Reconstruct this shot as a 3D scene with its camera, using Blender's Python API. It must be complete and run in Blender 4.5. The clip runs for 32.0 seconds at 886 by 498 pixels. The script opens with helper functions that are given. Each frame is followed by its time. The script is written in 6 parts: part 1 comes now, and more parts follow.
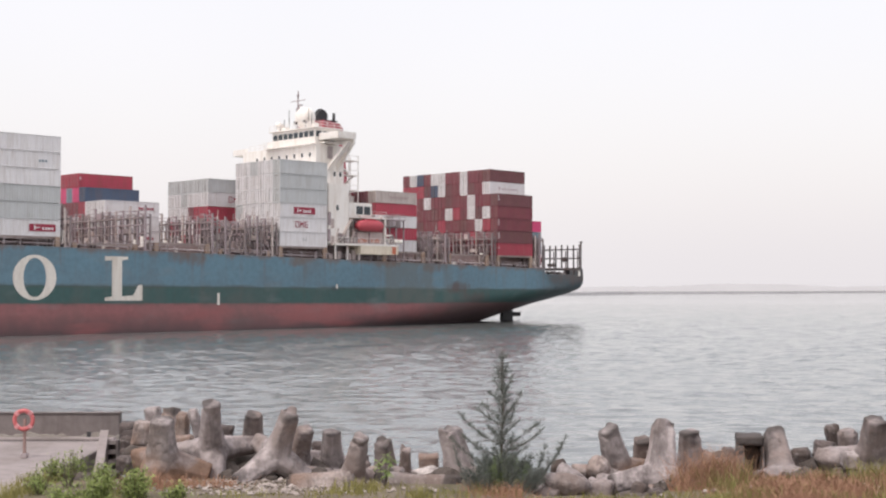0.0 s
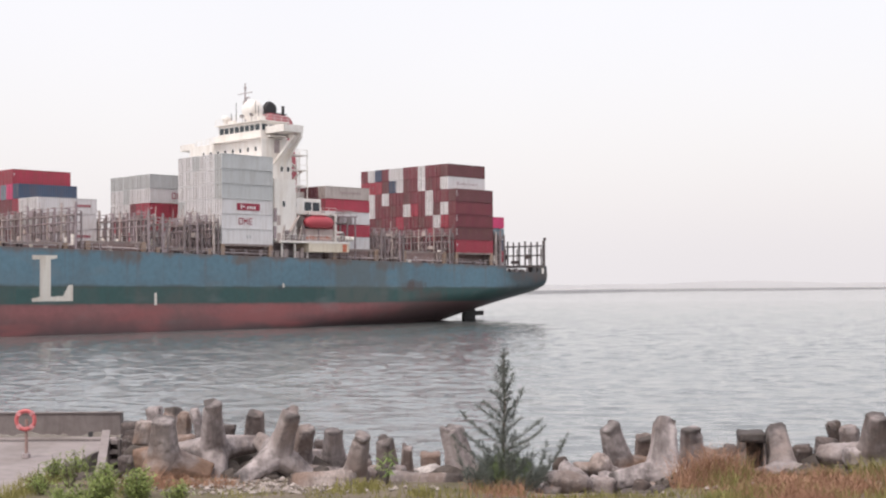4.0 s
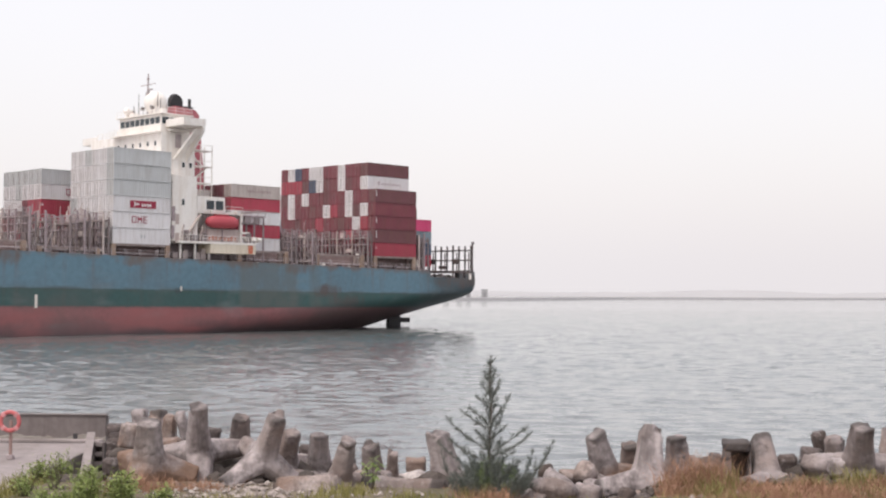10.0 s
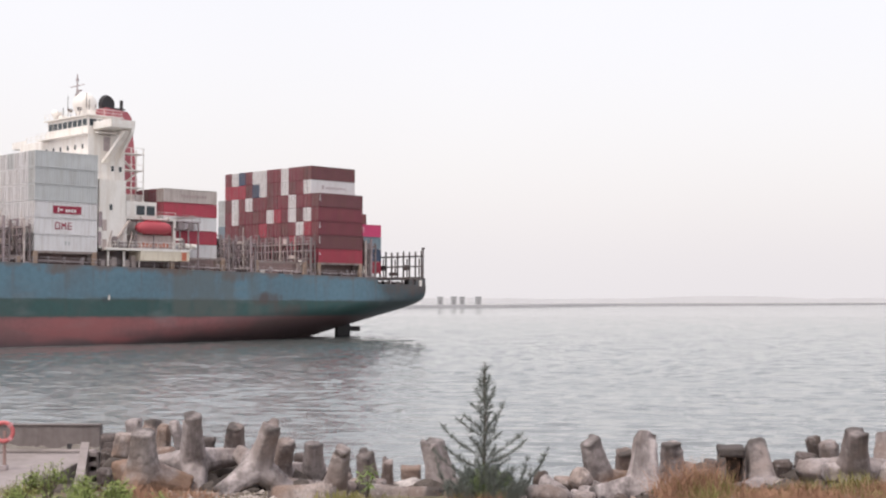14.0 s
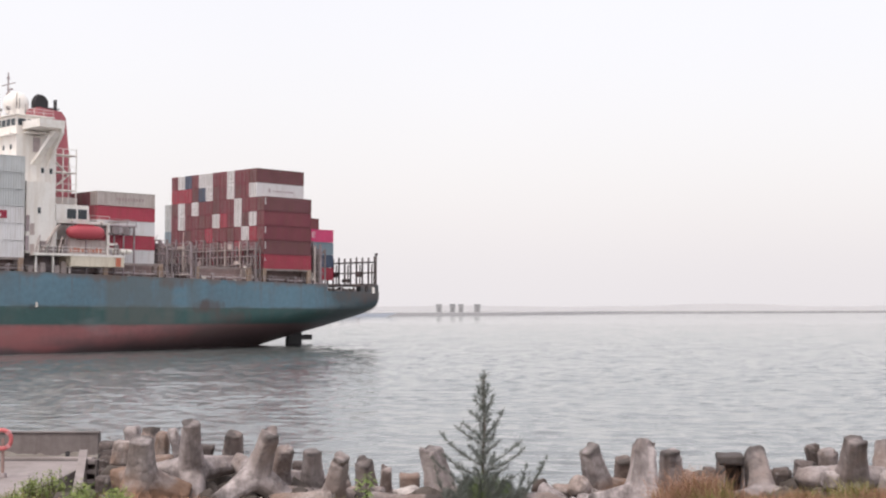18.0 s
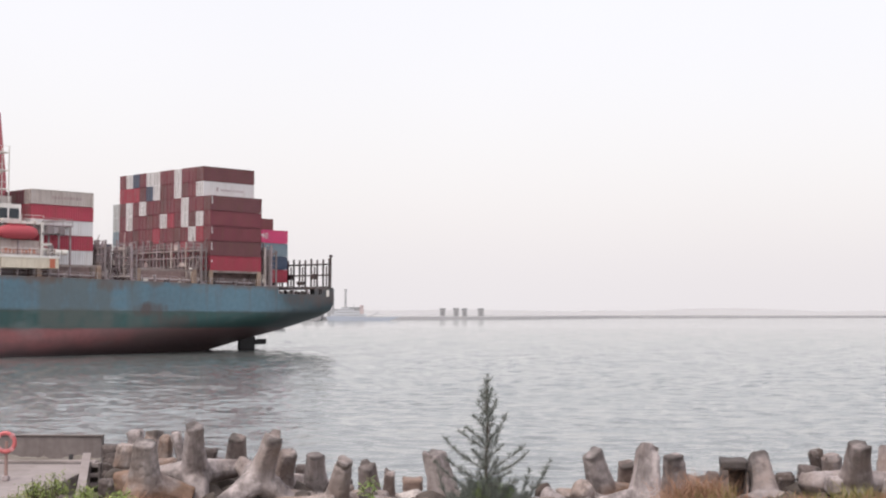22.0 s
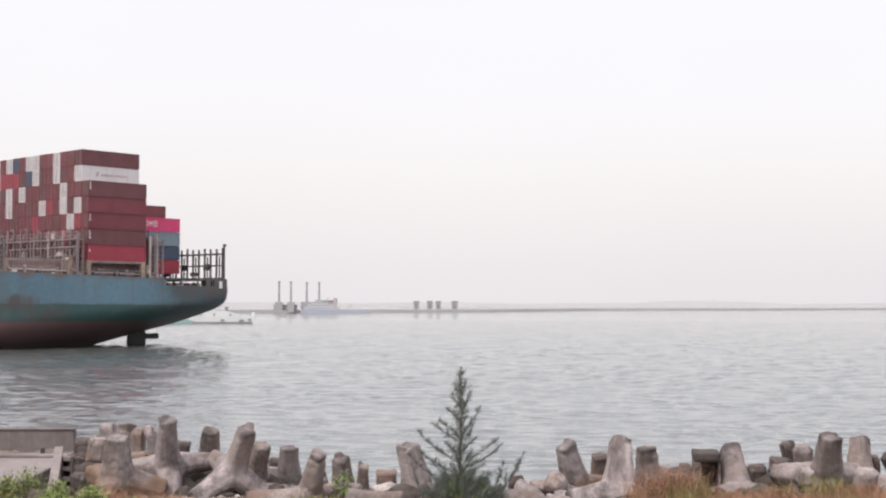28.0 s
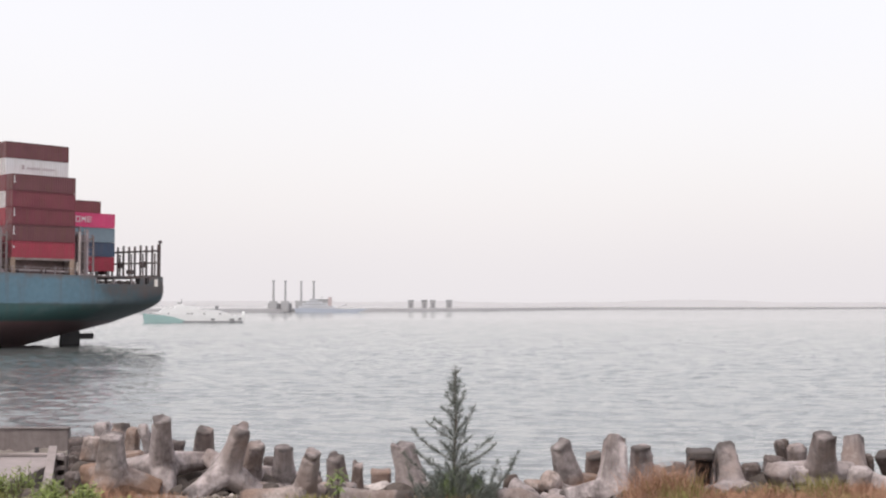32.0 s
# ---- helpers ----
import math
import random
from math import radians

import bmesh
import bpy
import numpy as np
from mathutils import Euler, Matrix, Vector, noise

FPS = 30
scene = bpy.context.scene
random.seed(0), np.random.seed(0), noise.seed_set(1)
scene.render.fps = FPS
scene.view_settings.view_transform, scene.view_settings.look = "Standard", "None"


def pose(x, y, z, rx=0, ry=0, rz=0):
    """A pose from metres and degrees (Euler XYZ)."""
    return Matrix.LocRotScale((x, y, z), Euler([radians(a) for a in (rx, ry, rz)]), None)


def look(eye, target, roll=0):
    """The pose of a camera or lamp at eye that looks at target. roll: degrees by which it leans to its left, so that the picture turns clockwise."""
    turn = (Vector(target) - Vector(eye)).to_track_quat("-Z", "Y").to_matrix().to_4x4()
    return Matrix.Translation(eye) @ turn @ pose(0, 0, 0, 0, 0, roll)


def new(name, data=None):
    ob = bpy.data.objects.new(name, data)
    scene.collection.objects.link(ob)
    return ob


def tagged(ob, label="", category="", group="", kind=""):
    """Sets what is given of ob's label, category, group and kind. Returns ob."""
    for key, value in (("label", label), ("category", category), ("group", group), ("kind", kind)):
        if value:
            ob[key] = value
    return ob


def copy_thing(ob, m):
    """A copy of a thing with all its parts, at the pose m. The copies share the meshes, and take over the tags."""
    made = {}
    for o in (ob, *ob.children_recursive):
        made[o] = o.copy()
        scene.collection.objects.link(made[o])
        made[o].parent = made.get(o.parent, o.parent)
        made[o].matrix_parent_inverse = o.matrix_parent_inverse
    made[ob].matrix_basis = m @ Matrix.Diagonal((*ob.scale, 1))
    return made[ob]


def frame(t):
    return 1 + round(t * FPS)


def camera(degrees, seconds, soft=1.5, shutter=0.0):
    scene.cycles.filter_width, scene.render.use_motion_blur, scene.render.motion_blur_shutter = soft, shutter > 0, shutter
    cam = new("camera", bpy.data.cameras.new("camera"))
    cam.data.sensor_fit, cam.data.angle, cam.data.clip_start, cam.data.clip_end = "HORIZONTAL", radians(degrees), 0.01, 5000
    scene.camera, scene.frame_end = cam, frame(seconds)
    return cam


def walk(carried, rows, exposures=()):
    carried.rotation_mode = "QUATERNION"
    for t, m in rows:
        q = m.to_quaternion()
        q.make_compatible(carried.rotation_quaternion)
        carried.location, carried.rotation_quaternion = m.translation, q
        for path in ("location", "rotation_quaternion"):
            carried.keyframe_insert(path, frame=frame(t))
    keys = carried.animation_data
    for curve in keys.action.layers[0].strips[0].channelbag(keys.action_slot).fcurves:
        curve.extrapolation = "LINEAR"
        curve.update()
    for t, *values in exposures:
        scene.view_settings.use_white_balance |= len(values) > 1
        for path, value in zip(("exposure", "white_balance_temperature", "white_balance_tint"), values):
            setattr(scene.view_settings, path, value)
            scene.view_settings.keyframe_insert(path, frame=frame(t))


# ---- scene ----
# Camera: held in one place above the shore, turning slightly.
cam = camera(37.0, 32.0, soft=2.2)
EYE_Z = 8.0


def aim(pan, tilt, roll):
    """Pose of the camera from its turn to the right, its upward tilt and its lean, in degrees."""
    return pose(0, 0, EYE_Z, 90 + tilt, 0, -pan) @ pose(0, 0, 0, 0, 0, roll)


walk(cam, [(t, aim(p, q, r)) for t, p, q, r in (
    (0.0, 0.000, 1.711, 0.00), (0.5, -0.001, 1.652, -0.06), (1.0, -0.012, 1.597, -0.16), (1.5, -0.030, 1.575, -0.29),
    (2.0, -0.043, 1.583, -0.39), (2.5, -0.044, 1.598, -0.46), (3.0, -0.045, 1.607, -0.45), (3.5, -0.054, 1.621, -0.37),
    (5.5, 0.069, 1.675, -0.03), (6.0, 0.052, 1.643, 0.02), (6.5, 0.072, 1.638, 0.07), (7.0, 0.109, 1.650, 0.14),
    (7.5, 0.143, 1.666, 0.19), (8.0, 0.185, 1.703, 0.19), (8.5, 0.245, 1.758, 0.20), (9.0, 0.318, 1.801, 0.28),
    (9.5, 0.398, 1.838, 0.37), (10.0, 0.480, 1.891, 0.42), (10.5, 0.557, 1.952, 0.46), (11.0, 0.623, 2.002, 0.48),
    (11.5, 0.674, 2.027, 0.45), (12.0, 0.705, 2.043, 0.41), (12.5, 0.718, 2.075, 0.33), (13.0, 0.722, 2.125, 0.23),
    (13.5, 0.732, 2.173, 0.14), (14.0, 0.756, 2.216, 0.06), (14.5, 0.790, 2.260, -0.02), (16.5, 0.792, 2.444, -0.02),
    (17.0, 0.792, 2.472, 0.04), (17.5, 0.798, 2.505, 0.06), (18.0, 0.804, 2.545, 0.09), (18.5, 0.806, 2.594, 0.13),
    (19.0, 0.808, 2.650, 0.14), (19.5, 0.795, 2.682, 0.10), (20.0, 0.758, 2.695, 0.07), (20.5, 0.713, 2.704, 0.09),
    (21.0, 0.666, 2.706, 0.14), (21.5, 0.639, 2.707, 0.21), (22.0, 0.645, 2.715, 0.22), (22.5, 0.695, 2.730, 0.19),
    (23.0, 0.786, 2.732, 0.22), (23.5, 0.886, 2.703, 0.31), (24.0, 1.001, 2.663, 0.35), (24.5, 1.142, 2.640, 0.33),
    (25.0, 1.281, 2.611, 0.31), (25.5, 1.400, 2.557, 0.30), (27.5, 1.737, 2.417, 0.19), (28.0, 1.781, 2.410, 0.18),
    (28.5, 1.834, 2.409, 0.14), (29.0, 1.876, 2.405, 0.15), (29.5, 1.897, 2.390, 0.16), (30.0, 1.925, 2.382, 0.16),
    (30.5, 1.963, 2.383, 0.18), (31.0, 1.984, 2.378, 0.21), (31.5, 1.996, 2.371, 0.21), (32.0, 2.019, 2.365, 0.17),
)])

# World: thick white overcast over a hazy sea, with a weak wide sun behind it.
world = bpy.data.worlds.new("overcast_sky")
scene.world = world
world.use_nodes = True
wn, wl = world.node_tree.nodes, world.node_tree.links
wn.clear()
sky = wn.new("ShaderNodeTexSky")
sky.sky_type, sky.sun_disc = "NISHITA", False
sky.sun_elevation, sky.sun_rotation = radians(60.8), radians(220)
sky.air_density, sky.dust_density, sky.ozone_density = 1.5, 6.0, 1.0
sky_light = wn.new("ShaderNodeBackground")
sky_light.inputs["Strength"].default_value = 0.06
cloud_light = wn.new("ShaderNodeBackground")
cloud_light.inputs["Strength"].default_value = 0.82
geo = wn.new("ShaderNodeTexCoord")
veil = wn.new("ShaderNodeTexNoise")
veil.inputs["Scale"].default_value, veil.inputs["Detail"].default_value = 1.6, 3
veil_ramp = wn.new("ShaderNodeValToRGB")
veil_ramp.color_ramp.elements[0].position, veil_ramp.color_ramp.elements[0].color = 0.3, (0.97, 0.92, 0.948, 1)
veil_ramp.color_ramp.elements[1].position, veil_ramp.color_ramp.elements[1].color = 0.7, (1.028, 0.98, 1.008, 1)
both = wn.new("ShaderNodeAddShader")
world_out = wn.new("ShaderNodeOutputWorld")
wl.new(sky.outputs[0], sky_light.inputs["Color"])
wl.new(geo.outputs["Generated"], veil.inputs["Vector"])
wl.new(veil.outputs["Fac"], veil_ramp.inputs["Fac"])
wl.new(veil_ramp.outputs[0], cloud_light.inputs["Color"])
wl.new(sky_light.outputs[0], both.inputs[0])
wl.new(cloud_light.outputs[0], both.inputs[1])
wl.new(both.outputs[0], world_out.inputs["Surface"])

sun_data = bpy.data.lights.new("sun", "SUN")
sun_data.energy, sun_data.angle, sun_data.color = 1.85, radians(22), (1.0, 0.96, 0.92)
sun = new("sun", sun_data)
sun.matrix_world = look((-30, -36, 84), (0, 0, 0))


# ---- materials ----
def surface(name, tint, rough=0.6, metal=0.0, vary=0.25, scale=1.0, stain=None, stain_amount=0.0, stain_scale=0.4,
            streak=False, bump=0.2, bump_scale=12.0, spread=0.0, spec=0.5, cover=0.46):
    """A painted or mineral surface: colour at two scales, stains or rust, fine relief."""
    m = bpy.data.materials.new(name)
    m.use_nodes = True
    n, l = m.node_tree.nodes, m.node_tree.links
    b = n["Principled BSDF"]
    b.inputs["Metallic"].default_value = metal
    b.inputs["Specular IOR Level"].default_value = spec
    co = n.new("ShaderNodeTexCoord")
    info = n.new("ShaderNodeObjectInfo")
    shift = n.new("ShaderNodeVectorMath")
    shift.operation = "MULTIPLY_ADD"
    spread_by = n.new("ShaderNodeCombineXYZ")
    for i in range(3):
        l.new(info.outputs["Random"], spread_by.inputs[i])
    shift.inputs[1].default_value = (37.0, 53.0, 19.0)
    l.new(spread_by.outputs[0], shift.inputs[0])
    l.new(co.outputs["Object"], shift.inputs[2])
    big, fine = n.new("ShaderNodeTexNoise"), n.new("ShaderNodeTexNoise")
    big.inputs["Scale"].default_value, big.inputs["Detail"].default_value = 0.35 * scale, 4
    fine.inputs["Scale"].default_value, fine.inputs["Detail"].default_value = 5.0 * scale, 6
    l.new(shift.outputs[0], big.inputs["Vector"])
    l.new(shift.outputs[0], fine.inputs["Vector"])
    total = n.new("ShaderNodeMath")
    total.operation = "ADD"
    l.new(big.outputs["Fac"], total.inputs[0])
    l.new(fine.outputs["Fac"], total.inputs[1])
    ramp = n.new("ShaderNodeMapRange")
    ramp.inputs["From Min"].default_value, ramp.inputs["From Max"].default_value = 0.6, 1.4
    ramp.inputs["To Min"].default_value, ramp.inputs["To Max"].default_value = 1 - vary, 1 + vary
    l.new(total.outputs[0], ramp.inputs["Value"])
    value = ramp.outputs[0]
    if spread:
        tone = n.new("ShaderNodeMapRange")
        tone.inputs["To Min"].default_value, tone.inputs["To Max"].default_value = 1 - spread, 1 + spread
        l.new(info.outputs["Random"], tone.inputs["Value"])
        times_tone = n.new("ShaderNodeMath")
        times_tone.operation = "MULTIPLY"
        l.new(value, times_tone.inputs[0])
        l.new(tone.outputs[0], times_tone.inputs[1])
        value = times_tone.outputs[0]
    mul = n.new("ShaderNodeVectorMath")
    mul.operation = "SCALE"
    mul.inputs[0].default_value = tint
    l.new(value, mul.inputs["Scale"])
    out = mul.outputs[0]
    if stain:
        st = n.new("ShaderNodeTexNoise")
        st.inputs["Scale"].default_value, st.inputs["Detail"].default_value = stain_scale, 7
        st.inputs["Roughness"].default_value = 0.65
        if streak:
            sq = n.new("ShaderNodeMapping")
            sq.inputs["Scale"].default_value = (2.2, 2.2, 0.22)
            l.new(shift.outputs[0], sq.inputs["Vector"])
            l.new(sq.outputs[0], st.inputs["Vector"])
        else:
            l.new(shift.outputs[0], st.inputs["Vector"])
        cut = n.new("ShaderNodeMapRange")
        cut.inputs["From Min"].default_value, cut.inputs["From Max"].default_value = cover, cover + 0.22
        cut.inputs["To Max"].default_value = stain_amount
        l.new(st.outputs["Fac"], cut.inputs["Value"])
        mix = n.new("ShaderNodeMix")
        mix.data_type = "RGBA"
        mix.inputs["B"].default_value = (*stain, 1)
        l.new(cut.outputs[0], mix.inputs["Factor"])
        l.new(out, mix.inputs["A"])
        out = mix.outputs["Result"]
    l.new(out, b.inputs["Base Color"])
    rr = n.new("ShaderNodeMapRange")
    rr.inputs["To Min"].default_value, rr.inputs["To Max"].default_value = max(0, rough - 0.12), min(1, rough + 0.12)
    l.new(fine.outputs["Fac"], rr.inputs["Value"])
    l.new(rr.outputs[0], b.inputs["Roughness"])
    if bump:
        bn = n.new("ShaderNodeTexNoise")
        bn.inputs["Scale"].default_value, bn.inputs["Detail"].default_value = bump_scale, 5
        l.new(shift.outputs[0], bn.inputs["Vector"])
        bu = n.new("ShaderNodeBump")
        bu.inputs["Strength"].default_value, bu.inputs["Distance"].default_value = bump, 0.05 if bump < 1 else 0.06
        l.new(bn.outputs["Fac"], bu.inputs["Height"])
        l.new(bu.outputs[0], b.inputs["Normal"])
    return m


RUST = (0.16, 0.085, 0.05)
CONTAINER = {
    "oxide": surface("brown_maroon_paint", (0.165, 0.060, 0.070), 0.6, 0, 0.22, 1, RUST, 0.45, 0.8, True, 0.05, spread=0.15),
    "maroon": surface("maroon_paint", (0.20, 0.046, 0.064), 0.55, 0, 0.2, 1, RUST, 0.35, 0.8, True, 0.05, spread=0.12),
    "red": surface("red_paint", (0.39, 0.048, 0.08), 0.5, 0, 0.18, 1, RUST, 0.3, 0.8, True, 0.05, spread=0.12),
    "pink": surface("magenta_paint", (0.68, 0.06, 0.19), 0.45, 0, 0.1, 1, (0.5, 0.2, 0.25), 0.2, 0.8, True, 0.05),
    "white": surface("white_paint", (0.72, 0.70, 0.71), 0.5, 0, 0.08, 1, (0.4, 0.33, 0.28), 0.35, 0.8, True, 0.05, spread=0.05),
    "grey": surface("pale_grey_paint", (0.52, 0.53, 0.535), 0.5, 0, 0.1, 1, (0.3, 0.27, 0.24), 0.3, 0.8, True, 0.05, spread=0.06),
    "blue": surface("dark_blue_paint", (0.055, 0.085, 0.145), 0.5, 0, 0.15, 1, RUST, 0.25, 0.8, True, 0.05, spread=0.1),
    "tan": surface("dusty_tan_paint", (0.52, 0.455, 0.43), 0.6, 0, 0.15, 1, RUST, 0.4, 0.8, True, 0.05),
    "steel": surface("steel_blue_paint", (0.22, 0.29, 0.34), 0.5, 0, 0.12, 1, RUST, 0.2, 0.8, True, 0.05),
}
WHITE = surface("superstructure_white", (0.84, 0.80, 0.76), 0.45, 0, 0.07, 0.5, (0.45, 0.33, 0.22), 0.3, 0.5, True, 0.03)
GLASS = surface("dark_window_glass", (0.03, 0.04, 0.05), 0.12, 0, 0.1, 1, bump=0)
STEEL = surface("weathered_deck_steel", (0.42, 0.365, 0.375), 0.75, 0.0, 0.3, 1, (0.20, 0.14, 0.12), 0.55, 0.6, False, 0.1)
DARK_STEEL = surface("dark_stern_steel", (0.10, 0.083, 0.087), 0.7, 0, 0.3, 1, RUST, 0.4, 0.7)
RUSTY = surface("rusty_brown_steel", (0.33, 0.275, 0.26), 0.75, 0.1, 0.3, 1, (0.12, 0.06, 0.04), 0.6, 0.7, False, 0.1)
DECK = surface("oxide_deck_paint", (0.27, 0.19, 0.18), 0.75, 0, 0.3, 0.4, (0.1, 0.08, 0.07), 0.6, 0.2)
LOCK_STEEL = surface("grimy_lock_rod_steel", (0.25, 0.225, 0.225), 0.7, 0.2, 0.3, 1, RUST, 0.5, 0.7)
FRAME_STEELS = (surface("mauve_grey_frame_steel", (0.345, 0.285, 0.30), 0.75, 0, 0.3, 1, (0.22, 0.15, 0.135), 0.6, 0.6, False, 0.1),
                surface("dusty_frame_steel", (0.50, 0.43, 0.41), 0.75, 0, 0.3, 1, (0.27, 0.18, 0.14), 0.6, 0.6, False, 0.1),
                surface("dark_frame_steel", (0.245, 0.205, 0.21), 0.75, 0, 0.3, 1, RUST, 0.5, 0.6, False, 0.1))
PEDESTAL = surface("ochre_pedestal_steel", (0.37, 0.275, 0.215), 0.75, 0, 0.3, 1, (0.15, 0.07, 0.04), 0.6, 0.9, False, 0.1)
ORANGE_PRINT = surface("worn_orange_print", (0.55, 0.17, 0.10), 0.6, 0, 0.2, 2)
BOAT_WALL = surface("dull_boat_deck_paint", (0.52, 0.44, 0.42), 0.6, 0, 0.15, 0.8, (0.3, 0.19, 0.14), 0.5, 0.8, True, 0.03)
CABIN_CREAM = surface("cream_deckhouse_paint", (0.72, 0.64, 0.52), 0.5, 0, 0.1, 0.5, (0.4, 0.27, 0.17), 0.45, 0.6, True, 0.03)
FUNNEL = surface("funnel_red", (0.46, 0.125, 0.15), 0.5, 0, 0.12, 0.5, (0.1, 0.05, 0.05), 0.4, 0.4, True, 0.03)
SOOT_AND_SHADE = surface("soot_and_shade_black", (0.04, 0.037, 0.04), 0.7, 0, 0.3)
ORANGE = surface("lifeboat_red", (0.46, 0.07, 0.09), 0.5, 0, 0.1, bump=0)
CREAM = surface("hull_lettering_white", (0.72, 0.68, 0.62), 0.5, 0, 0.1, 0.5, (0.4, 0.3, 0.22), 0.4, 0.4, True, 0.03)
LOGO_RED = surface("deep_red_print", (0.30, 0.02, 0.05), 0.5, 0, 0.08)
LOGO_PALE = surface("pale_print", (0.75, 0.72, 0.72), 0.5, 0, 0.06)


def concrete(name, tint, earth, grime, spread=0.2, earthy=0.5, grimy=0.5):
    """Old cast concrete: blotched grey, soil-brown patches, dark lichen and runs, salt, pits and fine grain."""
    m = surface(name, tint, 0.92, 0, 0.5, 1.6, grime, 0.85, 1.3, True, 0.9, 7, spread=spread, spec=0.15, cover=0.66 - 0.34 * grimy)
    n, l = m.node_tree.nodes, m.node_tree.links
    b = n["Principled BSDF"]
    base = b.inputs["Base Color"].links[0].from_socket
    where = next(x for x in n if x.type == "VECT_MATH" and x.operation == "MULTIPLY_ADD").outputs[0]
    for tone, size, detail, low, amount in ((earth, 0.5, 6, 0.62 - 0.3 * earthy, 0.85), ((0.47, 0.43, 0.42), 2.6, 9, 0.60, 0.5), (grime, 3.4, 8, 0.55, 0.6), ((0.42, 0.385, 0.38), 7.0, 6, 0.57, 0.5), ((0.035, 0.03, 0.03), 1.6, 9, 0.63, 0.75)):
        no, cut, mix = n.new("ShaderNodeTexNoise"), n.new("ShaderNodeMapRange"), n.new("ShaderNodeMix")
        mix.data_type = "RGBA"
        no.inputs["Scale"].default_value, no.inputs["Detail"].default_value, no.inputs["Roughness"].default_value = size, detail, 0.62
        cut.inputs["From Min"].default_value, cut.inputs["From Max"].default_value, cut.inputs["To Max"].default_value = low, low + 0.14, amount
        mix.inputs["B"].default_value = (*tone, 1)
        l.new(where, no.inputs["Vector"])
        l.new(no.outputs["Fac"], cut.inputs["Value"])
        l.new(cut.outputs[0], mix.inputs["Factor"])
        l.new(base, mix.inputs["A"])
        base = mix.outputs["Result"]
    # dark lichen crusting the ends that stand furthest out
    co, far, no, add, cut, mix = n.new("ShaderNodeTexCoord"), n.new("ShaderNodeVectorMath"), n.new("ShaderNodeTexNoise"), n.new("ShaderNodeMath"), n.new("ShaderNodeMapRange"), n.new("ShaderNodeMix")
    far.operation, add.operation, mix.data_type = "LENGTH", "MULTIPLY_ADD", "RGBA"
    no.inputs["Scale"].default_value, no.inputs["Detail"].default_value, add.inputs[1].default_value = 1.9, 7, 0.9
    cut.inputs["From Min"].default_value, cut.inputs["From Max"].default_value, cut.inputs["To Max"].default_value = 1.36, 1.50, 0.8
    l.new(co.outputs["Object"], far.inputs[0])
    l.new(where, no.inputs["Vector"])
    l.new(no.outputs["Fac"], add.inputs[0])
    l.new(far.outputs["Value"], add.inputs[2])
    l.new(add.outputs[0], cut.inputs["Value"])
    l.new(cut.outputs[0], mix.inputs["Factor"])
    l.new(base, mix.inputs["A"])
    mix.inputs["B"].default_value = (0.07, 0.062, 0.06, 1)
    l.new(mix.outputs["Result"], b.inputs["Base Color"])
    return m


CONCRETE = concrete("weathered_concrete", (0.325, 0.283, 0.280), (0.195, 0.148, 0.130), (0.085, 0.07, 0.068), 0.22, 0.5, 0.55)
STAINED = concrete("earth_stained_concrete", (0.35, 0.295, 0.277), (0.23, 0.16, 0.13), (0.10, 0.072, 0.062), 0.18, 0.6, 0.5)


def soiled_concrete():
    """Weathered concrete whose lower legs and body wear a ragged coat of dried brown soil."""
    m = concrete("soil_coated_concrete", (0.33, 0.29, 0.285), (0.24, 0.19, 0.17), (0.10, 0.083, 0.08), 0.1, 0.3, 0.5)
    n, l = m.node_tree.nodes, m.node_tree.links
    b = n["Principled BSDF"]
    base = b.inputs["Base Color"].links[0].from_socket
    co, sep, no = n.new("ShaderNodeTexCoord"), n.new("ShaderNodeSeparateXYZ"), n.new("ShaderNodeTexNoise")
    no.inputs["Scale"].default_value, no.inputs["Detail"].default_value = 2.6, 7
    l.new(co.outputs["Object"], sep.inputs[0])
    l.new(co.outputs["Object"], no.inputs["Vector"])
    add, cut, mix = n.new("ShaderNodeMath"), n.new("ShaderNodeMapRange"), n.new("ShaderNodeMix")
    add.operation, mix.data_type = "MULTIPLY_ADD", "RGBA"
    add.inputs[1].default_value = 0.9
    l.new(no.outputs["Fac"], add.inputs[0])
    l.new(sep.outputs["Z"], add.inputs[2])
    cut.inputs["From Min"].default_value, cut.inputs["From Max"].default_value = 0.82, 0.46
    cut.inputs["To Max"].default_value = 0.8
    l.new(add.outputs[0], cut.inputs["Value"])
    l.new(cut.outputs[0], mix.inputs["Factor"])
    l.new(base, mix.inputs["A"])
    mix.inputs["B"].default_value = (0.20, 0.118, 0.078, 1)
    l.new(mix.outputs["Result"], b.inputs["Base Color"])
    return m


SOILED = soiled_concrete()
# darker copy of the concrete: shade of undersides and gaps put into the colour
SHADED_CONCRETE = concrete("shade_dark_concrete", (0.12, 0.098, 0.094), (0.10, 0.075, 0.065), (0.04, 0.035, 0.035), 0.3, 0.5, 0.5)
PALE_ROCK = concrete("pale_rock", (0.42, 0.375, 0.36), (0.36, 0.30, 0.26), (0.2, 0.17, 0.16), 0.1, 0.3, 0.3)
QUAY = surface("quay_concrete", (0.295, 0.255, 0.25), 0.85, 0, 0.28, 0.5, (0.15, 0.125, 0.115), 0.7, 0.3, False, 0.25, 10, spec=0.25)
PARAPET = surface("stained_parapet_concrete", (0.185, 0.16, 0.155), 0.9, 0, 0.25, 0.8, (0.12, 0.10, 0.095), 0.7, 0.5, True, 0.35, 12, spec=0.2)
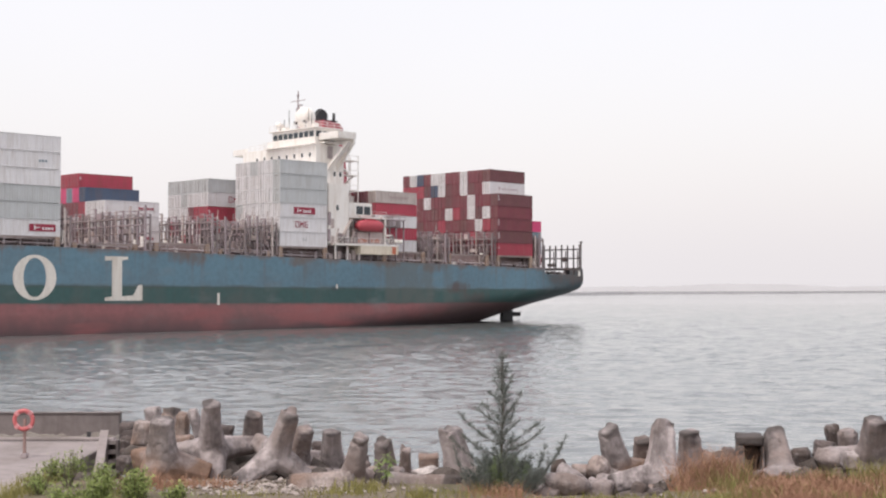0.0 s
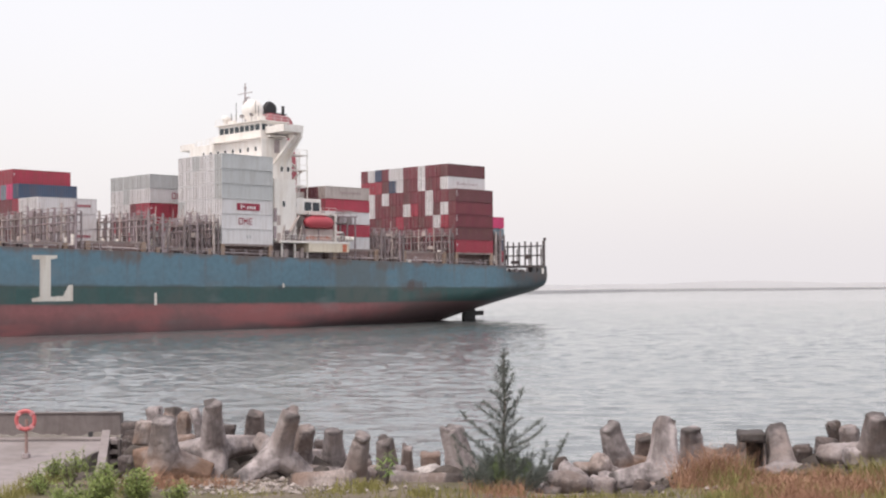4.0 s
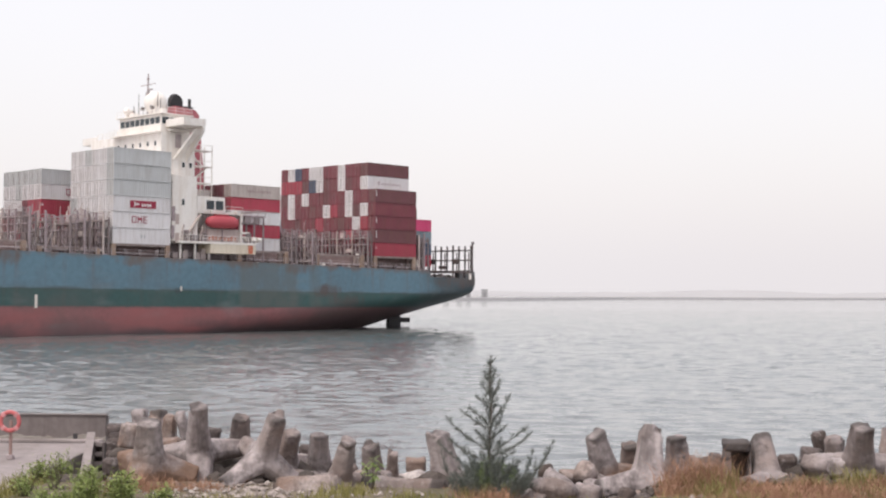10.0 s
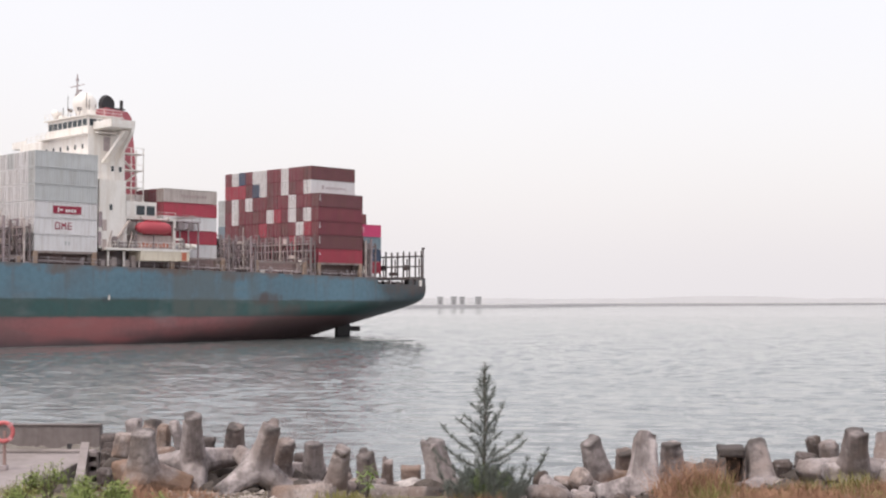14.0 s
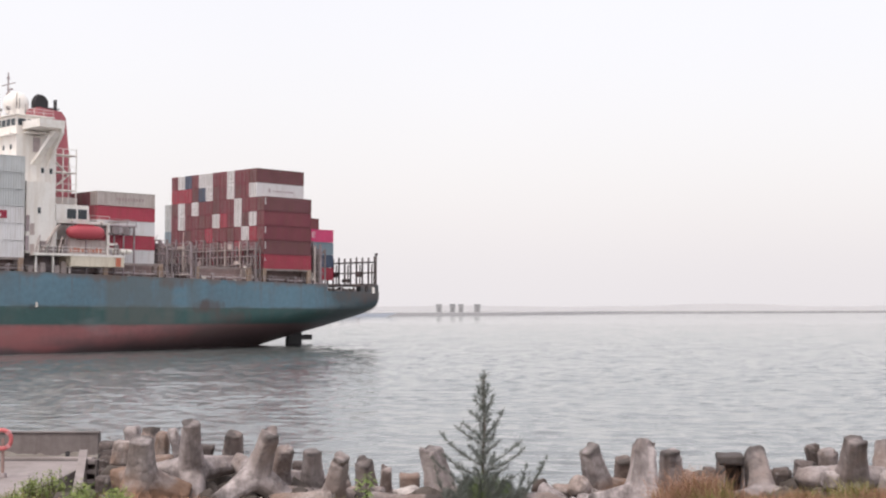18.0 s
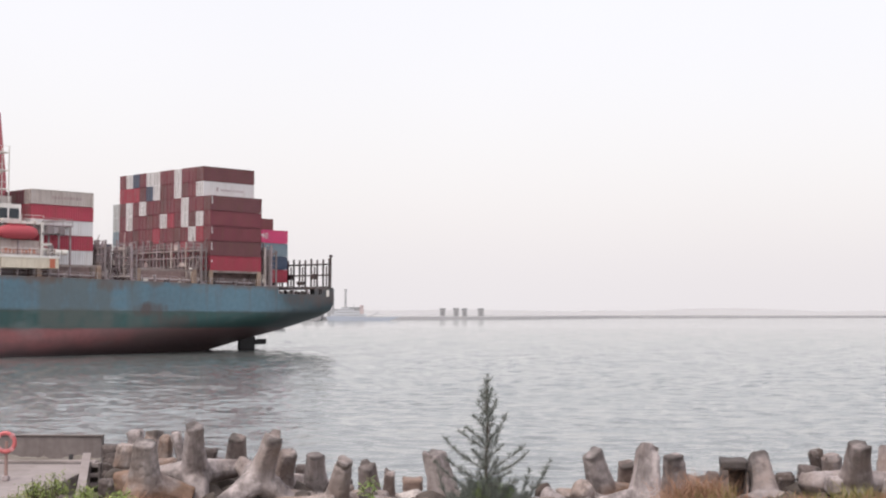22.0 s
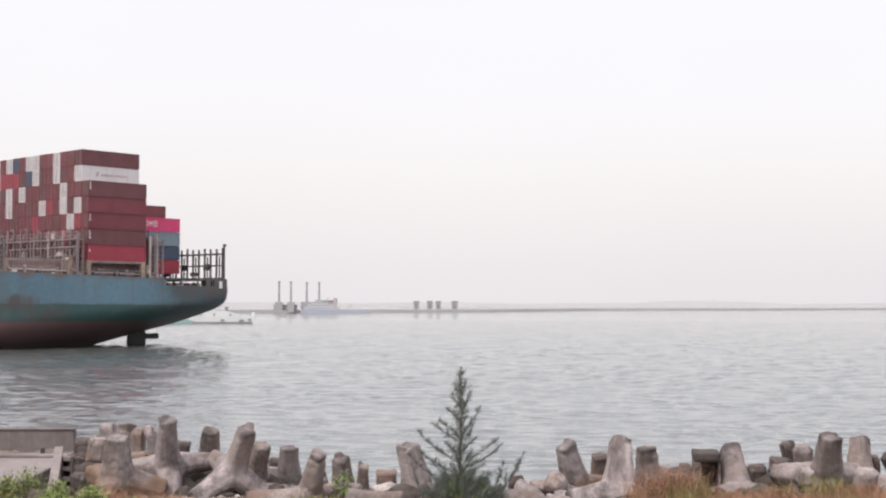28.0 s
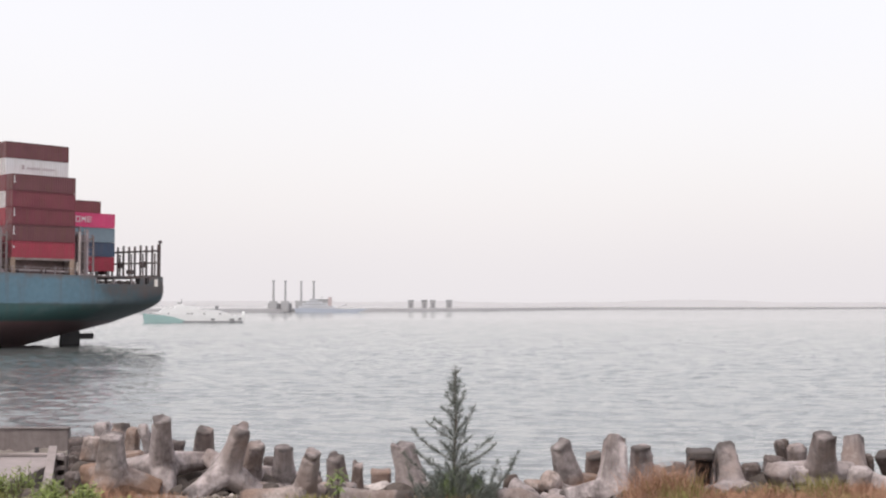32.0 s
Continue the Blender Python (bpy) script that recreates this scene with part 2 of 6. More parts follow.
STONE = surface("pale_stone", (0.38, 0.35, 0.32), 0.85, 0, 0.25, 2, (0.2, 0.16, 0.13), 0.5, 1.5, False, 0.4, 10, spread=0.25, spec=0.25)
BUOY = surface("lifebuoy_orange", (0.50, 0.12, 0.125), 0.45, 0, 0.12, 3)
BARK = surface("casuarina_bark", (0.12, 0.095, 0.08), 0.9, 0, 0.3, 3)
# far things: distance haze is mixed into these pale, greyed colours
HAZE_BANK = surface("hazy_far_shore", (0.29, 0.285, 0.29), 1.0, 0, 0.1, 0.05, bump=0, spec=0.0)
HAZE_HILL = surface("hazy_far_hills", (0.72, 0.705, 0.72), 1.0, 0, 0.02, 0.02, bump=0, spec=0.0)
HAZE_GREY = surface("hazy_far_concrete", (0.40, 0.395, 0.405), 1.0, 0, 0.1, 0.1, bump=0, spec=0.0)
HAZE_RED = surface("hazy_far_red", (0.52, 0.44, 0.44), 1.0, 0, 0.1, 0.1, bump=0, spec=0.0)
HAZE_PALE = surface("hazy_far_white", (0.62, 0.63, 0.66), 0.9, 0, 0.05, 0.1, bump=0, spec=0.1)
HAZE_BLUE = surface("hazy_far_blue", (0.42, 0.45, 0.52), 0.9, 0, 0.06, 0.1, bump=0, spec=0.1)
TEAL = surface("ferry_teal", (0.31, 0.45, 0.44), 0.5, 0, 0.1, 0.3, bump=0)
FERRY_WHITE = surface("ferry_white", (0.74, 0.74, 0.74), 0.5, 0, 0.06, 0.3, bump=0)
FERRY_DARK = surface("ferry_dark_fittings", (0.27, 0.27, 0.28), 0.6, 0, 0.1, 0.3, bump=0)


def leaf_paint(name, low, high, scale=0.6):
    """Leaves or blades, each island of the mesh with its own tone between two colours."""
    m = bpy.data.materials.new(name)
    m.use_nodes = True
    n, l = m.node_tree.nodes, m.node_tree.links
    b = n["Principled BSDF"]
    g = n.new("ShaderNodeNewGeometry")
    co = n.new("ShaderNodeTexCoord")
    no = n.new("ShaderNodeTexNoise")
    no.inputs["Scale"].default_value = scale
    l.new(co.outputs["Object"], no.inputs["Vector"])
    add = n.new("ShaderNodeMath")
    add.operation = "MULTIPLY_ADD"
    add.inputs[1].default_value, add.inputs[2].default_value = 0.55, -0.05
    l.new(g.outputs["Random Per Island"], add.inputs[0])
    add2 = n.new("ShaderNodeMath")
    add2.operation = "MULTIPLY_ADD"
    add2.inputs[1].default_value = 0.6
    l.new(no.outputs["Fac"], add2.inputs[0])
    l.new(add.outputs[0], add2.inputs[2])
    mix = n.new("ShaderNodeMix")
    mix.data_type = "RGBA"
    mix.inputs["A"].default_value, mix.inputs["B"].default_value = (*low, 1), (*high, 1)
    l.new(add2.outputs[0], mix.inputs["Factor"])
    l.new(mix.outputs["Result"], b.inputs["Base Color"])
    b.inputs["Roughness"].default_value = 0.65
    b.inputs["Specular IOR Level"].default_value = 0.25
    return m


NEEDLE = leaf_paint("casuarina_needles", (0.065, 0.08, 0.072), (0.235, 0.255, 0.23))
LOW_NEEDLE = leaf_paint("casuarina_shoots", (0.06, 0.09, 0.038), (0.20, 0.25, 0.11), 2.0)
# rock toned down so its colour carries the shade of gaps and recesses
ROCK = surface("gap_shade_rock", (0.095, 0.078, 0.07), 0.85, 0, 0.4, 1.5, (0.06, 0.05, 0.045), 0.8, 1.2, False, 0.7, 9, spec=0.25)
SPROUT = leaf_paint("seedling_leaves", (0.035, 0.06, 0.02), (0.26, 0.34, 0.1), 3.0)
BUSH = leaf_paint("bush_leaves", (0.075, 0.12, 0.032), (0.33, 0.375, 0.125), 1.2)
DRY = leaf_paint("dry_red_grass", (0.17, 0.085, 0.055), (0.46, 0.27, 0.18), 0.9)
GREEN_GRASS = leaf_paint("olive_grass", (0.09, 0.095, 0.03), (0.34, 0.30, 0.11))


def hull_paint():
    """Blue topsides, green band, red boot-topping, with rust runs, scuffs, weed at the water and painted shade at the
    stern.
    """
    m = surface("hull_paint", (1, 1, 1), 0.55, 0, 0.2, 0.2, bump=0.0)
    n, l = m.node_tree.nodes, m.node_tree.links
    shader = n["Principled BSDF"]
    scale_node = next(x for x in n if x.type == "VECT_MATH" and x.operation == "SCALE")
    co = n.new("ShaderNodeTexCoord")
    sep = n.new("ShaderNodeSeparateXYZ")
    l.new(co.outputs["Object"], sep.inputs[0])

    def noisy(scale, stretch, detail=5):
        mp, no = n.new("ShaderNodeMapping"), n.new("ShaderNodeTexNoise")
        mp.inputs["Scale"].default_value = stretch
        no.inputs["Scale"].default_value, no.inputs["Detail"].default_value = scale, detail
        l.new(co.outputs["Object"], mp.inputs["Vector"])
        l.new(mp.outputs[0], no.inputs["Vector"])
        return no.outputs["Fac"]

    def math_node(op, a, b, c=None):
        x = n.new("ShaderNodeMath")
        x.operation = op
        for k, v in enumerate((a, b, c)):
            if v is None:
                continue
            if isinstance(v, (int, float)):
                x.inputs[k].default_value = v
            else:
                l.new(v, x.inputs[k])
        return x.outputs[0]

    def ramp(v, lo, hi, top=1.0):
        x = n.new("ShaderNodeMapRange")
        x.inputs["From Min"].default_value, x.inputs["From Max"].default_value = lo, hi
        x.inputs["To Max"].default_value = top
        l.new(v, x.inputs["Value"])
        return x.outputs[0]

    def mixed(a, b, f):
        x = n.new("ShaderNodeMix")
        x.data_type = "RGBA"
        for key, v in (("A", a), ("B", b), ("Factor", f)):
            if isinstance(v, tuple):
                x.inputs[key].default_value = (*v, 1)
            else:
                l.new(v, x.inputs[key])
        return x.outputs["Result"]

    trim = math_node("MULTIPLY_ADD", sep.outputs["X"], 0.006, sep.outputs["Z"])
    edge = math_node("MULTIPLY_ADD", noisy(0.7, (1, 1, 1)), 0.3, trim)
    colour = mixed((0.265, 0.105, 0.108), (0.04, 0.095, 0.092), ramp(edge, 4.62, 4.95))
    colour = mixed(colour, (0.118, 0.212, 0.272), ramp(edge, 7.88, 8.0))
    l.new(colour, scale_node.inputs[0])
    out = scale_node.outputs[0]
    # brown stains hanging in broad soft patches below the deck edge and along the wale
    blot = ramp(noisy(0.11, (1, 1, 0.8), 8), 0.5, 0.72)
    out = mixed(out, (0.12, 0.105, 0.10), math_node("MULTIPLY", blot, 0.4))
    # stern quarter turned dark slate: shade of the inward-curving side in the paint
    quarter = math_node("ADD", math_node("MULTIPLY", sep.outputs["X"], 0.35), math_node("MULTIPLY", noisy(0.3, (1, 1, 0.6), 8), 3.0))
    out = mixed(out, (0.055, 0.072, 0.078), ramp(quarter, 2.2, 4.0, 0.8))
    # grime lines where one coat ends on another
    for level in (4.78, 7.94):
        near = math_node("ABSOLUTE", math_node("ADD", edge, -level), 0)
        out = mixed(out, (0.07, 0.075, 0.07), math_node("MULTIPLY", ramp(math_node("MULTIPLY", near, -1.0), -0.55, 0.0), ramp(noisy(0.4, (0.5, 1, 1), 6), 0.35, 0.7, 0.75)))
    # scuffed, chalky patches
    out = mixed(out, (0.20, 0.22, 0.23), ramp(noisy(0.22, (0.5, 1, 1.4), 8), 0.56, 0.8, 0.45))
    # rust runs, thick under the deck edge and thinning downwards
    sheer = math_node("MULTIPLY_ADD", sep.outputs["X"], 0.0185, sep.outputs["Z"])
    runs = noisy(1.0, (0.9, 0.9, 0.045), 6)
    high = ramp(sheer, 8.0, 12.9)
    rust = math_node("MULTIPLY", ramp(runs, 0.55, 0.72), math_node("MULTIPLY_ADD", high, 0.4, 0.1))
    out = mixed(out, (0.15, 0.085, 0.06), rust)
    drip = math_node("ADD", sheer, math_node("MULTIPLY", noisy(0.3, (1, 1, 0.3), 8), 3.6))
    out = mixed(out, (0.16, 0.12, 0.11), ramp(drip, 13.9, 14.9, 0.85))
    # fender-rubbed panel amidships and a darker one near the quarter
    for lo, hi, amount in ((-48.5, -33.0, 0.55), (-31.0, -26.5, 0.4)):
        inside = math_node("MULTIPLY", ramp(sep.outputs["X"], lo, lo + 1.2), ramp(math_node("MULTIPLY", sep.outputs["X"], -1.0), -hi, -hi + 1.2))
        rough_edge = math_node("MULTIPLY", ramp(noisy(0.35, (1, 1, 0.5), 6), 0.2, 0.5), ramp(edge, 4.5, 5.2))
        side = math_node("MULTIPLY", math_node("MULTIPLY", inside, rough_edge), amount)
        out = mixed(out, (0.125, 0.125, 0.115), side)
    # scrapes, rust blooms and the stained stern quarter
    for ca, cz, ra, rz, tone, amount in ((-25.7, 8.2, 4.2, 1.6, (0.10, 0.07, 0.065), 0.85), (-48.0, 13.6, 7.0, 1.5, (0.15, 0.10, 0.08), 0.8), (-97.0, 13.9, 6.0, 1.9, (0.14, 0.10, 0.085), 0.8),
                                         (-33.0, 12.8, 5.0, 1.8, (0.14, 0.10, 0.085), 0.7), (-72.0, 13.4, 4.0, 1.2, (0.15, 0.105, 0.085), 0.7), (15.0, 11.0, 11.0, 2.6, (0.11, 0.085, 0.08), 0.75),
                                         (-62.0, 8.0, 1.2, 0.8, (0.05, 0.06, 0.07), 0.8), (-20.0, 6.0, 6.0, 1.6, (0.09, 0.065, 0.06), 0.6)):
        dx = math_node("MULTIPLY", math_node("ADD", sep.outputs["X"], -ca), 1 / ra)
        dz = math_node("MULTIPLY", math_node("ADD", sep.outputs["Z"], -cz), 1 / rz)
        far = math_node("ADD", math_node("MULTIPLY", dx, dx), math_node("MULTIPLY", dz, dz))
        ragged = math_node("MULTIPLY_ADD", noisy(0.8, (1, 1, 0.45), 7), 2.4, math_node("MULTIPLY", far, -1.0))
        out = mixed(out, tone, ramp(ragged, 0.35, 1.3, amount))
    # dark weed and slime just above the water
    weed = math_node("ADD", trim, math_node("MULTIPLY", noisy(0.3, (1, 1, 0.6), 6), 2.2))
    out = mixed((0.095, 0.055, 0.058), out, ramp(weed, 0.6, 4.2))
    # black slime line at the water; its widening aft paints in the counter's shade
    slime_shade = math_node("ADD", math_node("MULTIPLY_ADD", sep.outputs["X"], -0.03, sep.outputs["Z"]), math_node("MULTIPLY", noisy(0.16, (0.5, 1, 1), 7), 3.0))
    out = mixed((0.075, 0.066, 0.070), out, ramp(slime_shade, 1.9, 4.6))
    # worn bright red showing in long patches of the boot-topping
    worn = math_node("MULTIPLY", ramp(noisy(0.10, (0.4, 1, 1.6), 7), 0.52, 0.62, 0.5), ramp(math_node("MULTIPLY", edge, -1.0), -4.6, -4.2))
    out = mixed(out, (0.33, 0.10, 0.10), math_node("MULTIPLY", worn, ramp(slime_shade, 3.3, 4.4)))
    # shade under the counter painted over the red of the run
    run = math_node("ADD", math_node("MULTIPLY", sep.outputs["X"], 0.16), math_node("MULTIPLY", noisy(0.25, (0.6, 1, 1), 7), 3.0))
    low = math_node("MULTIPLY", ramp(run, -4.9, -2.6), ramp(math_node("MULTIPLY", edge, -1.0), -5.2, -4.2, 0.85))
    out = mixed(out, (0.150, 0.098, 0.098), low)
    l.new(out, shader.inputs["Base Color"])
    return m


HULL = hull_paint()


def water_surface():
    m = bpy.data.materials.new("channel_water")
    m.use_nodes = True
    n, l = m.node_tree.nodes, m.node_tree.links
    b = n["Principled BSDF"]
    b.inputs["Base Color"].default_value = (0.122, 0.134, 0.134, 1)
    b.inputs["Roughness"].default_value = 0.07
    b.inputs["IOR"].default_value = 1.78
    co = n.new("ShaderNodeTexCoord")
    heights = []
    for scale, sx, sy, detail, weight in ((0.012, 1.0, 1.0, 4, 0.6), (0.8, 1.1, 0.9, 5, 0.42), (3.0, 1.1, 0.9, 4, 0.18)):
        mp = n.new("ShaderNodeMapping")
        mp.inputs["Scale"].default_value = (sx, sy, 1)
        mp.inputs["Rotation"].default_value = (0, 0, radians(8))
        l.new(co.outputs["Object"], mp.inputs["Vector"])
        no = n.new("ShaderNodeTexNoise")
        no.inputs["Scale"].default_value, no.inputs["Detail"].default_value = scale, detail
        l.new(mp.outputs[0], no.inputs["Vector"])
        w = n.new("ShaderNodeMath")
        w.operation = "MULTIPLY"
        w.inputs[1].default_value = weight
        l.new(no.outputs["Fac"], w.inputs[0])
        heights.append(w.outputs[0])
    s1 = n.new("ShaderNodeMath")
    s2 = n.new("ShaderNodeMath")
    l.new(heights[0], s1.inputs[0])
    l.new(heights[1], s1.inputs[1])
    l.new(s1.outputs[0], s2.inputs[0])
    l.new(heights[2], s2.inputs[1])
    bu = n.new("ShaderNodeBump")
    bu.inputs["Strength"].default_value, bu.inputs["Distance"].default_value = 1.0, 0.22
    l.new(s2.outputs[0], bu.inputs["Height"])
    l.new(bu.outputs[0], b.inputs["Normal"])
    return m


WATER = water_surface()


# ---- mesh helpers ----
def finish(name, bm, material, smooth=False):
    me = bpy.data.meshes.new(name)
    bm.to_mesh(me)
    bm.free()
    me.materials.append(material)
    if smooth:
        me.polygons.foreach_set("use_smooth", [True] * len(me.polygons))
    return me


def part(name, bm, material, parent, label="", smooth=False):
    """One mesh under a thing or a part."""
    me = bm if isinstance(bm, bpy.types.Mesh) else finish(name, bm, material, smooth)
    ob = new(name, me)
    ob.parent = parent
    if label:
        ob["label"] = label
    return ob


def lone(name, bm, material, label, category, group="", kind="", smooth=False):
    """One top-level thing of a single mesh."""
    me = bm if isinstance(bm, bpy.types.Mesh) else finish(name, bm, material, smooth)
    return tagged(new(name, me), label, category, group, kind)


def box(bm, x0, x1, y0, y1, z0, z1, bevel=0.0):
    vs = [bm.verts.new((x, y, z)) for z in (z0, z1) for x, y in ((x0, y0), (x1, y0), (x1, y1), (x0, y1))]
    fs = [bm.faces.new([vs[i] for i in f]) for f in
          ((3, 2, 1, 0), (4, 5, 6, 7), (0, 1, 5, 4), (1, 2, 6, 5), (2, 3, 7, 6), (3, 0, 4, 7))]
    if bevel:
        bmesh.ops.bevel(bm, geom=list({e for f in fs for e in f.edges}), offset=bevel, segments=2, affect="EDGES")
    return bm


def tube(bm, p, q, r0, r1=None, seg=8, cap=True):
    """A round bar from p to q, tapered from r0 to r1."""
    p, q = Vector(p), Vector(q)
    r1 = r0 if r1 is None else r1
    d = (q - p).normalized()
    u = d.orthogonal().normalized()
    v = d.cross(u)
    rings = []
    for c, r in ((p, r0), (q, r1)):
        rings.append([bm.verts.new(c + r * (math.cos(2 * math.pi * i / seg) * u + math.sin(2 * math.pi * i / seg) * v)) for i in range(seg)])
    for i in range(seg):
        j = (i + 1) % seg
        bm.faces.new((rings[0][i], rings[0][j], rings[1][j], rings[1][i]))
    if cap:
        bm.faces.new(rings[0][::-1])
        bm.faces.new(rings[1])
    return bm


def beam(bm, p, q, w, h=None):
    """A square bar from p to q."""
    p, q = Vector(p), Vector(q)
    h = w if h is None else h
    d = (q - p).normalized()
    u = d.cross(Vector((0, 0, 1)))
    u = u.normalized() if u.length > 0.01 else Vector((1, 0, 0))
    v = d.cross(u)
    a = [[bm.verts.new(c + s * u * w / 2 + t * v * h / 2) for s, t in ((-1, -1), (1, -1), (1, 1), (-1, 1))] for c in (p, q)]
    for i in range(4):
        j = (i + 1) % 4
        bm.faces.new((a[0][i], a[0][j], a[1][j], a[1][i]))
    bm.faces.new(a[0][::-1])
    bm.faces.new(a[1])
    return bm


def ball(bm, c, r, seg=16, rings=10, squash=(1, 1, 1)):
    made = bmesh.ops.create_uvsphere(bm, u_segments=seg, v_segments=rings, radius=r)
    for v in made["verts"]:
        v.co = Vector((v.co.x * squash[0], v.co.y * squash[1], v.co.z * squash[2])) + Vector(c)
    return bm


def prism(bm, outline, y0, y1):
    """An outline in the x-z plane given depth along y."""
    a = [bm.verts.new((x, y0, z)) for x, z in outline]
    b = [bm.verts.new((x, y1, z)) for x, z in outline]
    bm.faces.new(a)
    bm.faces.new(b[::-1])
    for i in range(len(a)):
        j = (i + 1) % len(a)
        bm.faces.new((a[j], a[i], b[i], b[j]))
    return bm


def B():
    return bmesh.new()


def soup(name, verts, faces, material):
    me = bpy.data.meshes.new(name)
    me.from_pydata(verts, [], faces)
    me.materials.append(material)
    return me


# ---- sea, shore and distance ----
SHIP_YAW = 44.9


def shore_height(x, y):
    """Level bank behind the breakwater, falling under the water in front of it."""
    z = 1.77 + 0.10 * noise.noise(Vector((x * 0.25, y * 0.25, 0))) + 0.05 * noise.noise(Vector((x * 1.1, y * 1.1, 3)))
    edge = 43.0 - 1.9 * math.exp(-((x - 5.6) / 2.6) ** 4)
    k = min(1.0, max(0.0, (y - edge) / 13.0))
    z -= 0.5 * min(1.0, max(0.0, (y - 40.2) / 1.1)) * math.exp(-((x - 4.8) / 1.9) ** 6)
    return z - 4.2 * k * k * (3 - 2 * k)


def build_ground():
    xs = [-400, -200, -90, -45] + [-30 + 0.5 * i for i in range(121)] + [45, 90, 200, 400]
    ys = [-300, -120, -40, 0, 20, 30] + [34 + 0.4 * i for i in range(66)] + [62]
    verts = [(x, y, shore_height(x, y)) for y in ys for x in xs]
    w = len(xs)
    faces = [(j * w + i, j * w + i + 1, (j + 1) * w + i + 1, (j + 1) * w + i) for j in range(len(ys) - 1) for i in range(w - 1)]
    soil = surface("stony_soil", (0.17, 0.14, 0.11), 0.95, 0, 0.4, 1.5, (0.10, 0.095, 0.04), 0.8, 0.5, False, 0.6, 9, spec=0.15)
    me = soup("ground", verts, faces, soil)
    me.polygons.foreach_set("use_smooth", [True] * len(me.polygons))
    lone("ground", me, soil, "stony brown soil bank with patches of grass", "ground", kind="structure")


def wave_height(x, y):
    """Short harbour chop: many small wave trains round one wind direction, gathered in groups."""
    rnd = np.random.RandomState(4)
    wx = x + 1.7 * np.sin(0.071 * x + 0.113 * y) + 0.9 * np.sin(0.23 * y - 0.19 * x + 1.0)
    wy = y + 1.9 * np.sin(0.083 * y - 0.061 * x + 2.0) + 0.8 * np.sin(0.27 * x + 0.21 * y)
    z = np.zeros_like(x)
    for i in range(34):
        span = 0.8 * 1.068 ** i
        turn = radians(264) + rnd.normal(0, 0.28)
        k = 2 * math.pi / span
        group = 0.5 + 0.5 * np.sin((math.cos(turn + 1.2) * wx + math.sin(turn + 1.2) * wy) * k * 0.11 + rnd.uniform(0, 6.28))
        z += (0.0125 if span < 1.5 else 0.0125 * (1.5 / span) ** 1.5) * span * group * np.sin((math.cos(turn) * wx + math.sin(turn) * wy) * k + rnd.uniform(0, 6.28))
    return z


def build_water():
    """One sheet: chop in a fan that widens with the distance, flat out to the horizon."""
    fan = np.arange(-0.46, 0.4601, 0.0022)
    ys = [46.0]
    while ys[-1] < 800:
        ys.append(ys[-1] + 0.14 + 0.0017 * ys[-1])
    ys = np.array(ys)
    gy, gs = np.meshgrid(ys, fan, indexing="ij")
    gx = gs * gy
    rise = wave_height(gx, gy)
    rise *= np.clip((0.46 - np.abs(gs)) / 0.03, 0, 1) * np.clip((800 - gy) / 200, 0, 1) * np.clip((gy - 46) / 4, 0, 1)
    h, w = gx.shape
    verts = np.stack([gx, gy, rise], -1).reshape(-1, 3).tolist()
    base = np.arange(w * h).reshape(h, w)
    faces = np.stack([base[:-1, :-1], base[:-1, 1:], base[1:, 1:], base[1:, :-1]], -1).reshape(-1, 4).tolist()
    # flat surround
    y0, y1 = float(ys[0]), float(ys[-1])
    k = len(verts)
    verts += [(-0.46 * y0, y0, 0), (0.46 * y0, y0, 0), (0.46 * y1, y1, 0), (-0.46 * y1, y1, 0), (-4800, -1500, 0), (4800, -1500, 0), (4800, 4850, 0), (-4800, 4850, 0)]
    faces += [(k + 4, k + 5, k + 1, k), (k + 5, k + 6, k + 2, k + 1), (k + 6, k + 7, k + 3, k + 2), (k + 7, k + 4, k, k + 3)]
    me = soup("water", verts, faces, WATER)
    me.polygons.foreach_set("use_smooth", [True] * len(me.polygons))
    return lone("water", me, WATER, "grey rippled harbour water under an overcast sky", "water", kind="structure")


def build_far_shore():
    # low breakwater bank that bends away to the horizon
    line = [(-1500, 700), (-500, 850), (-200, 1050), (-80, 1200), (0, 1310), (90, 1430), (275, 1880), (550, 2130), (850, 2500), (1150, 2900), (2200, 4000)]
    verts, faces = [], []
    for i, (x, y) in enumerate(line):
        h = 2.1 + 0.0004 * y
        for d, z in ((0, -0.5), (4, h), (30, h + 0.6), (60, -0.5)):
            verts.append((x - d * 0.5, y + d, z))
    for i in range(len(line) - 1):
        for j in range(3):
            a = i * 4 + j
            faces.append((a, a + 4, a + 5, a + 1))
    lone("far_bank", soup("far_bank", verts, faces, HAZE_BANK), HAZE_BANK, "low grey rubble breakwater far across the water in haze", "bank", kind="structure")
    # hills behind, fading into the sky
    verts, faces = [], []
    count = 160
    for i in range(count + 1):
        x = -1800 + 4600 * i / count
        y = 3900
        h = 13.5 + 3 * noise.noise(Vector((x * 0.004, 0, 0))) + 6.5 * math.exp(-((x - 900) / 230) ** 4) + 2.5 * math.exp(-((x - 1350) / 150) ** 4) + 1.2 * noise.noise(Vector((x * 0.03, 5, 0)))
        verts += [(x, y, -2), (x, y, h), (x, y + 200, h * 0.9), (x, y + 200, -2)]
    for i in range(count):
        for j in range(3):
            a = i * 4 + j
            faces.append((a, a + 4, a + 5, a + 1))
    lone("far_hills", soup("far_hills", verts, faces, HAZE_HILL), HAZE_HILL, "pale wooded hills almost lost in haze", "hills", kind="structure")


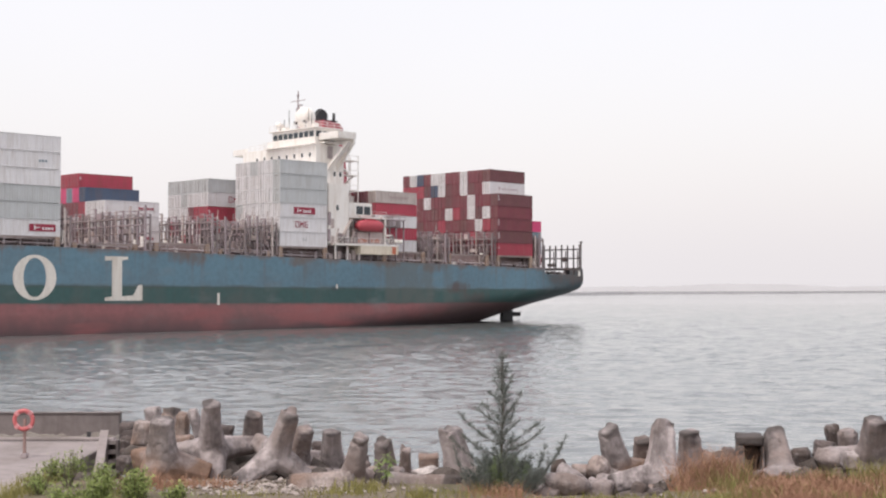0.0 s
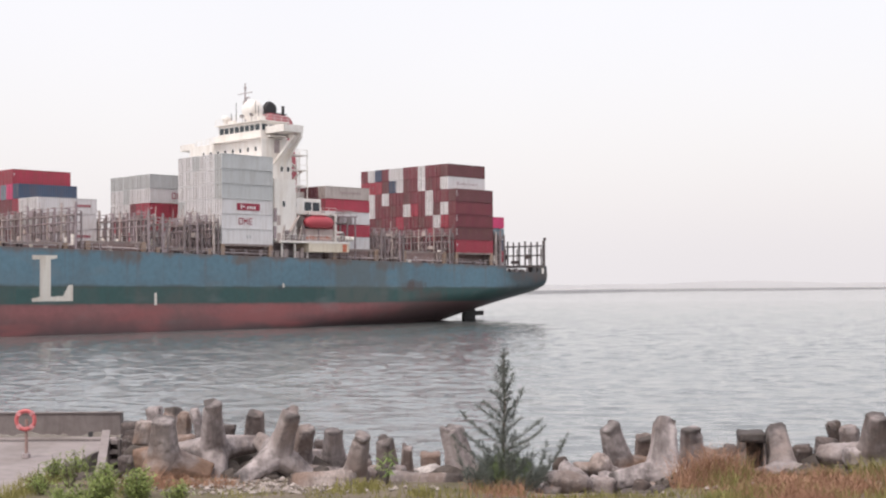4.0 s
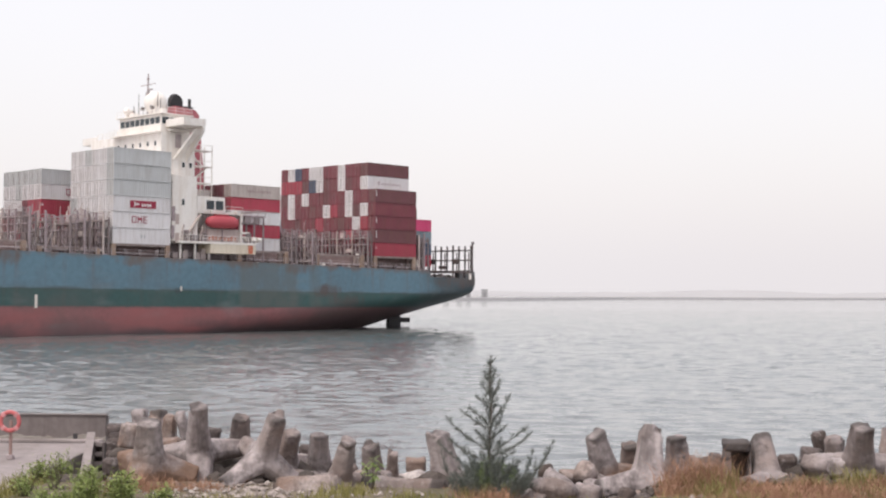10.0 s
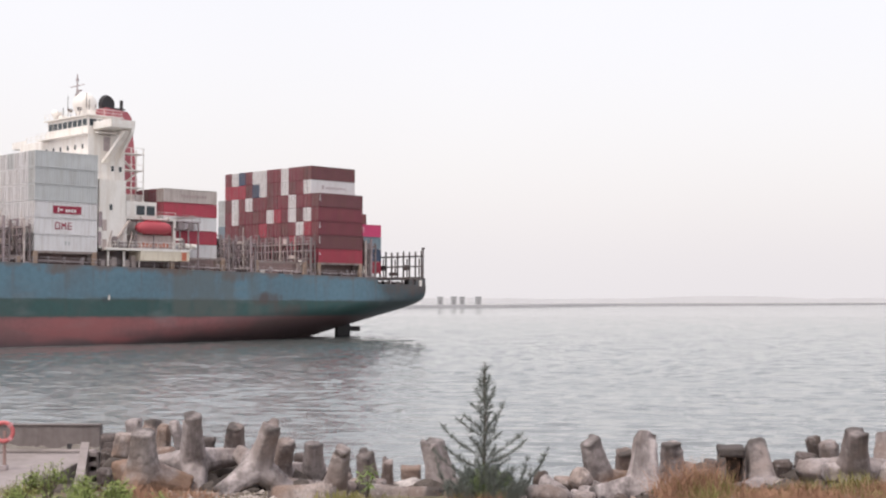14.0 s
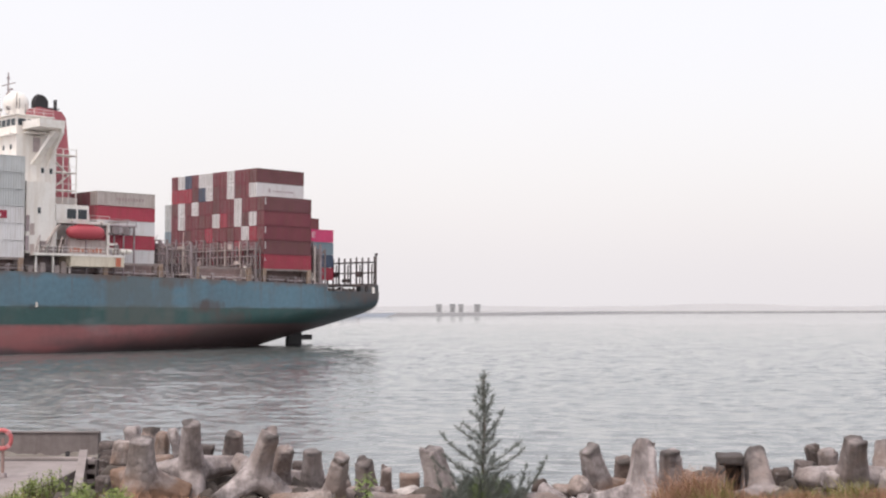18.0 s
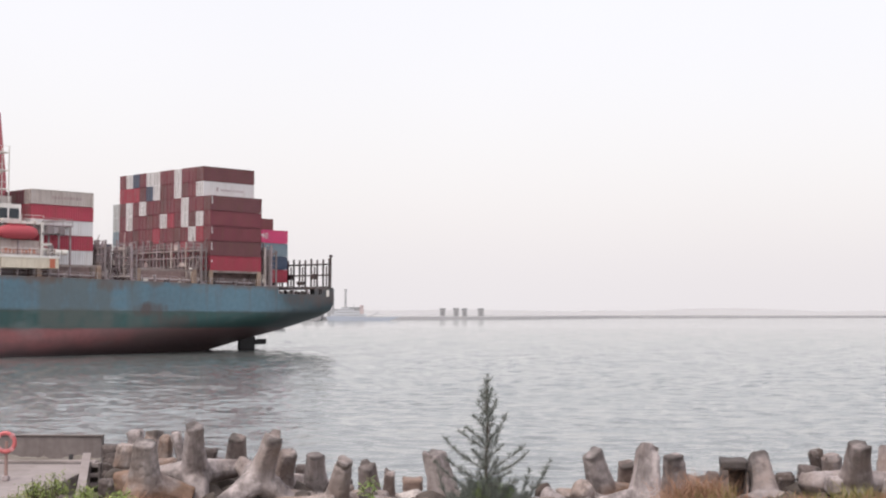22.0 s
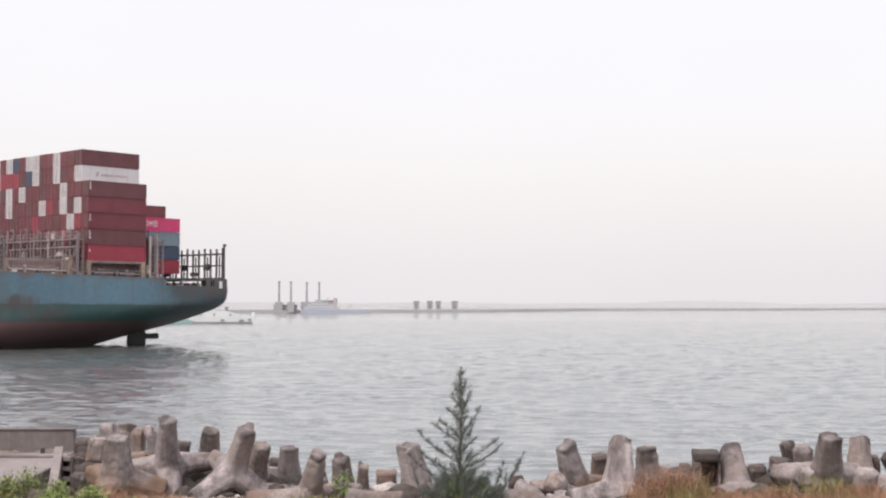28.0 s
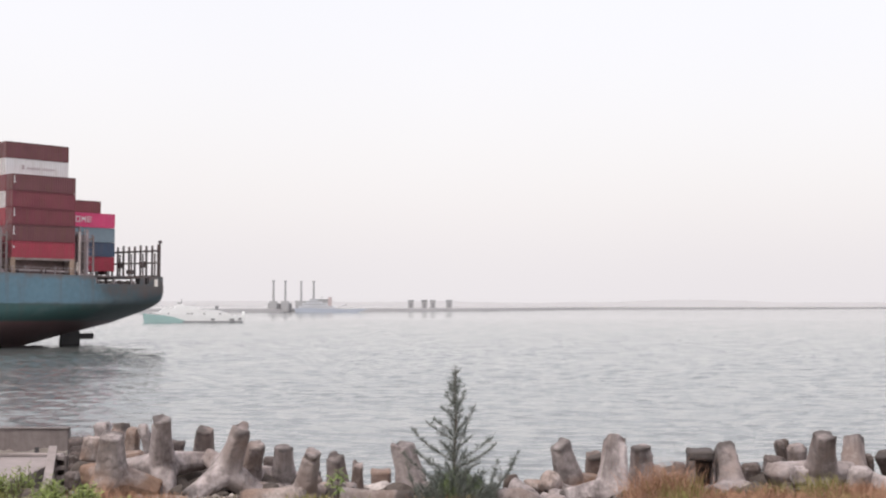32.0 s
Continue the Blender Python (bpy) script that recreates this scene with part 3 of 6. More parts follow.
def build_far_plant():
    """Four tall stacks with their boiler houses, and four square blocks further along the bank."""
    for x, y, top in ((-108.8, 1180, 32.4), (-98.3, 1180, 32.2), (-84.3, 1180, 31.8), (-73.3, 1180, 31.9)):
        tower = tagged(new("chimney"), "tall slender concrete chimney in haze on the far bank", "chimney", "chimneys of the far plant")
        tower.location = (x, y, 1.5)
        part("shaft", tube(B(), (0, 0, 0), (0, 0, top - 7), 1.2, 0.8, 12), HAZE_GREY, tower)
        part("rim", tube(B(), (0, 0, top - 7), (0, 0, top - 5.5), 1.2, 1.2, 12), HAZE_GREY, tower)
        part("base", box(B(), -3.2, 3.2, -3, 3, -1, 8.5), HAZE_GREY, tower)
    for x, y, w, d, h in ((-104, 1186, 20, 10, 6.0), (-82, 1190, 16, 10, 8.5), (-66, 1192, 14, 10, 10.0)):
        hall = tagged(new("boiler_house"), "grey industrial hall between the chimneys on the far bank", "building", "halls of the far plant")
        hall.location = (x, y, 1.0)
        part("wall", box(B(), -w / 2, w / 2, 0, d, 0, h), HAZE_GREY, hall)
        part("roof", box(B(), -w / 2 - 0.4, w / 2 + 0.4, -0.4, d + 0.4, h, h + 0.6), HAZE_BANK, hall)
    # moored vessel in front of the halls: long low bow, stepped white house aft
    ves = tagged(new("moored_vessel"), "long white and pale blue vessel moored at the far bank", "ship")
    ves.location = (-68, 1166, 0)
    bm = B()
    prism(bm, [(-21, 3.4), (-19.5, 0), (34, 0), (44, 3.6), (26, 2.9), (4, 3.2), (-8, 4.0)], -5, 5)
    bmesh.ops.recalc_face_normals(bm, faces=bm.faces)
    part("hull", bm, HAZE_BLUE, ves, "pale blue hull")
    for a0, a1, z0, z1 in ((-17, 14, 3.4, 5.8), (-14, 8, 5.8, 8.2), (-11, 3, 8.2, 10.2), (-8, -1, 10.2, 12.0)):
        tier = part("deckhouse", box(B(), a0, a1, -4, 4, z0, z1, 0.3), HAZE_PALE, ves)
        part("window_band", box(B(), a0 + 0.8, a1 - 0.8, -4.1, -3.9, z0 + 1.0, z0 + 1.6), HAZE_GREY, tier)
    part("funnel", box(B(), 8.2, 11.5, -1.5, 1.5, 5.8, 13.5, 0.3), HAZE_RED, ves, "red-brown funnel with the haze mixed into its colour")
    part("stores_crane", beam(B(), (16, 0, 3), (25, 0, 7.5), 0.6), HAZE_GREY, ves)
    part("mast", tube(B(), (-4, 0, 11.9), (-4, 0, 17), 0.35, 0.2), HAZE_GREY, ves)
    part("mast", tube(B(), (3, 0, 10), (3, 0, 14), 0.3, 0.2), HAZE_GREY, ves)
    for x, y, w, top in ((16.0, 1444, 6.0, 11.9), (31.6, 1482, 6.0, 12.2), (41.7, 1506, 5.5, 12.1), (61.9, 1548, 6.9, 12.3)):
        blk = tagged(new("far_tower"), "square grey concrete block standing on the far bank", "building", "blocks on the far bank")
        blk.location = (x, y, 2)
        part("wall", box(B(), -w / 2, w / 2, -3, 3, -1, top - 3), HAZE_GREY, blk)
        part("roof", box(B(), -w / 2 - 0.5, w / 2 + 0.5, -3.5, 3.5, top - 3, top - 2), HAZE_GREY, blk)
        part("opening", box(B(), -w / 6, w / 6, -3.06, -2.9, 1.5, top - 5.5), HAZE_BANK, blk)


SEA = build_water()
build_ground()
build_far_shore()
build_far_plant()


# ---- the container ship: local x runs aft, y to starboard, z up from the water ----
MID, HALF = 17.36, 17.72
LONG, HIGH = 1.016, 1.041  # plan units to metres along the ship and upwards
SHIP_TIMES = (0, 8, 16, 24, 32)
SHIP_RUN = (0.46, 28.61, 56.52, 84.09, 111.44)


def ship_pose(k):
    yaw = radians(SHIP_YAW)
    return pose(21.71 - math.cos(yaw) * SHIP_RUN[k], 316.44 - math.sin(yaw) * SHIP_RUN[k], 0, 0, 0, SHIP_YAW)


def deck_z(a):
    return 12.4 + 0.018 * max(0.0, -a)


LEVELS = (-8, -2, 0, 2, 4, 6, 8, 10, 14)
AFT_FULL = (-105, -86, -74, -58, -40, -18, 2, 12, 17)
AFT_END = (-12, -4, 0, 9, 19, 31, 46, 64, 90)


def half_width(a, z):
    u = (a - np.interp(z, LEVELS, AFT_FULL)) / (np.interp(z, LEVELS, AFT_END) - np.interp(z, LEVELS, AFT_FULL))
    u = min(1.0, max(0.0, u))
    fore_full, fore_end = np.interp(z, (-8, 0, 16), (-195, -205, -225)), np.interp(z, (-8, 0, 16), (-255, -264, -282))
    v = min(1.0, max(0.0, (fore_full - a) / (fore_full - fore_end)))
    w = HALF * (1 - u ** float(np.interp(z, (0, 6), (2.4, 2.9)))) * (1 - v ** 1.8)
    if z < -6:
        w *= math.sqrt(max(0.02, 1 - ((-6 - z) / 2.05) ** 2))
    return max(w, 0.05)


def build_hull(ship):
    stations = [-281, -276, -270, -262, -252, -240, -225, -205, -180, -150] + [-130 + 5 * i for i in range(16)] + [-52 + 2 * i for i in range(28)] + [3.9, 4.1, 6, 8, 10, 12, 14, 15.4, 15.6, 17, 18.0, 18.4]
    stations = sorted(set(stations))
    levels = 30
    bm = B()
    sides = []
    for a in stations:
        low = float(np.interp(a, AFT_END, LEVELS)) if a > -12 else -8.0
        if a < -255:
            low = float(np.interp(-a, (255, 264, 282), (-8, 0, 14)))
        top = deck_z(a) + (3.0 * min(1, max(0, (-a - 215) / 40)))
        if a > 4.0:
            top = 11.0
        ring = []
        for side in (-1, 1):
            col = []
            for j in range(levels):
                z = low + (top - low) * j / (levels - 1)
                w = half_width(a, z)
                col.append(bm.verts.new((a, MID + side * w, z)))
            ring.append(col)
        sides.append(ring)
    for r, s in zip(sides, sides[1:]):
        for k in (0, 1):
            for j in range(levels - 1):
                bm.faces.new((r[k][j], s[k][j], s[k][j + 1], r[k][j + 1]))
        bm.faces.new((r[0][0], s[0][0], s[1][0], r[1][0]))
    for end in (sides[0], sides[-1]):
        for j in range(levels - 1):
            bm.faces.new((end[0][j], end[0][j + 1], end[1][j + 1], end[1][j]))
    bmesh.ops.recalc_face_normals(bm, faces=bm.faces)
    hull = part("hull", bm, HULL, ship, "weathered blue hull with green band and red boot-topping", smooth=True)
    # decks
    bm = B()
    for a0, a1 in [(-278 + 14 * i, -264 + 14 * i) for i in range(20)] + [(2, 4)]:
        w0, w1, z0, z1 = half_width(a0, 13) - 0.03, half_width(a1, 13) - 0.03, deck_z(a0) - 0.12, deck_z(a1) - 0.12
        bm.faces.new([bm.verts.new(p) for p in ((a0, MID - w0, z0), (a1, MID - w1, z1), (a1, MID + w1, z1), (a0, MID + w0, z0))])
    part("main_deck", bm, DECK, ship, "red-brown oxide painted main deck")
    part("mooring_deck", box(B(), 4, 15.6, 1.5, 33.2, 8.9, 9.1), DECK, ship)
    part("poop_deck", box(B(), 3.6, 18.2, -0.3, 35.0, 12.05, 12.4), DARK_STEEL, ship, "dark steel poop deck plate")
    for y in (0.2, 17.3, 34.5):
        for a in (4.4, 8.2, 11.8, 15.3):
            part("pillar", box(B(), a - 0.16, a + 0.16, y - 0.16, y + 0.16, 9.1, 12.05), STEEL, ship)
    for a, y, r in ((5.6, 2.2, 0.7), (8.4, 2.0, 0.85), (11.6, 2.4, 0.75), (7.0, 9, 0.8), (10.4, 12, 0.8), (6.2, 20, 0.8)):
        winch = part("mooring_winch", tube(B(), (a - 0.8, y, 10.95), (a + 0.8, y, 10.95), r * 0.7, r * 0.7, 14), FRAME_STEELS[1], ship, "dusty grey mooring winch on the open stern deck")
        for da in (-0.85, 0.75):
            part("drum_flange", tube(B(), (a + da, y, 10.95), (a + da + 0.1, y, 10.95), r, r, 14), STEEL, winch)
        part("winch_bed", box(B(), a - 1.1, a + 1.2, y - 0.7, y + 0.7, 9.1, 10.3), FRAME_STEELS[0], winch)
        part("gear_case", box(B(), a + 0.9, a + 1.6, y - 0.5, y + 0.6, 9.1, 11.55, 0.1), FRAME_STEELS[1], winch)
    for a in (4.9, 9.9, 13.0):
        bitts = part("bitts", tube(B(), (a - 0.3, 1.0, 9.1), (a - 0.3, 1.0, 11.5), 0.24, 0.28, 10), FRAME_STEELS[2], ship)
        part("bollard_post", tube(B(), (a + 0.5, 1.0, 9.1), (a + 0.5, 1.0, 11.5), 0.24, 0.28, 10), FRAME_STEELS[2], bitts)
    for y0, y1 in ((-0.34, 1.3), (33.4, 35.06)):
        for a0, a1 in ((13.3, 14.5), (15.2, 18.35)):
            part("quarter_plate", box(B(), a0, a1, y0, y1, 10.6, 12.4, 0.1), HULL, ship)
    part("fairlead", box(B(), 16.4, 17.1, -0.5, -0.3, 10.6, 11.9, 0.05), WHITE, ship)
    # rudder and its horn, standing out of the water on a light ship
    bm = B()
    prism(bm, [(7.4, -3), (11.6, -3), (11.4, 3.2), (7.8, 2.6)], MID - 0.45, MID + 0.45)
    part("rudder", bm, SOOT_AND_SHADE, ship, "dark rudder half out of the water")
    part("rudder_horn", box(B(), 11.5, 14.6, MID - 0.35, MID + 0.35, 0.9, 2.0, 0.1), SOOT_AND_SHADE, ship)
    # painted marks on the side
    y0, y1 = MID - HALF - 0.02, MID - HALF + 0.1

    def flat(outline, name, label):
        part(name, prism(B(), outline, y0, y1), CREAM, ship, label)
    bm = B()
    steps = 40
    rim = []
    for rx, rz in ((3.95, 3.72), (2.05, 3.2)):
        rim.append([(-126.5 + rx * math.cos(2 * math.pi * i / steps), 9.5 + rz * math.sin(2 * math.pi * i / steps)) for i in range(steps)])
    va = [[bm.verts.new((x, y0, z)) for x, z in r] for r in rim]
    vb = [[bm.verts.new((x, y1, z)) for x, z in r] for r in rim]
    for i in range(steps):
        j = (i + 1) % steps
        bm.faces.new((va[0][i], va[0][j], va[1][j], va[1][i]))
        bm.faces.new((vb[0][j], vb[0][i], vb[1][i], vb[1][j]))
        bm.faces.new((va[0][j], va[0][i], vb[0][i], vb[0][j]))
    part("hull_mark", bm, CREAM, ship, "tall cream painted ring on the hull side")
    flat([(-113.3, 12.45), (-113.3, 13.2), (-108.7, 13.2), (-108.7, 12.75), (-109.9, 12.5), (-109.9, 6.35), (-107.6, 6.5), (-106.6, 8.3),
          (-105.75, 8.3), (-105.75, 5.6), (-113.3, 5.6), (-113.3, 6.1), (-111.9, 6.35), (-111.9, 12.5)], "hull_mark", "tall cream painted right-angled bar on the hull side")
    flat([(-89.6, 4.7), (-89.6, 6.9), (-89.1, 6.9), (-89.1, 4.7)], "draught_mark", "short pale draught mark")
    flat([(-60.6, 7.7), (-60.6, 8.5), (-60.2, 8.5), (-60.2, 7.7)], "draught_mark", "")
    # side rail along the deck edge
    for a in [-135 + 3 * i for i in range(46)]:
        part("rail_post", box(B(), a - 0.05, a + 0.05, -0.2, -0.1, deck_z(a) - 0.12, deck_z(a) + 1.05), STEEL, ship)
    for lift in (0.55, 1.05):
        part("rail", beam(B(), (-135, -0.15, deck_z(-135) + lift), (0, -0.15, deck_z(0) + lift), 0.06), STEEL, ship)
    return hull


def lashing_bridge(ship, a, z0, z1, rows=14, y0=-0.1, depth=1.3, backed=False):
    """A transverse steel frame between two bays: close uprights, a walkway with its rail, lockers, and rods hooked up to the containers behind."""
    rnd = random.Random(int(-a * 10))
    mauve, dusty, dark = FRAME_STEELS
    y1 = y0 + 2.48 * rows
    lb = part("lashing_bridge", box(B(), a - depth / 2, a + depth / 2, y0, y1, z0 - 0.1, z0 + 0.25), mauve, ship, "rust-stained steel lashing bridge between container bays")
    deck = z0 + 0.76 * (z1 - z0)
    mid = z0 + 0.40 * (z1 - z0)
    for i in range(2 * rows + 1):
        y = y0 + 1.24 * i
        wide = rnd.uniform(0.14, 0.24) if i % 2 else rnd.uniform(0.26, 0.38)
        top = z1 + rnd.choice((-0.9, -0.6, -0.5, 0.1)) if i % 2 == 0 else deck + rnd.choice((-1.6, 0.0, 0.6))
        tone = rnd.choice((mauve, mauve, dusty, dark))
        part("post", box(B(), a - depth / 2 - 0.02, a - depth / 2 + wide, y - wide / 2, y + wide / 2, z0, top), tone, lb)
        if i % 2 == 0:
            part("post", box(B(), a + depth / 2 - 0.24, a + depth / 2, y - 0.14, y + 0.14, z0, deck + 0.4), mauve if i % 4 else dark, lb)
        if i % 4 == 2:
            part("cap_hoop", box(B(), a - depth / 2, a - depth / 2 + 0.14, y - 0.1, y + 1.3, top - 0.16, top), mauve, lb)
    part("walkway", box(B(), a - depth / 2, a + depth / 2, y0, y1, deck - 0.3, deck), dark, lb)
    part("walkway", box(B(), a - depth / 2 + 0.1, a + depth / 2, y0, y1, mid - 0.16, mid), dark, lb)
    part("handrail", beam(B(), (a - depth / 2, y0, deck + 1.05), (a - depth / 2, y1, deck + 1.05), 0.1), mauve, lb)
    for k, z in enumerate((z0 + 0.55 * (mid - z0), 0.5 * (mid + deck), deck + 0.5)):
        for da in (-0.05, depth - 0.2):
            part("cross_bar", beam(B(), (a - depth / 2 + da, y0, z), (a - depth / 2 + da, y1, z), (0.1, 0.16, 0.08)[k]), (dark, mauve, mauve)[k], lb)
    part("sill_pipe", tube(B(), (a - depth / 2 - 0.25, y0, z0 + 0.75), (a - depth / 2 - 0.25, y1, z0 + 0.75), 0.16), dusty, lb)
    for i in range(rows):
        y = y0 + 2.48 * i
        pick = rnd.random()
        if pick < 0.45:
            part("locker", box(B(), a - depth / 2 - 0.12, a - 0.1, y + 0.35, y + rnd.uniform(0.9, 1.5), z0 + 0.9, z0 + rnd.uniform(2.0, 3.0), 0.04), rnd.choice((dusty, dark, STEEL, WHITE)), lb)
        elif pick < 0.8:
            part("brace", beam(B(), (a - depth / 2 + 0.1, y + 0.1, z0 + 0.2), (a - depth / 2 + 0.1, y + 2.2, mid - 0.2), 0.2), rnd.choice((mauve, dark)), lb)
        if rnd.random() < 0.5:
            z = rnd.choice((mid, deck))
            part("rod_bin", box(B(), a - depth / 2 - 0.1, a, y + rnd.uniform(0.2, 0.6), y + rnd.uniform(1.2, 2.0), z, z + rnd.uniform(0.5, 1.1)), rnd.choice((mauve, dark, dusty)), lb)
        if backed or i % 2:
            for k in range(4 if backed else 2):
                low = z0 + rnd.choice((0.6, 2.4, 4.2))
                way = rnd.choice((-1, 1))
                yy = y + 1.24 + rnd.uniform(-0.9, 0.9)
                part("lashing_rod", beam(B(), (a - 0.3, yy, low), (a + 0.6, yy + way * rnd.uniform(0.7, 1.5), low + rnd.uniform(2.6, 4.6)), 0.11), rnd.choice((mauve, dark, dusty)), lb)
    return lb


def hatch(ship, a0, a1, top, y0=2.6, y1=32.1):
    part("hatch_cover", box(B(), a0, a1, y0, y1, deck_z(a0) - 0.15, top - 0.02), DECK, ship, "red-brown hatch cover and coaming")
    for a in (a0 + 0.45, a1 - 0.45):
        for y in (0.25, 2.2):
            part("pedestal", box(B(), a - 0.42, a + 0.42, y - 0.25, y + 0.25, deck_z(a) - 0.15, top - 0.02), PEDESTAL if y < 1 else RUSTY, ship)
        for y in (32.5, 34.5):
            part("pedestal", box(B(), a - 0.28, a + 0.28, y - 0.25, y + 0.25, deck_z(a) - 0.15, top - 0.02), RUSTY, ship)
    part("side_beam", box(B(), a0, a1, 0.05, 0.4, top - 0.4, top - 0.02), RUSTY, ship)
    part("pipe_run", tube(B(), (a0, 1.2, deck_z(a0) + 0.5), (a1, 1.2, deck_z(a1) + 0.5), 0.22), STEEL, ship)


def window_row(parent, a, ys, z0, z1, wide):
    for y in ys:
        part("window", box(B(), a - 0.05, a + 0.03, y - wide / 2, y + wide / 2, z0, z1), GLASS, parent)


def railing(parent, pts, z, mat=None, tall=1.1):
    """Posts and two rails along a line of (a, y) points."""
    mat = mat or WHITE
    for p, q in zip(pts, pts[1:]):
        span = math.dist(p, q)
        for lift in (tall * 0.5, tall):
            part("rail", beam(B(), (p[0], p[1], z + lift), (q[0], q[1], z + lift), 0.07), mat, parent)
        n = max(1, int(span / 1.6))
        for i in range(n + 1):
            x, y = p[0] + (q[0] - p[0]) * i / n, p[1] + (q[1] - p[1]) * i / n
            part("rail_post", box(B(), x - 0.035, x + 0.035, y - 0.035, y + 0.035, z, z + tall), mat, parent)


def blunt_boat(a, y, z, half, r):
    """A closed lifeboat: blunt rounded ends, full sides, flatter bottom than top."""
    bm = ball(B(), (0, 0, 0), 1.0, 20, 16)
    for v in bm.verts:
        x, w, h = v.co
        x, w = math.copysign(abs(x) ** 0.45, x), math.copysign(abs(w) ** 0.7, w)
        v.co = (a + half * x, y + r * w * (1 - 0.25 * x ** 4), z + r * (h * (0.85 if h < 0 else 1.0)) * (1 - 0.12 * x ** 4))
    return bm


def build_house(ship):
    # lower accommodation across the whole beam
    low = part("deckhouse", box(B(), -62.3, -56.9, 0.1, 34.6, 16.6, 28.5, 0.08), WHITE, ship, "tall white accommodation block")
    part("window", box(B(), -60.2, -59.7, 0.02, 0.14, 23.2, 24.2), GLASS, low)
    for z in (16.2, 19.6):
        part("door", box(B(), -61.6, -60.8, 0.03, 0.14, z, z + 1.9), BOAT_WALL, low)
    # tower up to the bridge
    tower = part("tower", box(B(), -62.0, -54.4, 4.6, 30.0, 28.3, 36.6, 0.08), WHITE, ship, "white bridge tower")
    window_row(tower, -62.02, [6.5 + 2.6 * i for i in range(8)], 34.2, 35.0, 0.5)
    window_row(tower, -62.02, [6.5 + 2.6 * i for i in range(8)], 31.4, 32.2, 0.5)
    part("door", box(B(), -58.9, -57.6, 4.52, 4.66, 33.9, 36.4), STEEL, tower)
    part("awning", box(B(), -60.6, -55.6, 3.6, 4.6, 36.9, 37.1), WHITE, tower)
    for a in (-61, -57.0, -55.4):
        part("window", box(B(), a - 0.25, a + 0.25, 4.52, 4.66, 30.4, 31.3), GLASS, tower)
    # wheelhouse with its wings
    bridge = part("wheelhouse", box(B(), -61.6, -55.0, 5.4, 20.0, 36.6, 40.0, 0.1), WHITE, ship, "white wheelhouse with a band of dark windows")
    for i in range(8):
        y = 6.5 + 1.75 * i
        part("window", box(B(), -61.66, -61.5, y - 0.7, y + 0.7, 38.3, 39.45), GLASS, bridge)
    for a in (-60.6, -58.8, -57.0):
        part("window", box(B(), a - 0.7, a + 0.7, 5.33, 5.5, 38.3, 39.45), GLASS, bridge)
    part("roof", box(B(), -62.1, -54.6, 4.9, 20.5, 40.0, 40.2), WHITE, bridge)
    railing(bridge, [(-62.0, 20.3), (-62.0, 5.2), (-54.8, 5.2)], 40.2)
    railing(bridge, [(-61.9, 27.5), (-61.9, 20.3)], 36.6)
    part("chart_house", box(B(), -59.5, -55.5, 20.2, 24.5, 36.6, 38.4, 0.08), WHITE, bridge)
    for side, yy in ((-1, (-0.9, 5.4)), (1, (30.0, 35.6))):
        drop = 0.0 if side < 0 else 1.4
        wing = part("bridge_wing", box(B(), -60.6, -55.8, yy[0], yy[1], 37.6 - drop, 38.1 - drop, 0.05), WHITE, ship, "white bridge wing on a slanting bracket")
        for a in (-60.6, -55.9):
            part("bulwark", box(B(), a, a + 0.1, yy[0], yy[1], 38.1 - drop, 38.95 - drop), WHITE, wing)
        outer = yy[0] if side < 0 else yy[1] - 0.1
        part("bulwark", box(B(), -60.6, -55.8, outer, outer + 0.1, 38.1 - drop, 38.95 - drop), WHITE, wing)
        tip, root = (-0.9, 4.7) if side < 0 else (35.6, 30.2)
        for a in (-56.4,):
            bm = B()
            vs = [(a, tip, 37.6 - drop), (a, tip, 36.8 - drop), (a, root, 31.2), (a, root, 33.4), (a, tip + (root - tip) * 0.55, 36.4 - drop), (a, root, 37.5 - drop)]
            f0 = [bm.verts.new(v) for v in vs]
            f1 = [bm.verts.new((v[0] + 0.4, v[1], v[2])) for v in vs]
            bm.faces.new(f0)
            bm.faces.new(f1[::-1])
            for i in range(len(vs)):
                j = (i + 1) % len(vs)
                bm.faces.new((f0[j], f0[i], f1[i], f1[j]))
            bmesh.ops.recalc_face_normals(bm, faces=bm.faces)
            part("bracket", bm, WHITE, wing)
        part("web_plate", beam(B(), (-57.0, tip + (root - tip) * 0.15, 37.0 - drop), (-58.6, root, 31.8), 1.5, 0.5), WHITE, wing)
    walk_deck = part("front_walkway", box(B(), -63.2, -61.6, 4.6, 21.0, 36.5, 36.7), WHITE, ship)
    railing(walk_deck, [(-63.1, 21.0), (-63.1, 4.7)], 36.7)
    for y, w, h in ((7.5, 1.2, 1.1), (10.0, 0.8, 1.6), (17.6, 1.6, 0.9), (19.2, 0.7, 1.8)):
        part("roof_locker", box(B(), -60.4, -59.2, y - w / 2, y + w / 2, 40.2, 40.2 + h, 0.08), WHITE, ship)
    for y in (9.0, 12.2):
        lamp = part("searchlight", tube(B(), (-61.2, y, 40.2), (-61.2, y, 41.3), 0.07), STEEL, ship)
        part("lamp_head", tube(B(), (-61.6, y, 41.5), (-60.9, y, 41.5), 0.32, 0.26, 10), DARK_STEEL, lamp)
    # signal mast, aerials and domes
    mast = part("signal_mast", tube(B(), (-58.0, 15.6, 40.1), (-58.0, 15.6, 48.8), 0.26, 0.12), STEEL, ship, "grey signal mast with yards and radar bars")
    part("yard", beam(B(), (-58.0, 13.1, 46.7), (-58.0, 18.1, 46.7), 0.14), STEEL, mast)
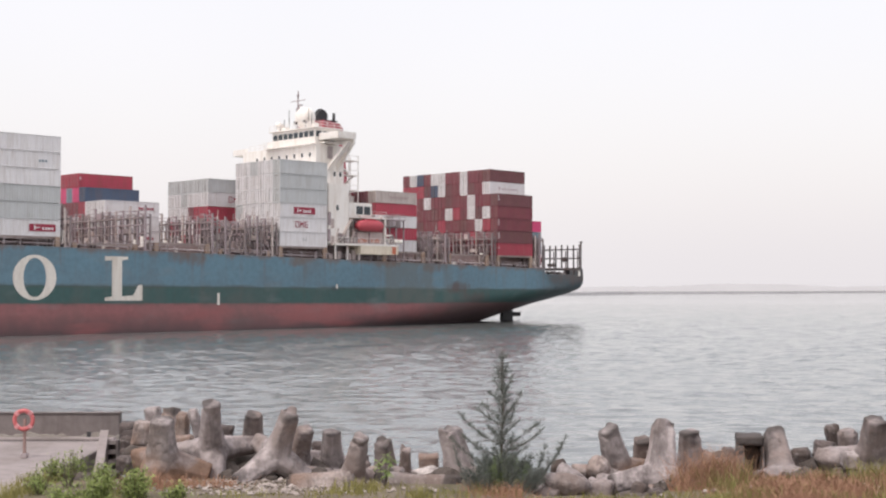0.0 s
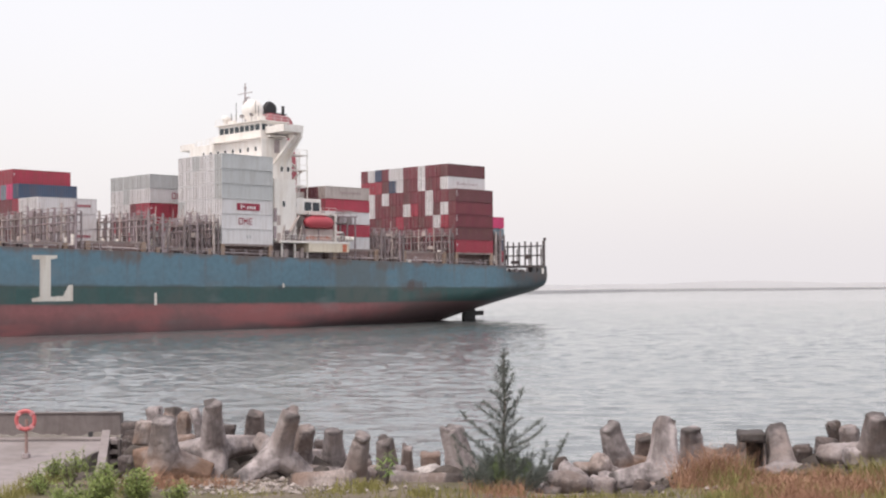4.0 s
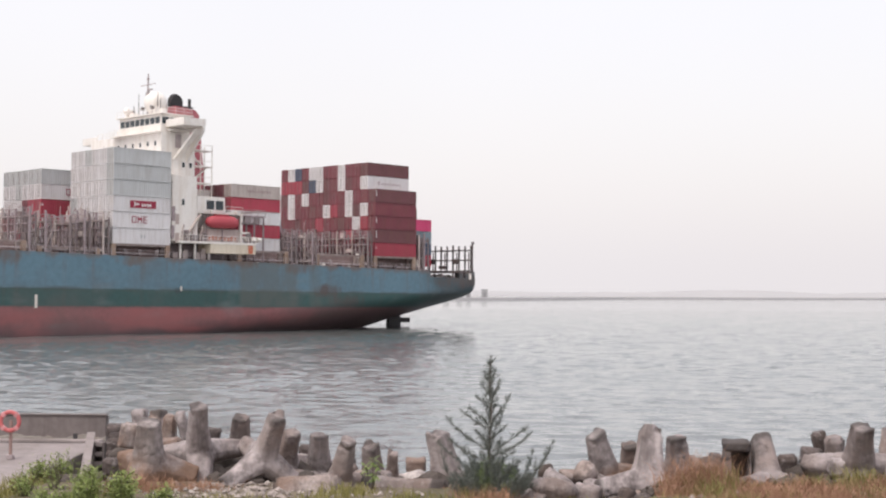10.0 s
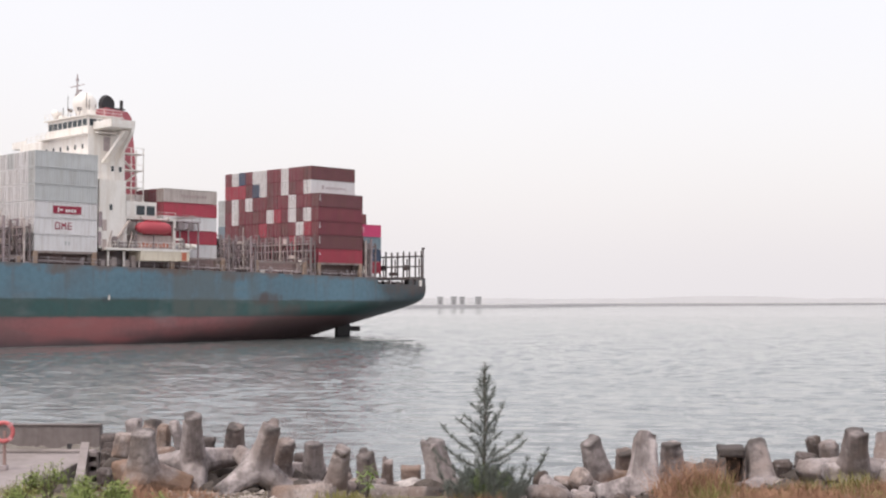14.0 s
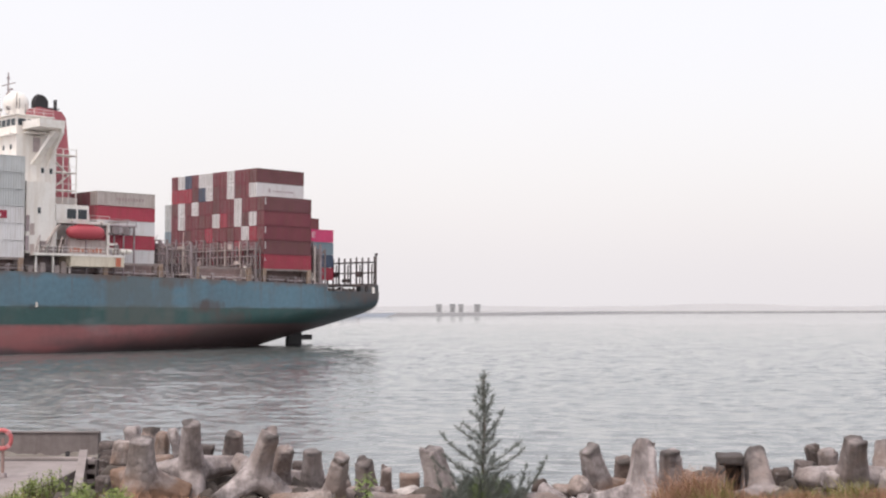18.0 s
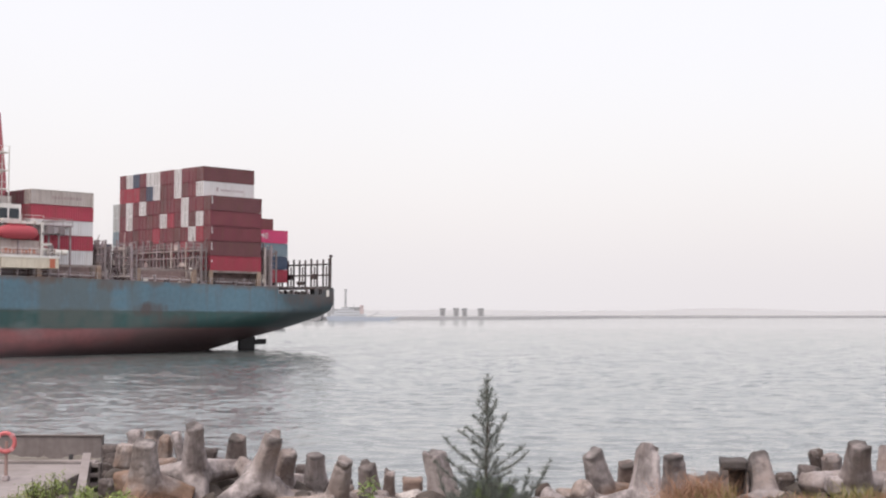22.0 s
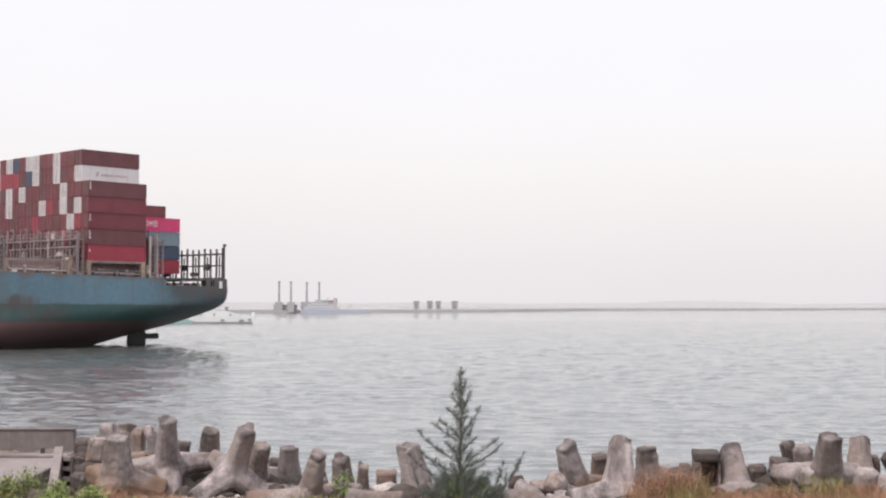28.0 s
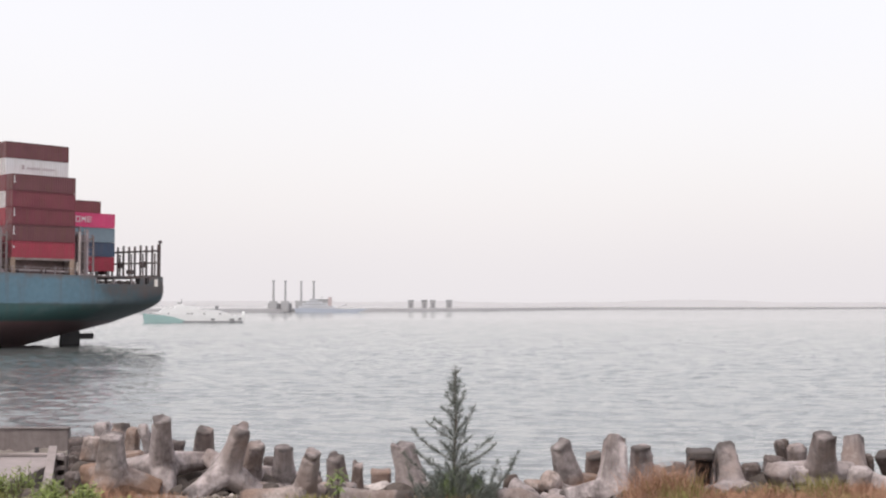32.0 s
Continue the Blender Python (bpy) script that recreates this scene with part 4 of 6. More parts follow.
    part("radar_bar", box(B(), -58.2, -57.8, 14.2, 15.7, 45.6, 45.85), STEEL, mast)
    part("lamp_box", box(B(), -58.3, -57.7, 15.2, 16.0, 44.2, 45.2, 0.05), STEEL, mast)
    part("lamp_box", box(B(), -58.25, -57.75, 15.4, 15.8, 47.6, 48.0, 0.05), STEEL, mast)
    part("stay", beam(B(), (-58.0, 15.6, 46.0), (-56.2, 17.6, 40.2), 0.12), STEEL, mast)
    part("stay", beam(B(), (-58.0, 15.6, 46.0), (-56.2, 13.6, 40.2), 0.12), STEEL, mast)
    for y, z in ((17.9, 45.0), (19.6, 43.0), (11.2, 44.8), (10.2, 43.6), (22, 42.6), (8, 42.4)):
        part("aerial", tube(B(), (-58.6, y, 40.1), (-58.6, y, z), 0.2 if y > 18 else 0.1, 0.06, 6), DARK_STEEL, ship)
    dome = part("radar_dome", ball(B(), (-57.3, 14.0, 43.1), 2.25), WHITE, ship, "large white radar dome", smooth=True)
    part("pedestal", tube(B(), (-57.3, 14.3, 40.1), (-57.3, 14.3, 41.4), 0.9), WHITE, dome)
    small = part("radar_dome", ball(B(), (-60.6, 19.0, 41.6), 0.7), WHITE, ship, "small white radar dome", smooth=True)
    part("pedestal", tube(B(), (-60.6, 19.0, 40.1), (-60.6, 19.0, 41.0), 0.35), WHITE, small)
    # funnel casing and exhaust pipes
    bm = B()
    prism(bm, [(-54.0, 13.4), (-46.9, 13.4), (-47.2, 30.0), (-48.5, 41.4), (-49.4, 42.4), (-54.0, 42.8)], 12.0, 20.2)
    bmesh.ops.recalc_face_normals(bm, faces=bm.faces)
    fun = part("funnel", bm, FUNNEL, ship, "dark red funnel casing with black exhaust pipes")
    part("top_plate", box(B(), -53.6, -49.6, 12.4, 19.8, 42.75, 42.95), SOOT_AND_SHADE, fun)
    for a, y, r, z in ((-51.0, 17.6, 0.6, 45.2), (-49.9, 13.4, 0.32, 44.6)):
        part("exhaust_pipe", tube(B(), (a, y, 42.6), (a, y, z), r, r, 12), SOOT_AND_SHADE, fun)
    bm = B()
    ring = []
    for i in range(13):
        turn = math.pi * i / 12
        row = []
        for j in range(8):
            roll = 2 * math.pi * j / 8
            r = 1.15 + 0.5 * math.cos(roll)
            row.append(bm.verts.new((-51.9 - r * math.cos(turn), 15.4 + 0.5 * math.sin(roll), 44.0 + r * math.sin(turn))))
        ring.append(row)
    for p, q in zip(ring, ring[1:]):
        for j in range(8):
            k = (j + 1) % 8
            bm.faces.new((p[j], q[j], q[k], p[k]))
    bmesh.ops.recalc_face_normals(bm, faces=bm.faces)
    part("exhaust_bend", bm, SOOT_AND_SHADE, fun, "black arched exhaust pipe", smooth=True)
    part("exhaust_cowl", tube(B(), (-51.9, 14.7, 44.0), (-51.9, 16.1, 44.0), 1.35, 1.35, 16), SOOT_AND_SHADE, fun, "sooty black exhaust cowl")
    for a in (-53.05, -50.75):
        part("exhaust_pipe", tube(B(), (a, 15.4, 42.6), (a, 15.4, 44.1), 0.5, 0.5, 12), SOOT_AND_SHADE, fun)
    casing = part("casing_tower", box(B(), -54.3, -52.6, 7.8, 26.0, 27.0, 36.4, 0.06), WHITE, ship, "white upper engine casing beside the funnel")
    for z in (29.0, 32.0, 35.0):
        part("door", box(B(), -53.8, -53.1, 7.72, 7.86, z, z + 1.9), GLASS, casing)
    # white engine casing below, with outside stairs
    part("engine_casing", box(B(), -56.8, -44.0, 9.5, 22.8, 13.4, 27.0, 0.06), WHITE, ship, "white engine casing behind the accommodation")
    stairs = part("stair_tower", box(B(), -55.6, -50.3, 4.6, 7.4, 27.7, 27.9), WHITE, ship, "open white steel stair tower with railings")
    for z in (30.8, 33.8):
        part("landing", box(B(), -55.6, -50.3, 4.6, 7.4, z, z + 0.18), WHITE, stairs)
    for a in (-53.0, -50.4):
        part("post", box(B(), a - 0.08, a + 0.08, 4.65, 4.8, 22, 34.9), WHITE, stairs)
        part("post", box(B(), a - 0.08, a + 0.08, 7.2, 7.35, 22, 34.9), WHITE, stairs)
    for z in (28.9, 31.9, 34.9):
        part("rail", beam(B(), (-55.6, 4.7, z), (-50.3, 4.7, z), 0.1), WHITE, stairs)
    part("flight", beam(B(), (-54.8, 5.4, 27.9), (-51.2, 5.4, 30.8), 0.7, 0.15), WHITE, stairs)
    part("flight", beam(B(), (-51.2, 6.6, 30.9), (-54.8, 6.6, 33.8), 0.7, 0.15), WHITE, stairs)
    # boat deck on the ship's side
    deck = part("boat_deck", box(B(), -61.2, -43.6, -0.7, 6.0, 16.3, 16.7), WHITE, ship, "white boat deck with stores house below")
    for a in (-60.4, -57.2, -54.0):
        part("pillar", box(B(), a - 0.15, a + 0.15, 0.0, 0.3, 13.3, 16.3), WHITE, deck)
    part("stores_house", box(B(), -54.2, -43.7, -0.6, 5.6, 14.6, 16.3), CABIN_CREAM, deck, "cream stores house under the boat deck")
    part("recess_wall", box(B(), -62.2, -43.8, 3.6, 5.8, 12.6, 16.3), FRAME_STEELS[2], deck)
    part("door", box(B(), -45.4, -44.4, -0.68, -0.58, 14.7, 16.2), ORANGE_PRINT, deck, "orange door")
    for a, h in ((-60.9, 1.2), (-58.6, 1.8), (-55.9, 1.4), (-54.6, 2.1)):
        part("deck_gear", box(B(), a - 0.5, a + 0.5, 1.0, 1.9, 13.3, 13.3 + h, 0.06), FRAME_STEELS[1], deck)
    railing(deck, [(-61.1, -0.65), (-43.7, -0.65)], 16.7)
    lower = part("lower_house", box(B(), -54.4, -45.8, 1.2, 5.8, 16.75, 19.2), BOAT_WALL, ship, "dull pinkish-grey boat deck wall")
    for k in range(9):
        a = -53.4 + 0.72 * k
        part("print_bar", box(B(), a, a + 0.45, 1.14, 1.22, 17.1, 17.1 + (0.5, 0.8, 0.6)[k % 3]), ORANGE_PRINT, lower)
    for a in (-54.1, -50.4, -46.3):
        part("pipe", tube(B(), (a, 1.0, 16.75), (a, 1.0, 21.6), 0.12), FRAME_STEELS[0], lower)
    for a, w, z, h in ((-55.4, 1.2, 16.75, 1.5), (-57.6, 1.6, 16.75, 1.1), (-59.3, 1.0, 16.75, 1.9), (-45.0, 0.9, 16.75, 1.8)):
        part("winch", box(B(), a - w / 2, a + w / 2, -0.4, 0.06, z, z + h, 0.1), FRAME_STEELS[2], lower)
    part("boat_stair", beam(B(), (-59.8, -0.15, 16.9), (-56.2, -0.15, 21.6), 0.5, 0.2), FRAME_STEELS[1], lower)
    for a in (-60.6, -58.2, -56.4):
        part("davit_post", beam(B(), (a, -0.2, 16.75), (a + 0.7, -0.2, 19.6), 0.22), BOAT_WALL, lower)
    for z in (17.6, 18.4, 20.2):
        part("boat_gear", box(B(), -46.2, -44.4, 0.5, 1.3, z, z + 0.4), WHITE if z < 19 else FRAME_STEELS[2], lower)
    upper = part("davit_deck", box(B(), -57.0, -45.8, 0.6, 6.4, 21.9, 22.25), WHITE, ship)
    part("platform", box(B(), -45.8, -40.4, 0.6, 6.4, 21.75, 21.95), FRAME_STEELS[0], upper, "grimy steel platform")
    part("leg", box(B(), -56.8, -56.3, 0.7, 1.2, 16.75, 21.9), WHITE, upper)
    part("leg", box(B(), -46.4, -45.9, 0.7, 1.2, 16.75, 21.9), WHITE, upper)
    for a in (-44.9, -43.0, -40.8):
        part("leg", box(B(), a - 0.12, a + 0.12, 0.7, 0.95, 13.2, 21.75), FRAME_STEELS[(0, 2, 0)[int(a) % 3]], upper)
    railing(upper, [(-50, 0.65), (-46, 0.65)], 22.25)
    railing(upper, [(-46, 0.65), (-40.5, 0.65)], 21.95, FRAME_STEELS[0])
    cab = part("winch_cabin", box(B(), -56.6, -50.2, 0.5, 5.5, 22.25, 25.0, 0.06), WHITE, ship, "white cabin with two square dark windows")
    for a in (-53.6, -51.5):
        part("window", box(B(), a - 0.85, a + 0.85, 0.42, 0.55, 22.65, 24.3), GLASS, cab)
    boat = part("lifeboat", blunt_boat(-50.9, 0.4, 20.35, 3.7, 1.25), ORANGE, ship, "closed red lifeboat hanging in its davits", smooth=True)
    part("canopy", box(B(), -52.9, -49.4, -0.4, 1.2, 21.2, 21.75, 0.25), ORANGE, boat)
    for a in (-53.6, -47.8):
        part("davit_arm", beam(B(), (a, 2.4, 22.0), (a, -0.2, 22.4), 0.28), WHITE, boat)
        part("fall", beam(B(), (a, 0.3, 21.0), (a, 0.3, 22.3), 0.1), STEEL, boat)
    for i in range(3):
        part("liferaft", tube(B(), (-45.2 + 1.3 * i, 0.6, 17.4), (-44.2 + 1.3 * i, 0.6, 17.4), 0.45), WHITE, ship, "white liferaft drum")
    for a, z, h in ((-62.2, 17.0, 2.4), (-62.1, 20.2, 2.6)):
        part("pipe_cabinet", box(B(), a - 0.3, a + 0.3, -0.14, 0.2, z, z + h, 0.04), FRAME_STEELS[0], ship)
    for a, w in ((-44.8, 1.5), (-42.6, 1.3)):
        part("davit_head", box(B(), a - w / 2, a + w / 2, 0.3, 1.2, 20.2, 21.7, 0.2), FRAME_STEELS[2], ship)
    crane = part("provision_crane", beam(B(), (-46.0, 1.0, 22.3), (-41.8, 1.0, 22.8), 0.4), FRAME_STEELS[1], ship)
    part("hook_block", box(B(), -44.4, -42.4, 0.6, 1.4, 20.6, 21.6), STEEL, crane)


def build_stern_frame(ship):
    gate = part("stern_frame", box(B(), 16.7, 17.7, -0.1, 34.7, 12.35, 12.62), DARK_STEEL, ship, "dark open steel frame across the stern")
    for i in range(19):
        y = 0.05 + 1.925 * i
        part("post", box(B(), 17.3, 17.6, y - 0.14, y + 0.14, 12.4, 18.25 if i % 3 == 0 else 18.05), DARK_STEEL, gate)
        if i % 2 == 0:
            part("post", box(B(), 16.6, 16.82, y - 0.1, y + 0.1, 12.4, 16.6), DARK_STEEL, gate)
    part("walkway", box(B(), 16.5, 17.7, -0.1, 34.7, 16.9, 17.18), DARK_STEEL, gate)
    part("cross_bar", beam(B(), (17.5, -0.1, 14.9), (17.5, 34.7, 14.9), 0.26), DARK_STEEL, gate)
    for i, y in enumerate((4.4, 8.2, 12.0, 17.8, 23.6, 29.2)):
        part("plate", box(B(), 17.2, 17.75, y, y + (1.5, 2.1)[i % 2], (14.1, 13.0)[i % 2], (15.2, 13.7)[i % 2]), DARK_STEEL, gate)
    part("stern_light_mast", tube(B(), (17.6, -0.3, 12.4), (17.6, -0.3, 18.9), 0.14), DARK_STEEL, ship)
    part("stern_light", box(B(), 17.35, 17.85, -0.55, -0.05, 18.4, 18.9), DARK_STEEL, ship)


def deck_clutter(ship):
    """Bollards, vents, drums and boxes along the port deck edge."""
    rnd = random.Random(31)
    a = -133.0
    while a < 1.0:
        a += rnd.uniform(1.4, 3.4)
        if -62.5 < a < -43:
            continue
        z, y = deck_z(a) - 0.12, rnd.uniform(0.35, 1.9)
        kind = rnd.random()
        if kind < 0.3:
            bol = part("bollard", tube(B(), (a - 0.35, y, z), (a - 0.35, y, z + 0.75), 0.2, 0.24, 10), DARK_STEEL, ship)
            part("bollard_post", tube(B(), (a + 0.35, y, z), (a + 0.35, y, z + 0.75), 0.2, 0.24, 10), DARK_STEEL, bol)
        elif kind < 0.55:
            vent = part("vent", tube(B(), (a, y, z), (a, y, z + 1.1), 0.16, 0.16, 8), STEEL, ship)
            part("vent_cap", tube(B(), (a, y, z + 1.1), (a, y, z + 1.4), 0.36, 0.22, 10), STEEL, vent)
        elif kind < 0.8:
            w, h = rnd.uniform(0.5, 1.3), rnd.uniform(0.5, 1.4)
            chest = part("deck_box", box(B(), a - w / 2, a + w / 2, y, y + 0.6, z, z + h, 0.04), rnd.choice((WHITE, STEEL, RUSTY)), ship)
            part("lid", box(B(), a - w / 2 - 0.04, a + w / 2 + 0.04, y - 0.04, y + 0.64, z + h, z + h + 0.06), STEEL, chest)
        else:
            part("drum", tube(B(), (a, y, z), (a, y, z + 0.9), 0.3, 0.3, 12), rnd.choice((WHITE, RUSTY, CONTAINER["blue"])), ship)


def build_ship():
    ship = tagged(new("container_ship"), "large blue container ship with rusty deck frames leaving harbour", "ship")
    build_hull(ship)
    for a0, a1, top in ((-133.9, -121.7, 16.3), (-119.4, -106.5, 15.4), (-103.1, -91.1, 15.8), (-89.1, -77.1, 14.88),
                        (-74.9, -62.7, 15.83), (-47.4, -35.1, 15.4), (-28.0, -15.0, 15.2), (-12.2, 0.0, 15.14)):
        hatch(ship, a0, a1, top)
    for a, z1, behind in ((-120.4, 21.0, True), (-104.6, 22.2, False), (-90.1, 21.9, False), (-76.1, 21.7, True), (-33.9, 20.4, False), (-28.6, 20.0, False), (-13.6, 20.9, True), (1.4, 20.4, False)):
        lashing_bridge(ship, a, deck_z(a), z1, rows=7 if a == -76.1 else 14, backed=behind)
    for a, z1 in ((-79.8, 21.2), (-82.6, 20.6), (-87.2, 20.8)):
        lashing_bridge(ship, a, deck_z(a), z1, rows=3, backed=True)
    lashing_bridge(ship, 3.0, deck_z(3.0), 20.8, rows=2, depth=1.5, backed=True)
    trunk = part("stair_trunk", box(B(), 0.9, 2.7, 0.5, 1.5, deck_z(1), 19.4, 0.05), FRAME_STEELS[2], ship, "dark grey steel stair trunk")
    for z in (14.6, 16.4, 18.2):
        part("platform", box(B(), 0.6, 3.0, -0.2, 1.7, z, z + 0.14), FRAME_STEELS[0], trunk)
    build_house(ship)
    build_stern_frame(ship)
    deck_clutter(ship)
    for ob in ship.children_recursive:
        ob.data.transform(Matrix.Diagonal((LONG, 1, HIGH, 1)))
    ship.matrix_basis = ship_pose(0)
    return ship


SHIP = build_ship()


# ---- shipping containers ----
CARGO = []
PROTOTYPES = {}
LENGTH, WIDTH = 12.19, 2.44
COLOUR_WORDS = {"maroon": "maroon", "oxide": "faded brownish maroon", "red": "bright red", "pink": "magenta", "tan": "dusty tan", "white": "white", "grey": "pale grey", "blue": "dark blue", "steel": "steel blue"}


def corrugated(length, height, ribs, depth):
    """A folded sheet along x, standing in the x-z plane and facing -y."""
    bm = B()
    cols = []
    for i in range(ribs):
        x0 = -length / 2 + length * i / ribs
        p = length / ribs
        for fx, fy in ((0, 0), (0.3, 0), (0.5, depth), (0.8, depth)):
            cols.append((x0 + p * fx, fy))
    cols.append((length / 2, 0))
    low = [bm.verts.new((x, y, 0)) for x, y in cols]
    top = [bm.verts.new((x, y, height)) for x, y in cols]
    for i in range(len(cols) - 1):
        bm.faces.new((low[i], low[i + 1], top[i + 1], top[i]))
    return bm


def container_prototype(colour, tall, length=LENGTH):
    key = (colour, tall, length)
    if key in PROTOTYPES:
        return PROTOTYPES[key]
    mat = CONTAINER[colour]
    root = new("shipping_container")
    h = tall - 0.075
    bm = B()
    L, W = length / 2, WIDTH / 2
    for x in (-L, L - 0.16):
        for y in (-W, W - 0.16):
            box(bm, x, x + 0.16, y, y + 0.16, 0.0, h)
        for z in (0.0, h - 0.14):
            box(bm, x + 0.02, x + 0.14, -W + 0.16, W - 0.16, z, z + 0.14)
    for y in (-W, W - 0.12):
        for z in (0.0, h - 0.12):
            box(bm, -L + 0.16, L - 0.16, y, y + 0.12, z, z + 0.12)
    part("frame", bm, mat, root)
    side = finish("side_panel", corrugated(length - 0.32, h - 0.24, 26 if length > 8 else 13, 0.06), mat)
    for flip in (0, 1):
        ob = part("side_panel", side, mat, root)
        ob.matrix_basis = pose(0, (-W + 0.03) * (1 if not flip else -1), 0.12, 0, 0, 180 * flip)
    end = part("end_panel", finish("end_panel", corrugated(WIDTH - 0.32, h - 0.28, 6, 0.05), mat), mat, root)
    end.matrix_basis = pose(L - 0.04, 0, 0.14, 0, 0, 90)
    leaf_mesh = finish("door", box(B(), -L + 0.03, -L + 0.1, 0.0, W - 0.22, 0.16, h - 0.16), mat)
    rod_mesh = finish("lock_rod", tube(B(), (-L, 0, 0.12), (-L, 0, h - 0.12), 0.045, 0.045, 5), LOCK_STEEL)
    for y in (-W + 0.18, 0.04):
        door = part("door", leaf_mesh, mat, root)
        door.location.y = y
        for across in (0.22, 0.78):
            part("lock_rod", rod_mesh, mat, door).location.y = across * (W - 0.22)
    part("roof", box(B(), -L + 0.16, L - 0.16, -W + 0.12, W - 0.12, h - 0.07, h - 0.02), mat, root)
    tagged(root, COLOUR_WORDS[colour] + " corrugated steel shipping container stacked on the ship's deck", "container", "containers on the ship")
    PROTOTYPES[key] = root
    root["used"] = 0
    return root


def put_container(colour, tall, a_aft, row, z, length=LENGTH, label=""):
    """A container in the bay whose aft end is at a_aft, row counted from the port side."""
    proto = container_prototype(colour, tall, length)
    local = pose(a_aft * LONG - length / 2, 1.22 + 2.48 * row, z)
    if proto["used"] == 0:
        ob = proto
        ob.matrix_basis = ship_pose(0) @ local
        proto["used"] = 1
    else:
        ob = copy_thing(proto, ship_pose(0) @ local)
    if label:
        ob["label"] = label
    CARGO.append((ob, local))
    return ob


def side_print(ob, x0, x1, z0, z1, mat, bars, bar_mat):
    """A painted panel, or none, with plain blocks on it, on the side that faces port."""
    face = -WIDTH / 2 - 0.006
    if mat:
        panel = part("painted_panel", box(B(), x0, x1, face - 0.012, face, z0, z1), mat, ob, "plain printed panel")
        face -= 0.012
        for b0, b1, c0, c1 in bars:
            part("print_bar", box(B(), b0, b1, face - 0.012, face - 0.001, c0, c1), bar_mat, panel)
    else:
        for b0, b1, c0, c1 in bars:
            part("print_bar", box(B(), b0, b1, face - 0.012, face, c0, c1), bar_mat, ob)


LETTERS = {"M": "maroon", "O": "oxide", "R": "red", "W": "white", "B": "blue", "G": "grey", "P": "pink", "T": "tan", "S": "steel"}


def bay(a_aft, z0, tall, tiers, first=0, length=LENGTH):
    """Tiers from the bottom up, each a string of colours from the port row on; a dot is an empty slot."""
    made = {}
    for k, text in enumerate(tiers):
        for r, ch in enumerate(text):
            if ch == "M" and (k + 2 * r) % 3 == 1:
                ch = "O"
            if ch != ".":
                made[(k, first + r)] = put_container(LETTERS[ch], tall, a_aft, first + r, z0 + tall * k, length)
    return made


def ring_bars(x, z, w, h, s=0.16):
    return [(x, x + s, z, z + h), (x + w - s, x + w, z, z + h), (x, x + w, z, z + s), (x, x + w, z + h - s, z + h)]


def comb_bars(x, z, h, s=0.16, w=0.85):
    return [(x, x + s, z, z + h), (x, x + w, z, z + s), (x, x + w, z + h - s, z + h), (x, x + w, z + h / 2 - s / 2, z + h / 2 + s / 2)]


def gate_bars(x, z, h, s=0.16, w=0.9):
    return [(x, x + s, z, z + h), (x + w - s, x + w, z, z + h), (x + s, x + w - s, z + h * 0.45, z + h * 0.75)]


def three_block_print(ob, x, z, h, mat):
    side_print(ob, 0, 0, 0, 0, None, ring_bars(x, z, 0.95, h) + gate_bars(x + 1.25, z, h) + comb_bars(x + 2.45, z, h), mat)


def red_panel_print(ob, x0, x1, z0, z1):
    bars = [(x0 + 0.9, x0 + 1.15, z0 + 0.25, z1 - 0.25), (x0 + 1.25, x0 + 1.9, z0 + 0.55, z1 - 0.5)]
    bars += [(x0 + 2.4 + 0.55 * i, x0 + 2.8 + 0.55 * i, z0 + 0.3, z1 - 0.55) for i in range(4)]
    side_print(ob, x0, x1, z0, z1, LOGO_RED, bars, LOGO_PALE)


# stern bay, bay forward of it, and the rows from there to the bow
TALL = 2.896
aft_bay = bay(14.4, 14.0, 2.74, ["....RMMRMMMRMM", "....BMRMMMRMMM", "....SMMMMMMRMM", "....PRMMMRMMMM", "......MRMMMMMM"])
three_block_print(aft_bay[(3, 4)], -2.4, 0.9, 1.1, LOGO_PALE)
stack = bay(0.0, 15.76, TALL, ["RMMMMMRMMMMRMG", "MMMRMMMMMMMMMG", "MRWMMMMRMMMMMS", "MWMWMRWMMMMWMG", "MMMWMMMMMWMWMG"])
stack_top = bay(0.0, 15.76 + 5 * TALL, TALL, ["WMMWMMWBMRRR", "MMMWMMWWMBWM"], 1)
side_print(stack_top[(0, 1)], 0, 0, 0, 0, None, [(-2.0 + 0.42 * i, -1.76 + 0.42 * i, 1.1, 1.45) for i in range(13) if i != 6] + [(-3.1, -2.55, 1.55, 1.75), (-2.95, -2.7, 1.25, 1.55), (-3.1, -2.55, 1.05, 1.25)], surface("faded_grey_red_print", (0.40, 0.31, 0.33), 0.5))
# pale placards and latches at the forward edge of the port column
for tier, z0, z1 in ((0, 1.75, 2.05), (1, 1.2, 2.5), (2, 1.5, 2.6), (4, 1.4, 2.6)):
    side_print(stack[(tier, 0)], 0, 0, 0, 0, None, [(-5.86, -5.70, z0, z1), (-5.95, -5.5, z0 - 0.12, z0)], LOGO_PALE)
far_pair = bay(-15.2, 15.82, TALL, ["............GS", "............BG"])
behind_house = bay(-35.4, 16.05, 2.62, [".WMRMGRM", ".RRMMRGM", ".WGMRMMM", ".RRRMMRM", ".TMMMMGM"])
side_print(behind_house[(4, 1)], 0, 0, 0, 0, None, [(-2.2 + 0.6 * i, -1.8 + 0.6 * i, 1.0, 1.55) for i in range(10)], surface("faded_grey_print", (0.40, 0.31, 0.30), 0.5))
white_block = bay(-62.7, 16.48, TALL, ["WWWWWW", "WWWGWW", "WWWWWG", "GWWWWW", "GWWWWW", "GWWGWW"])
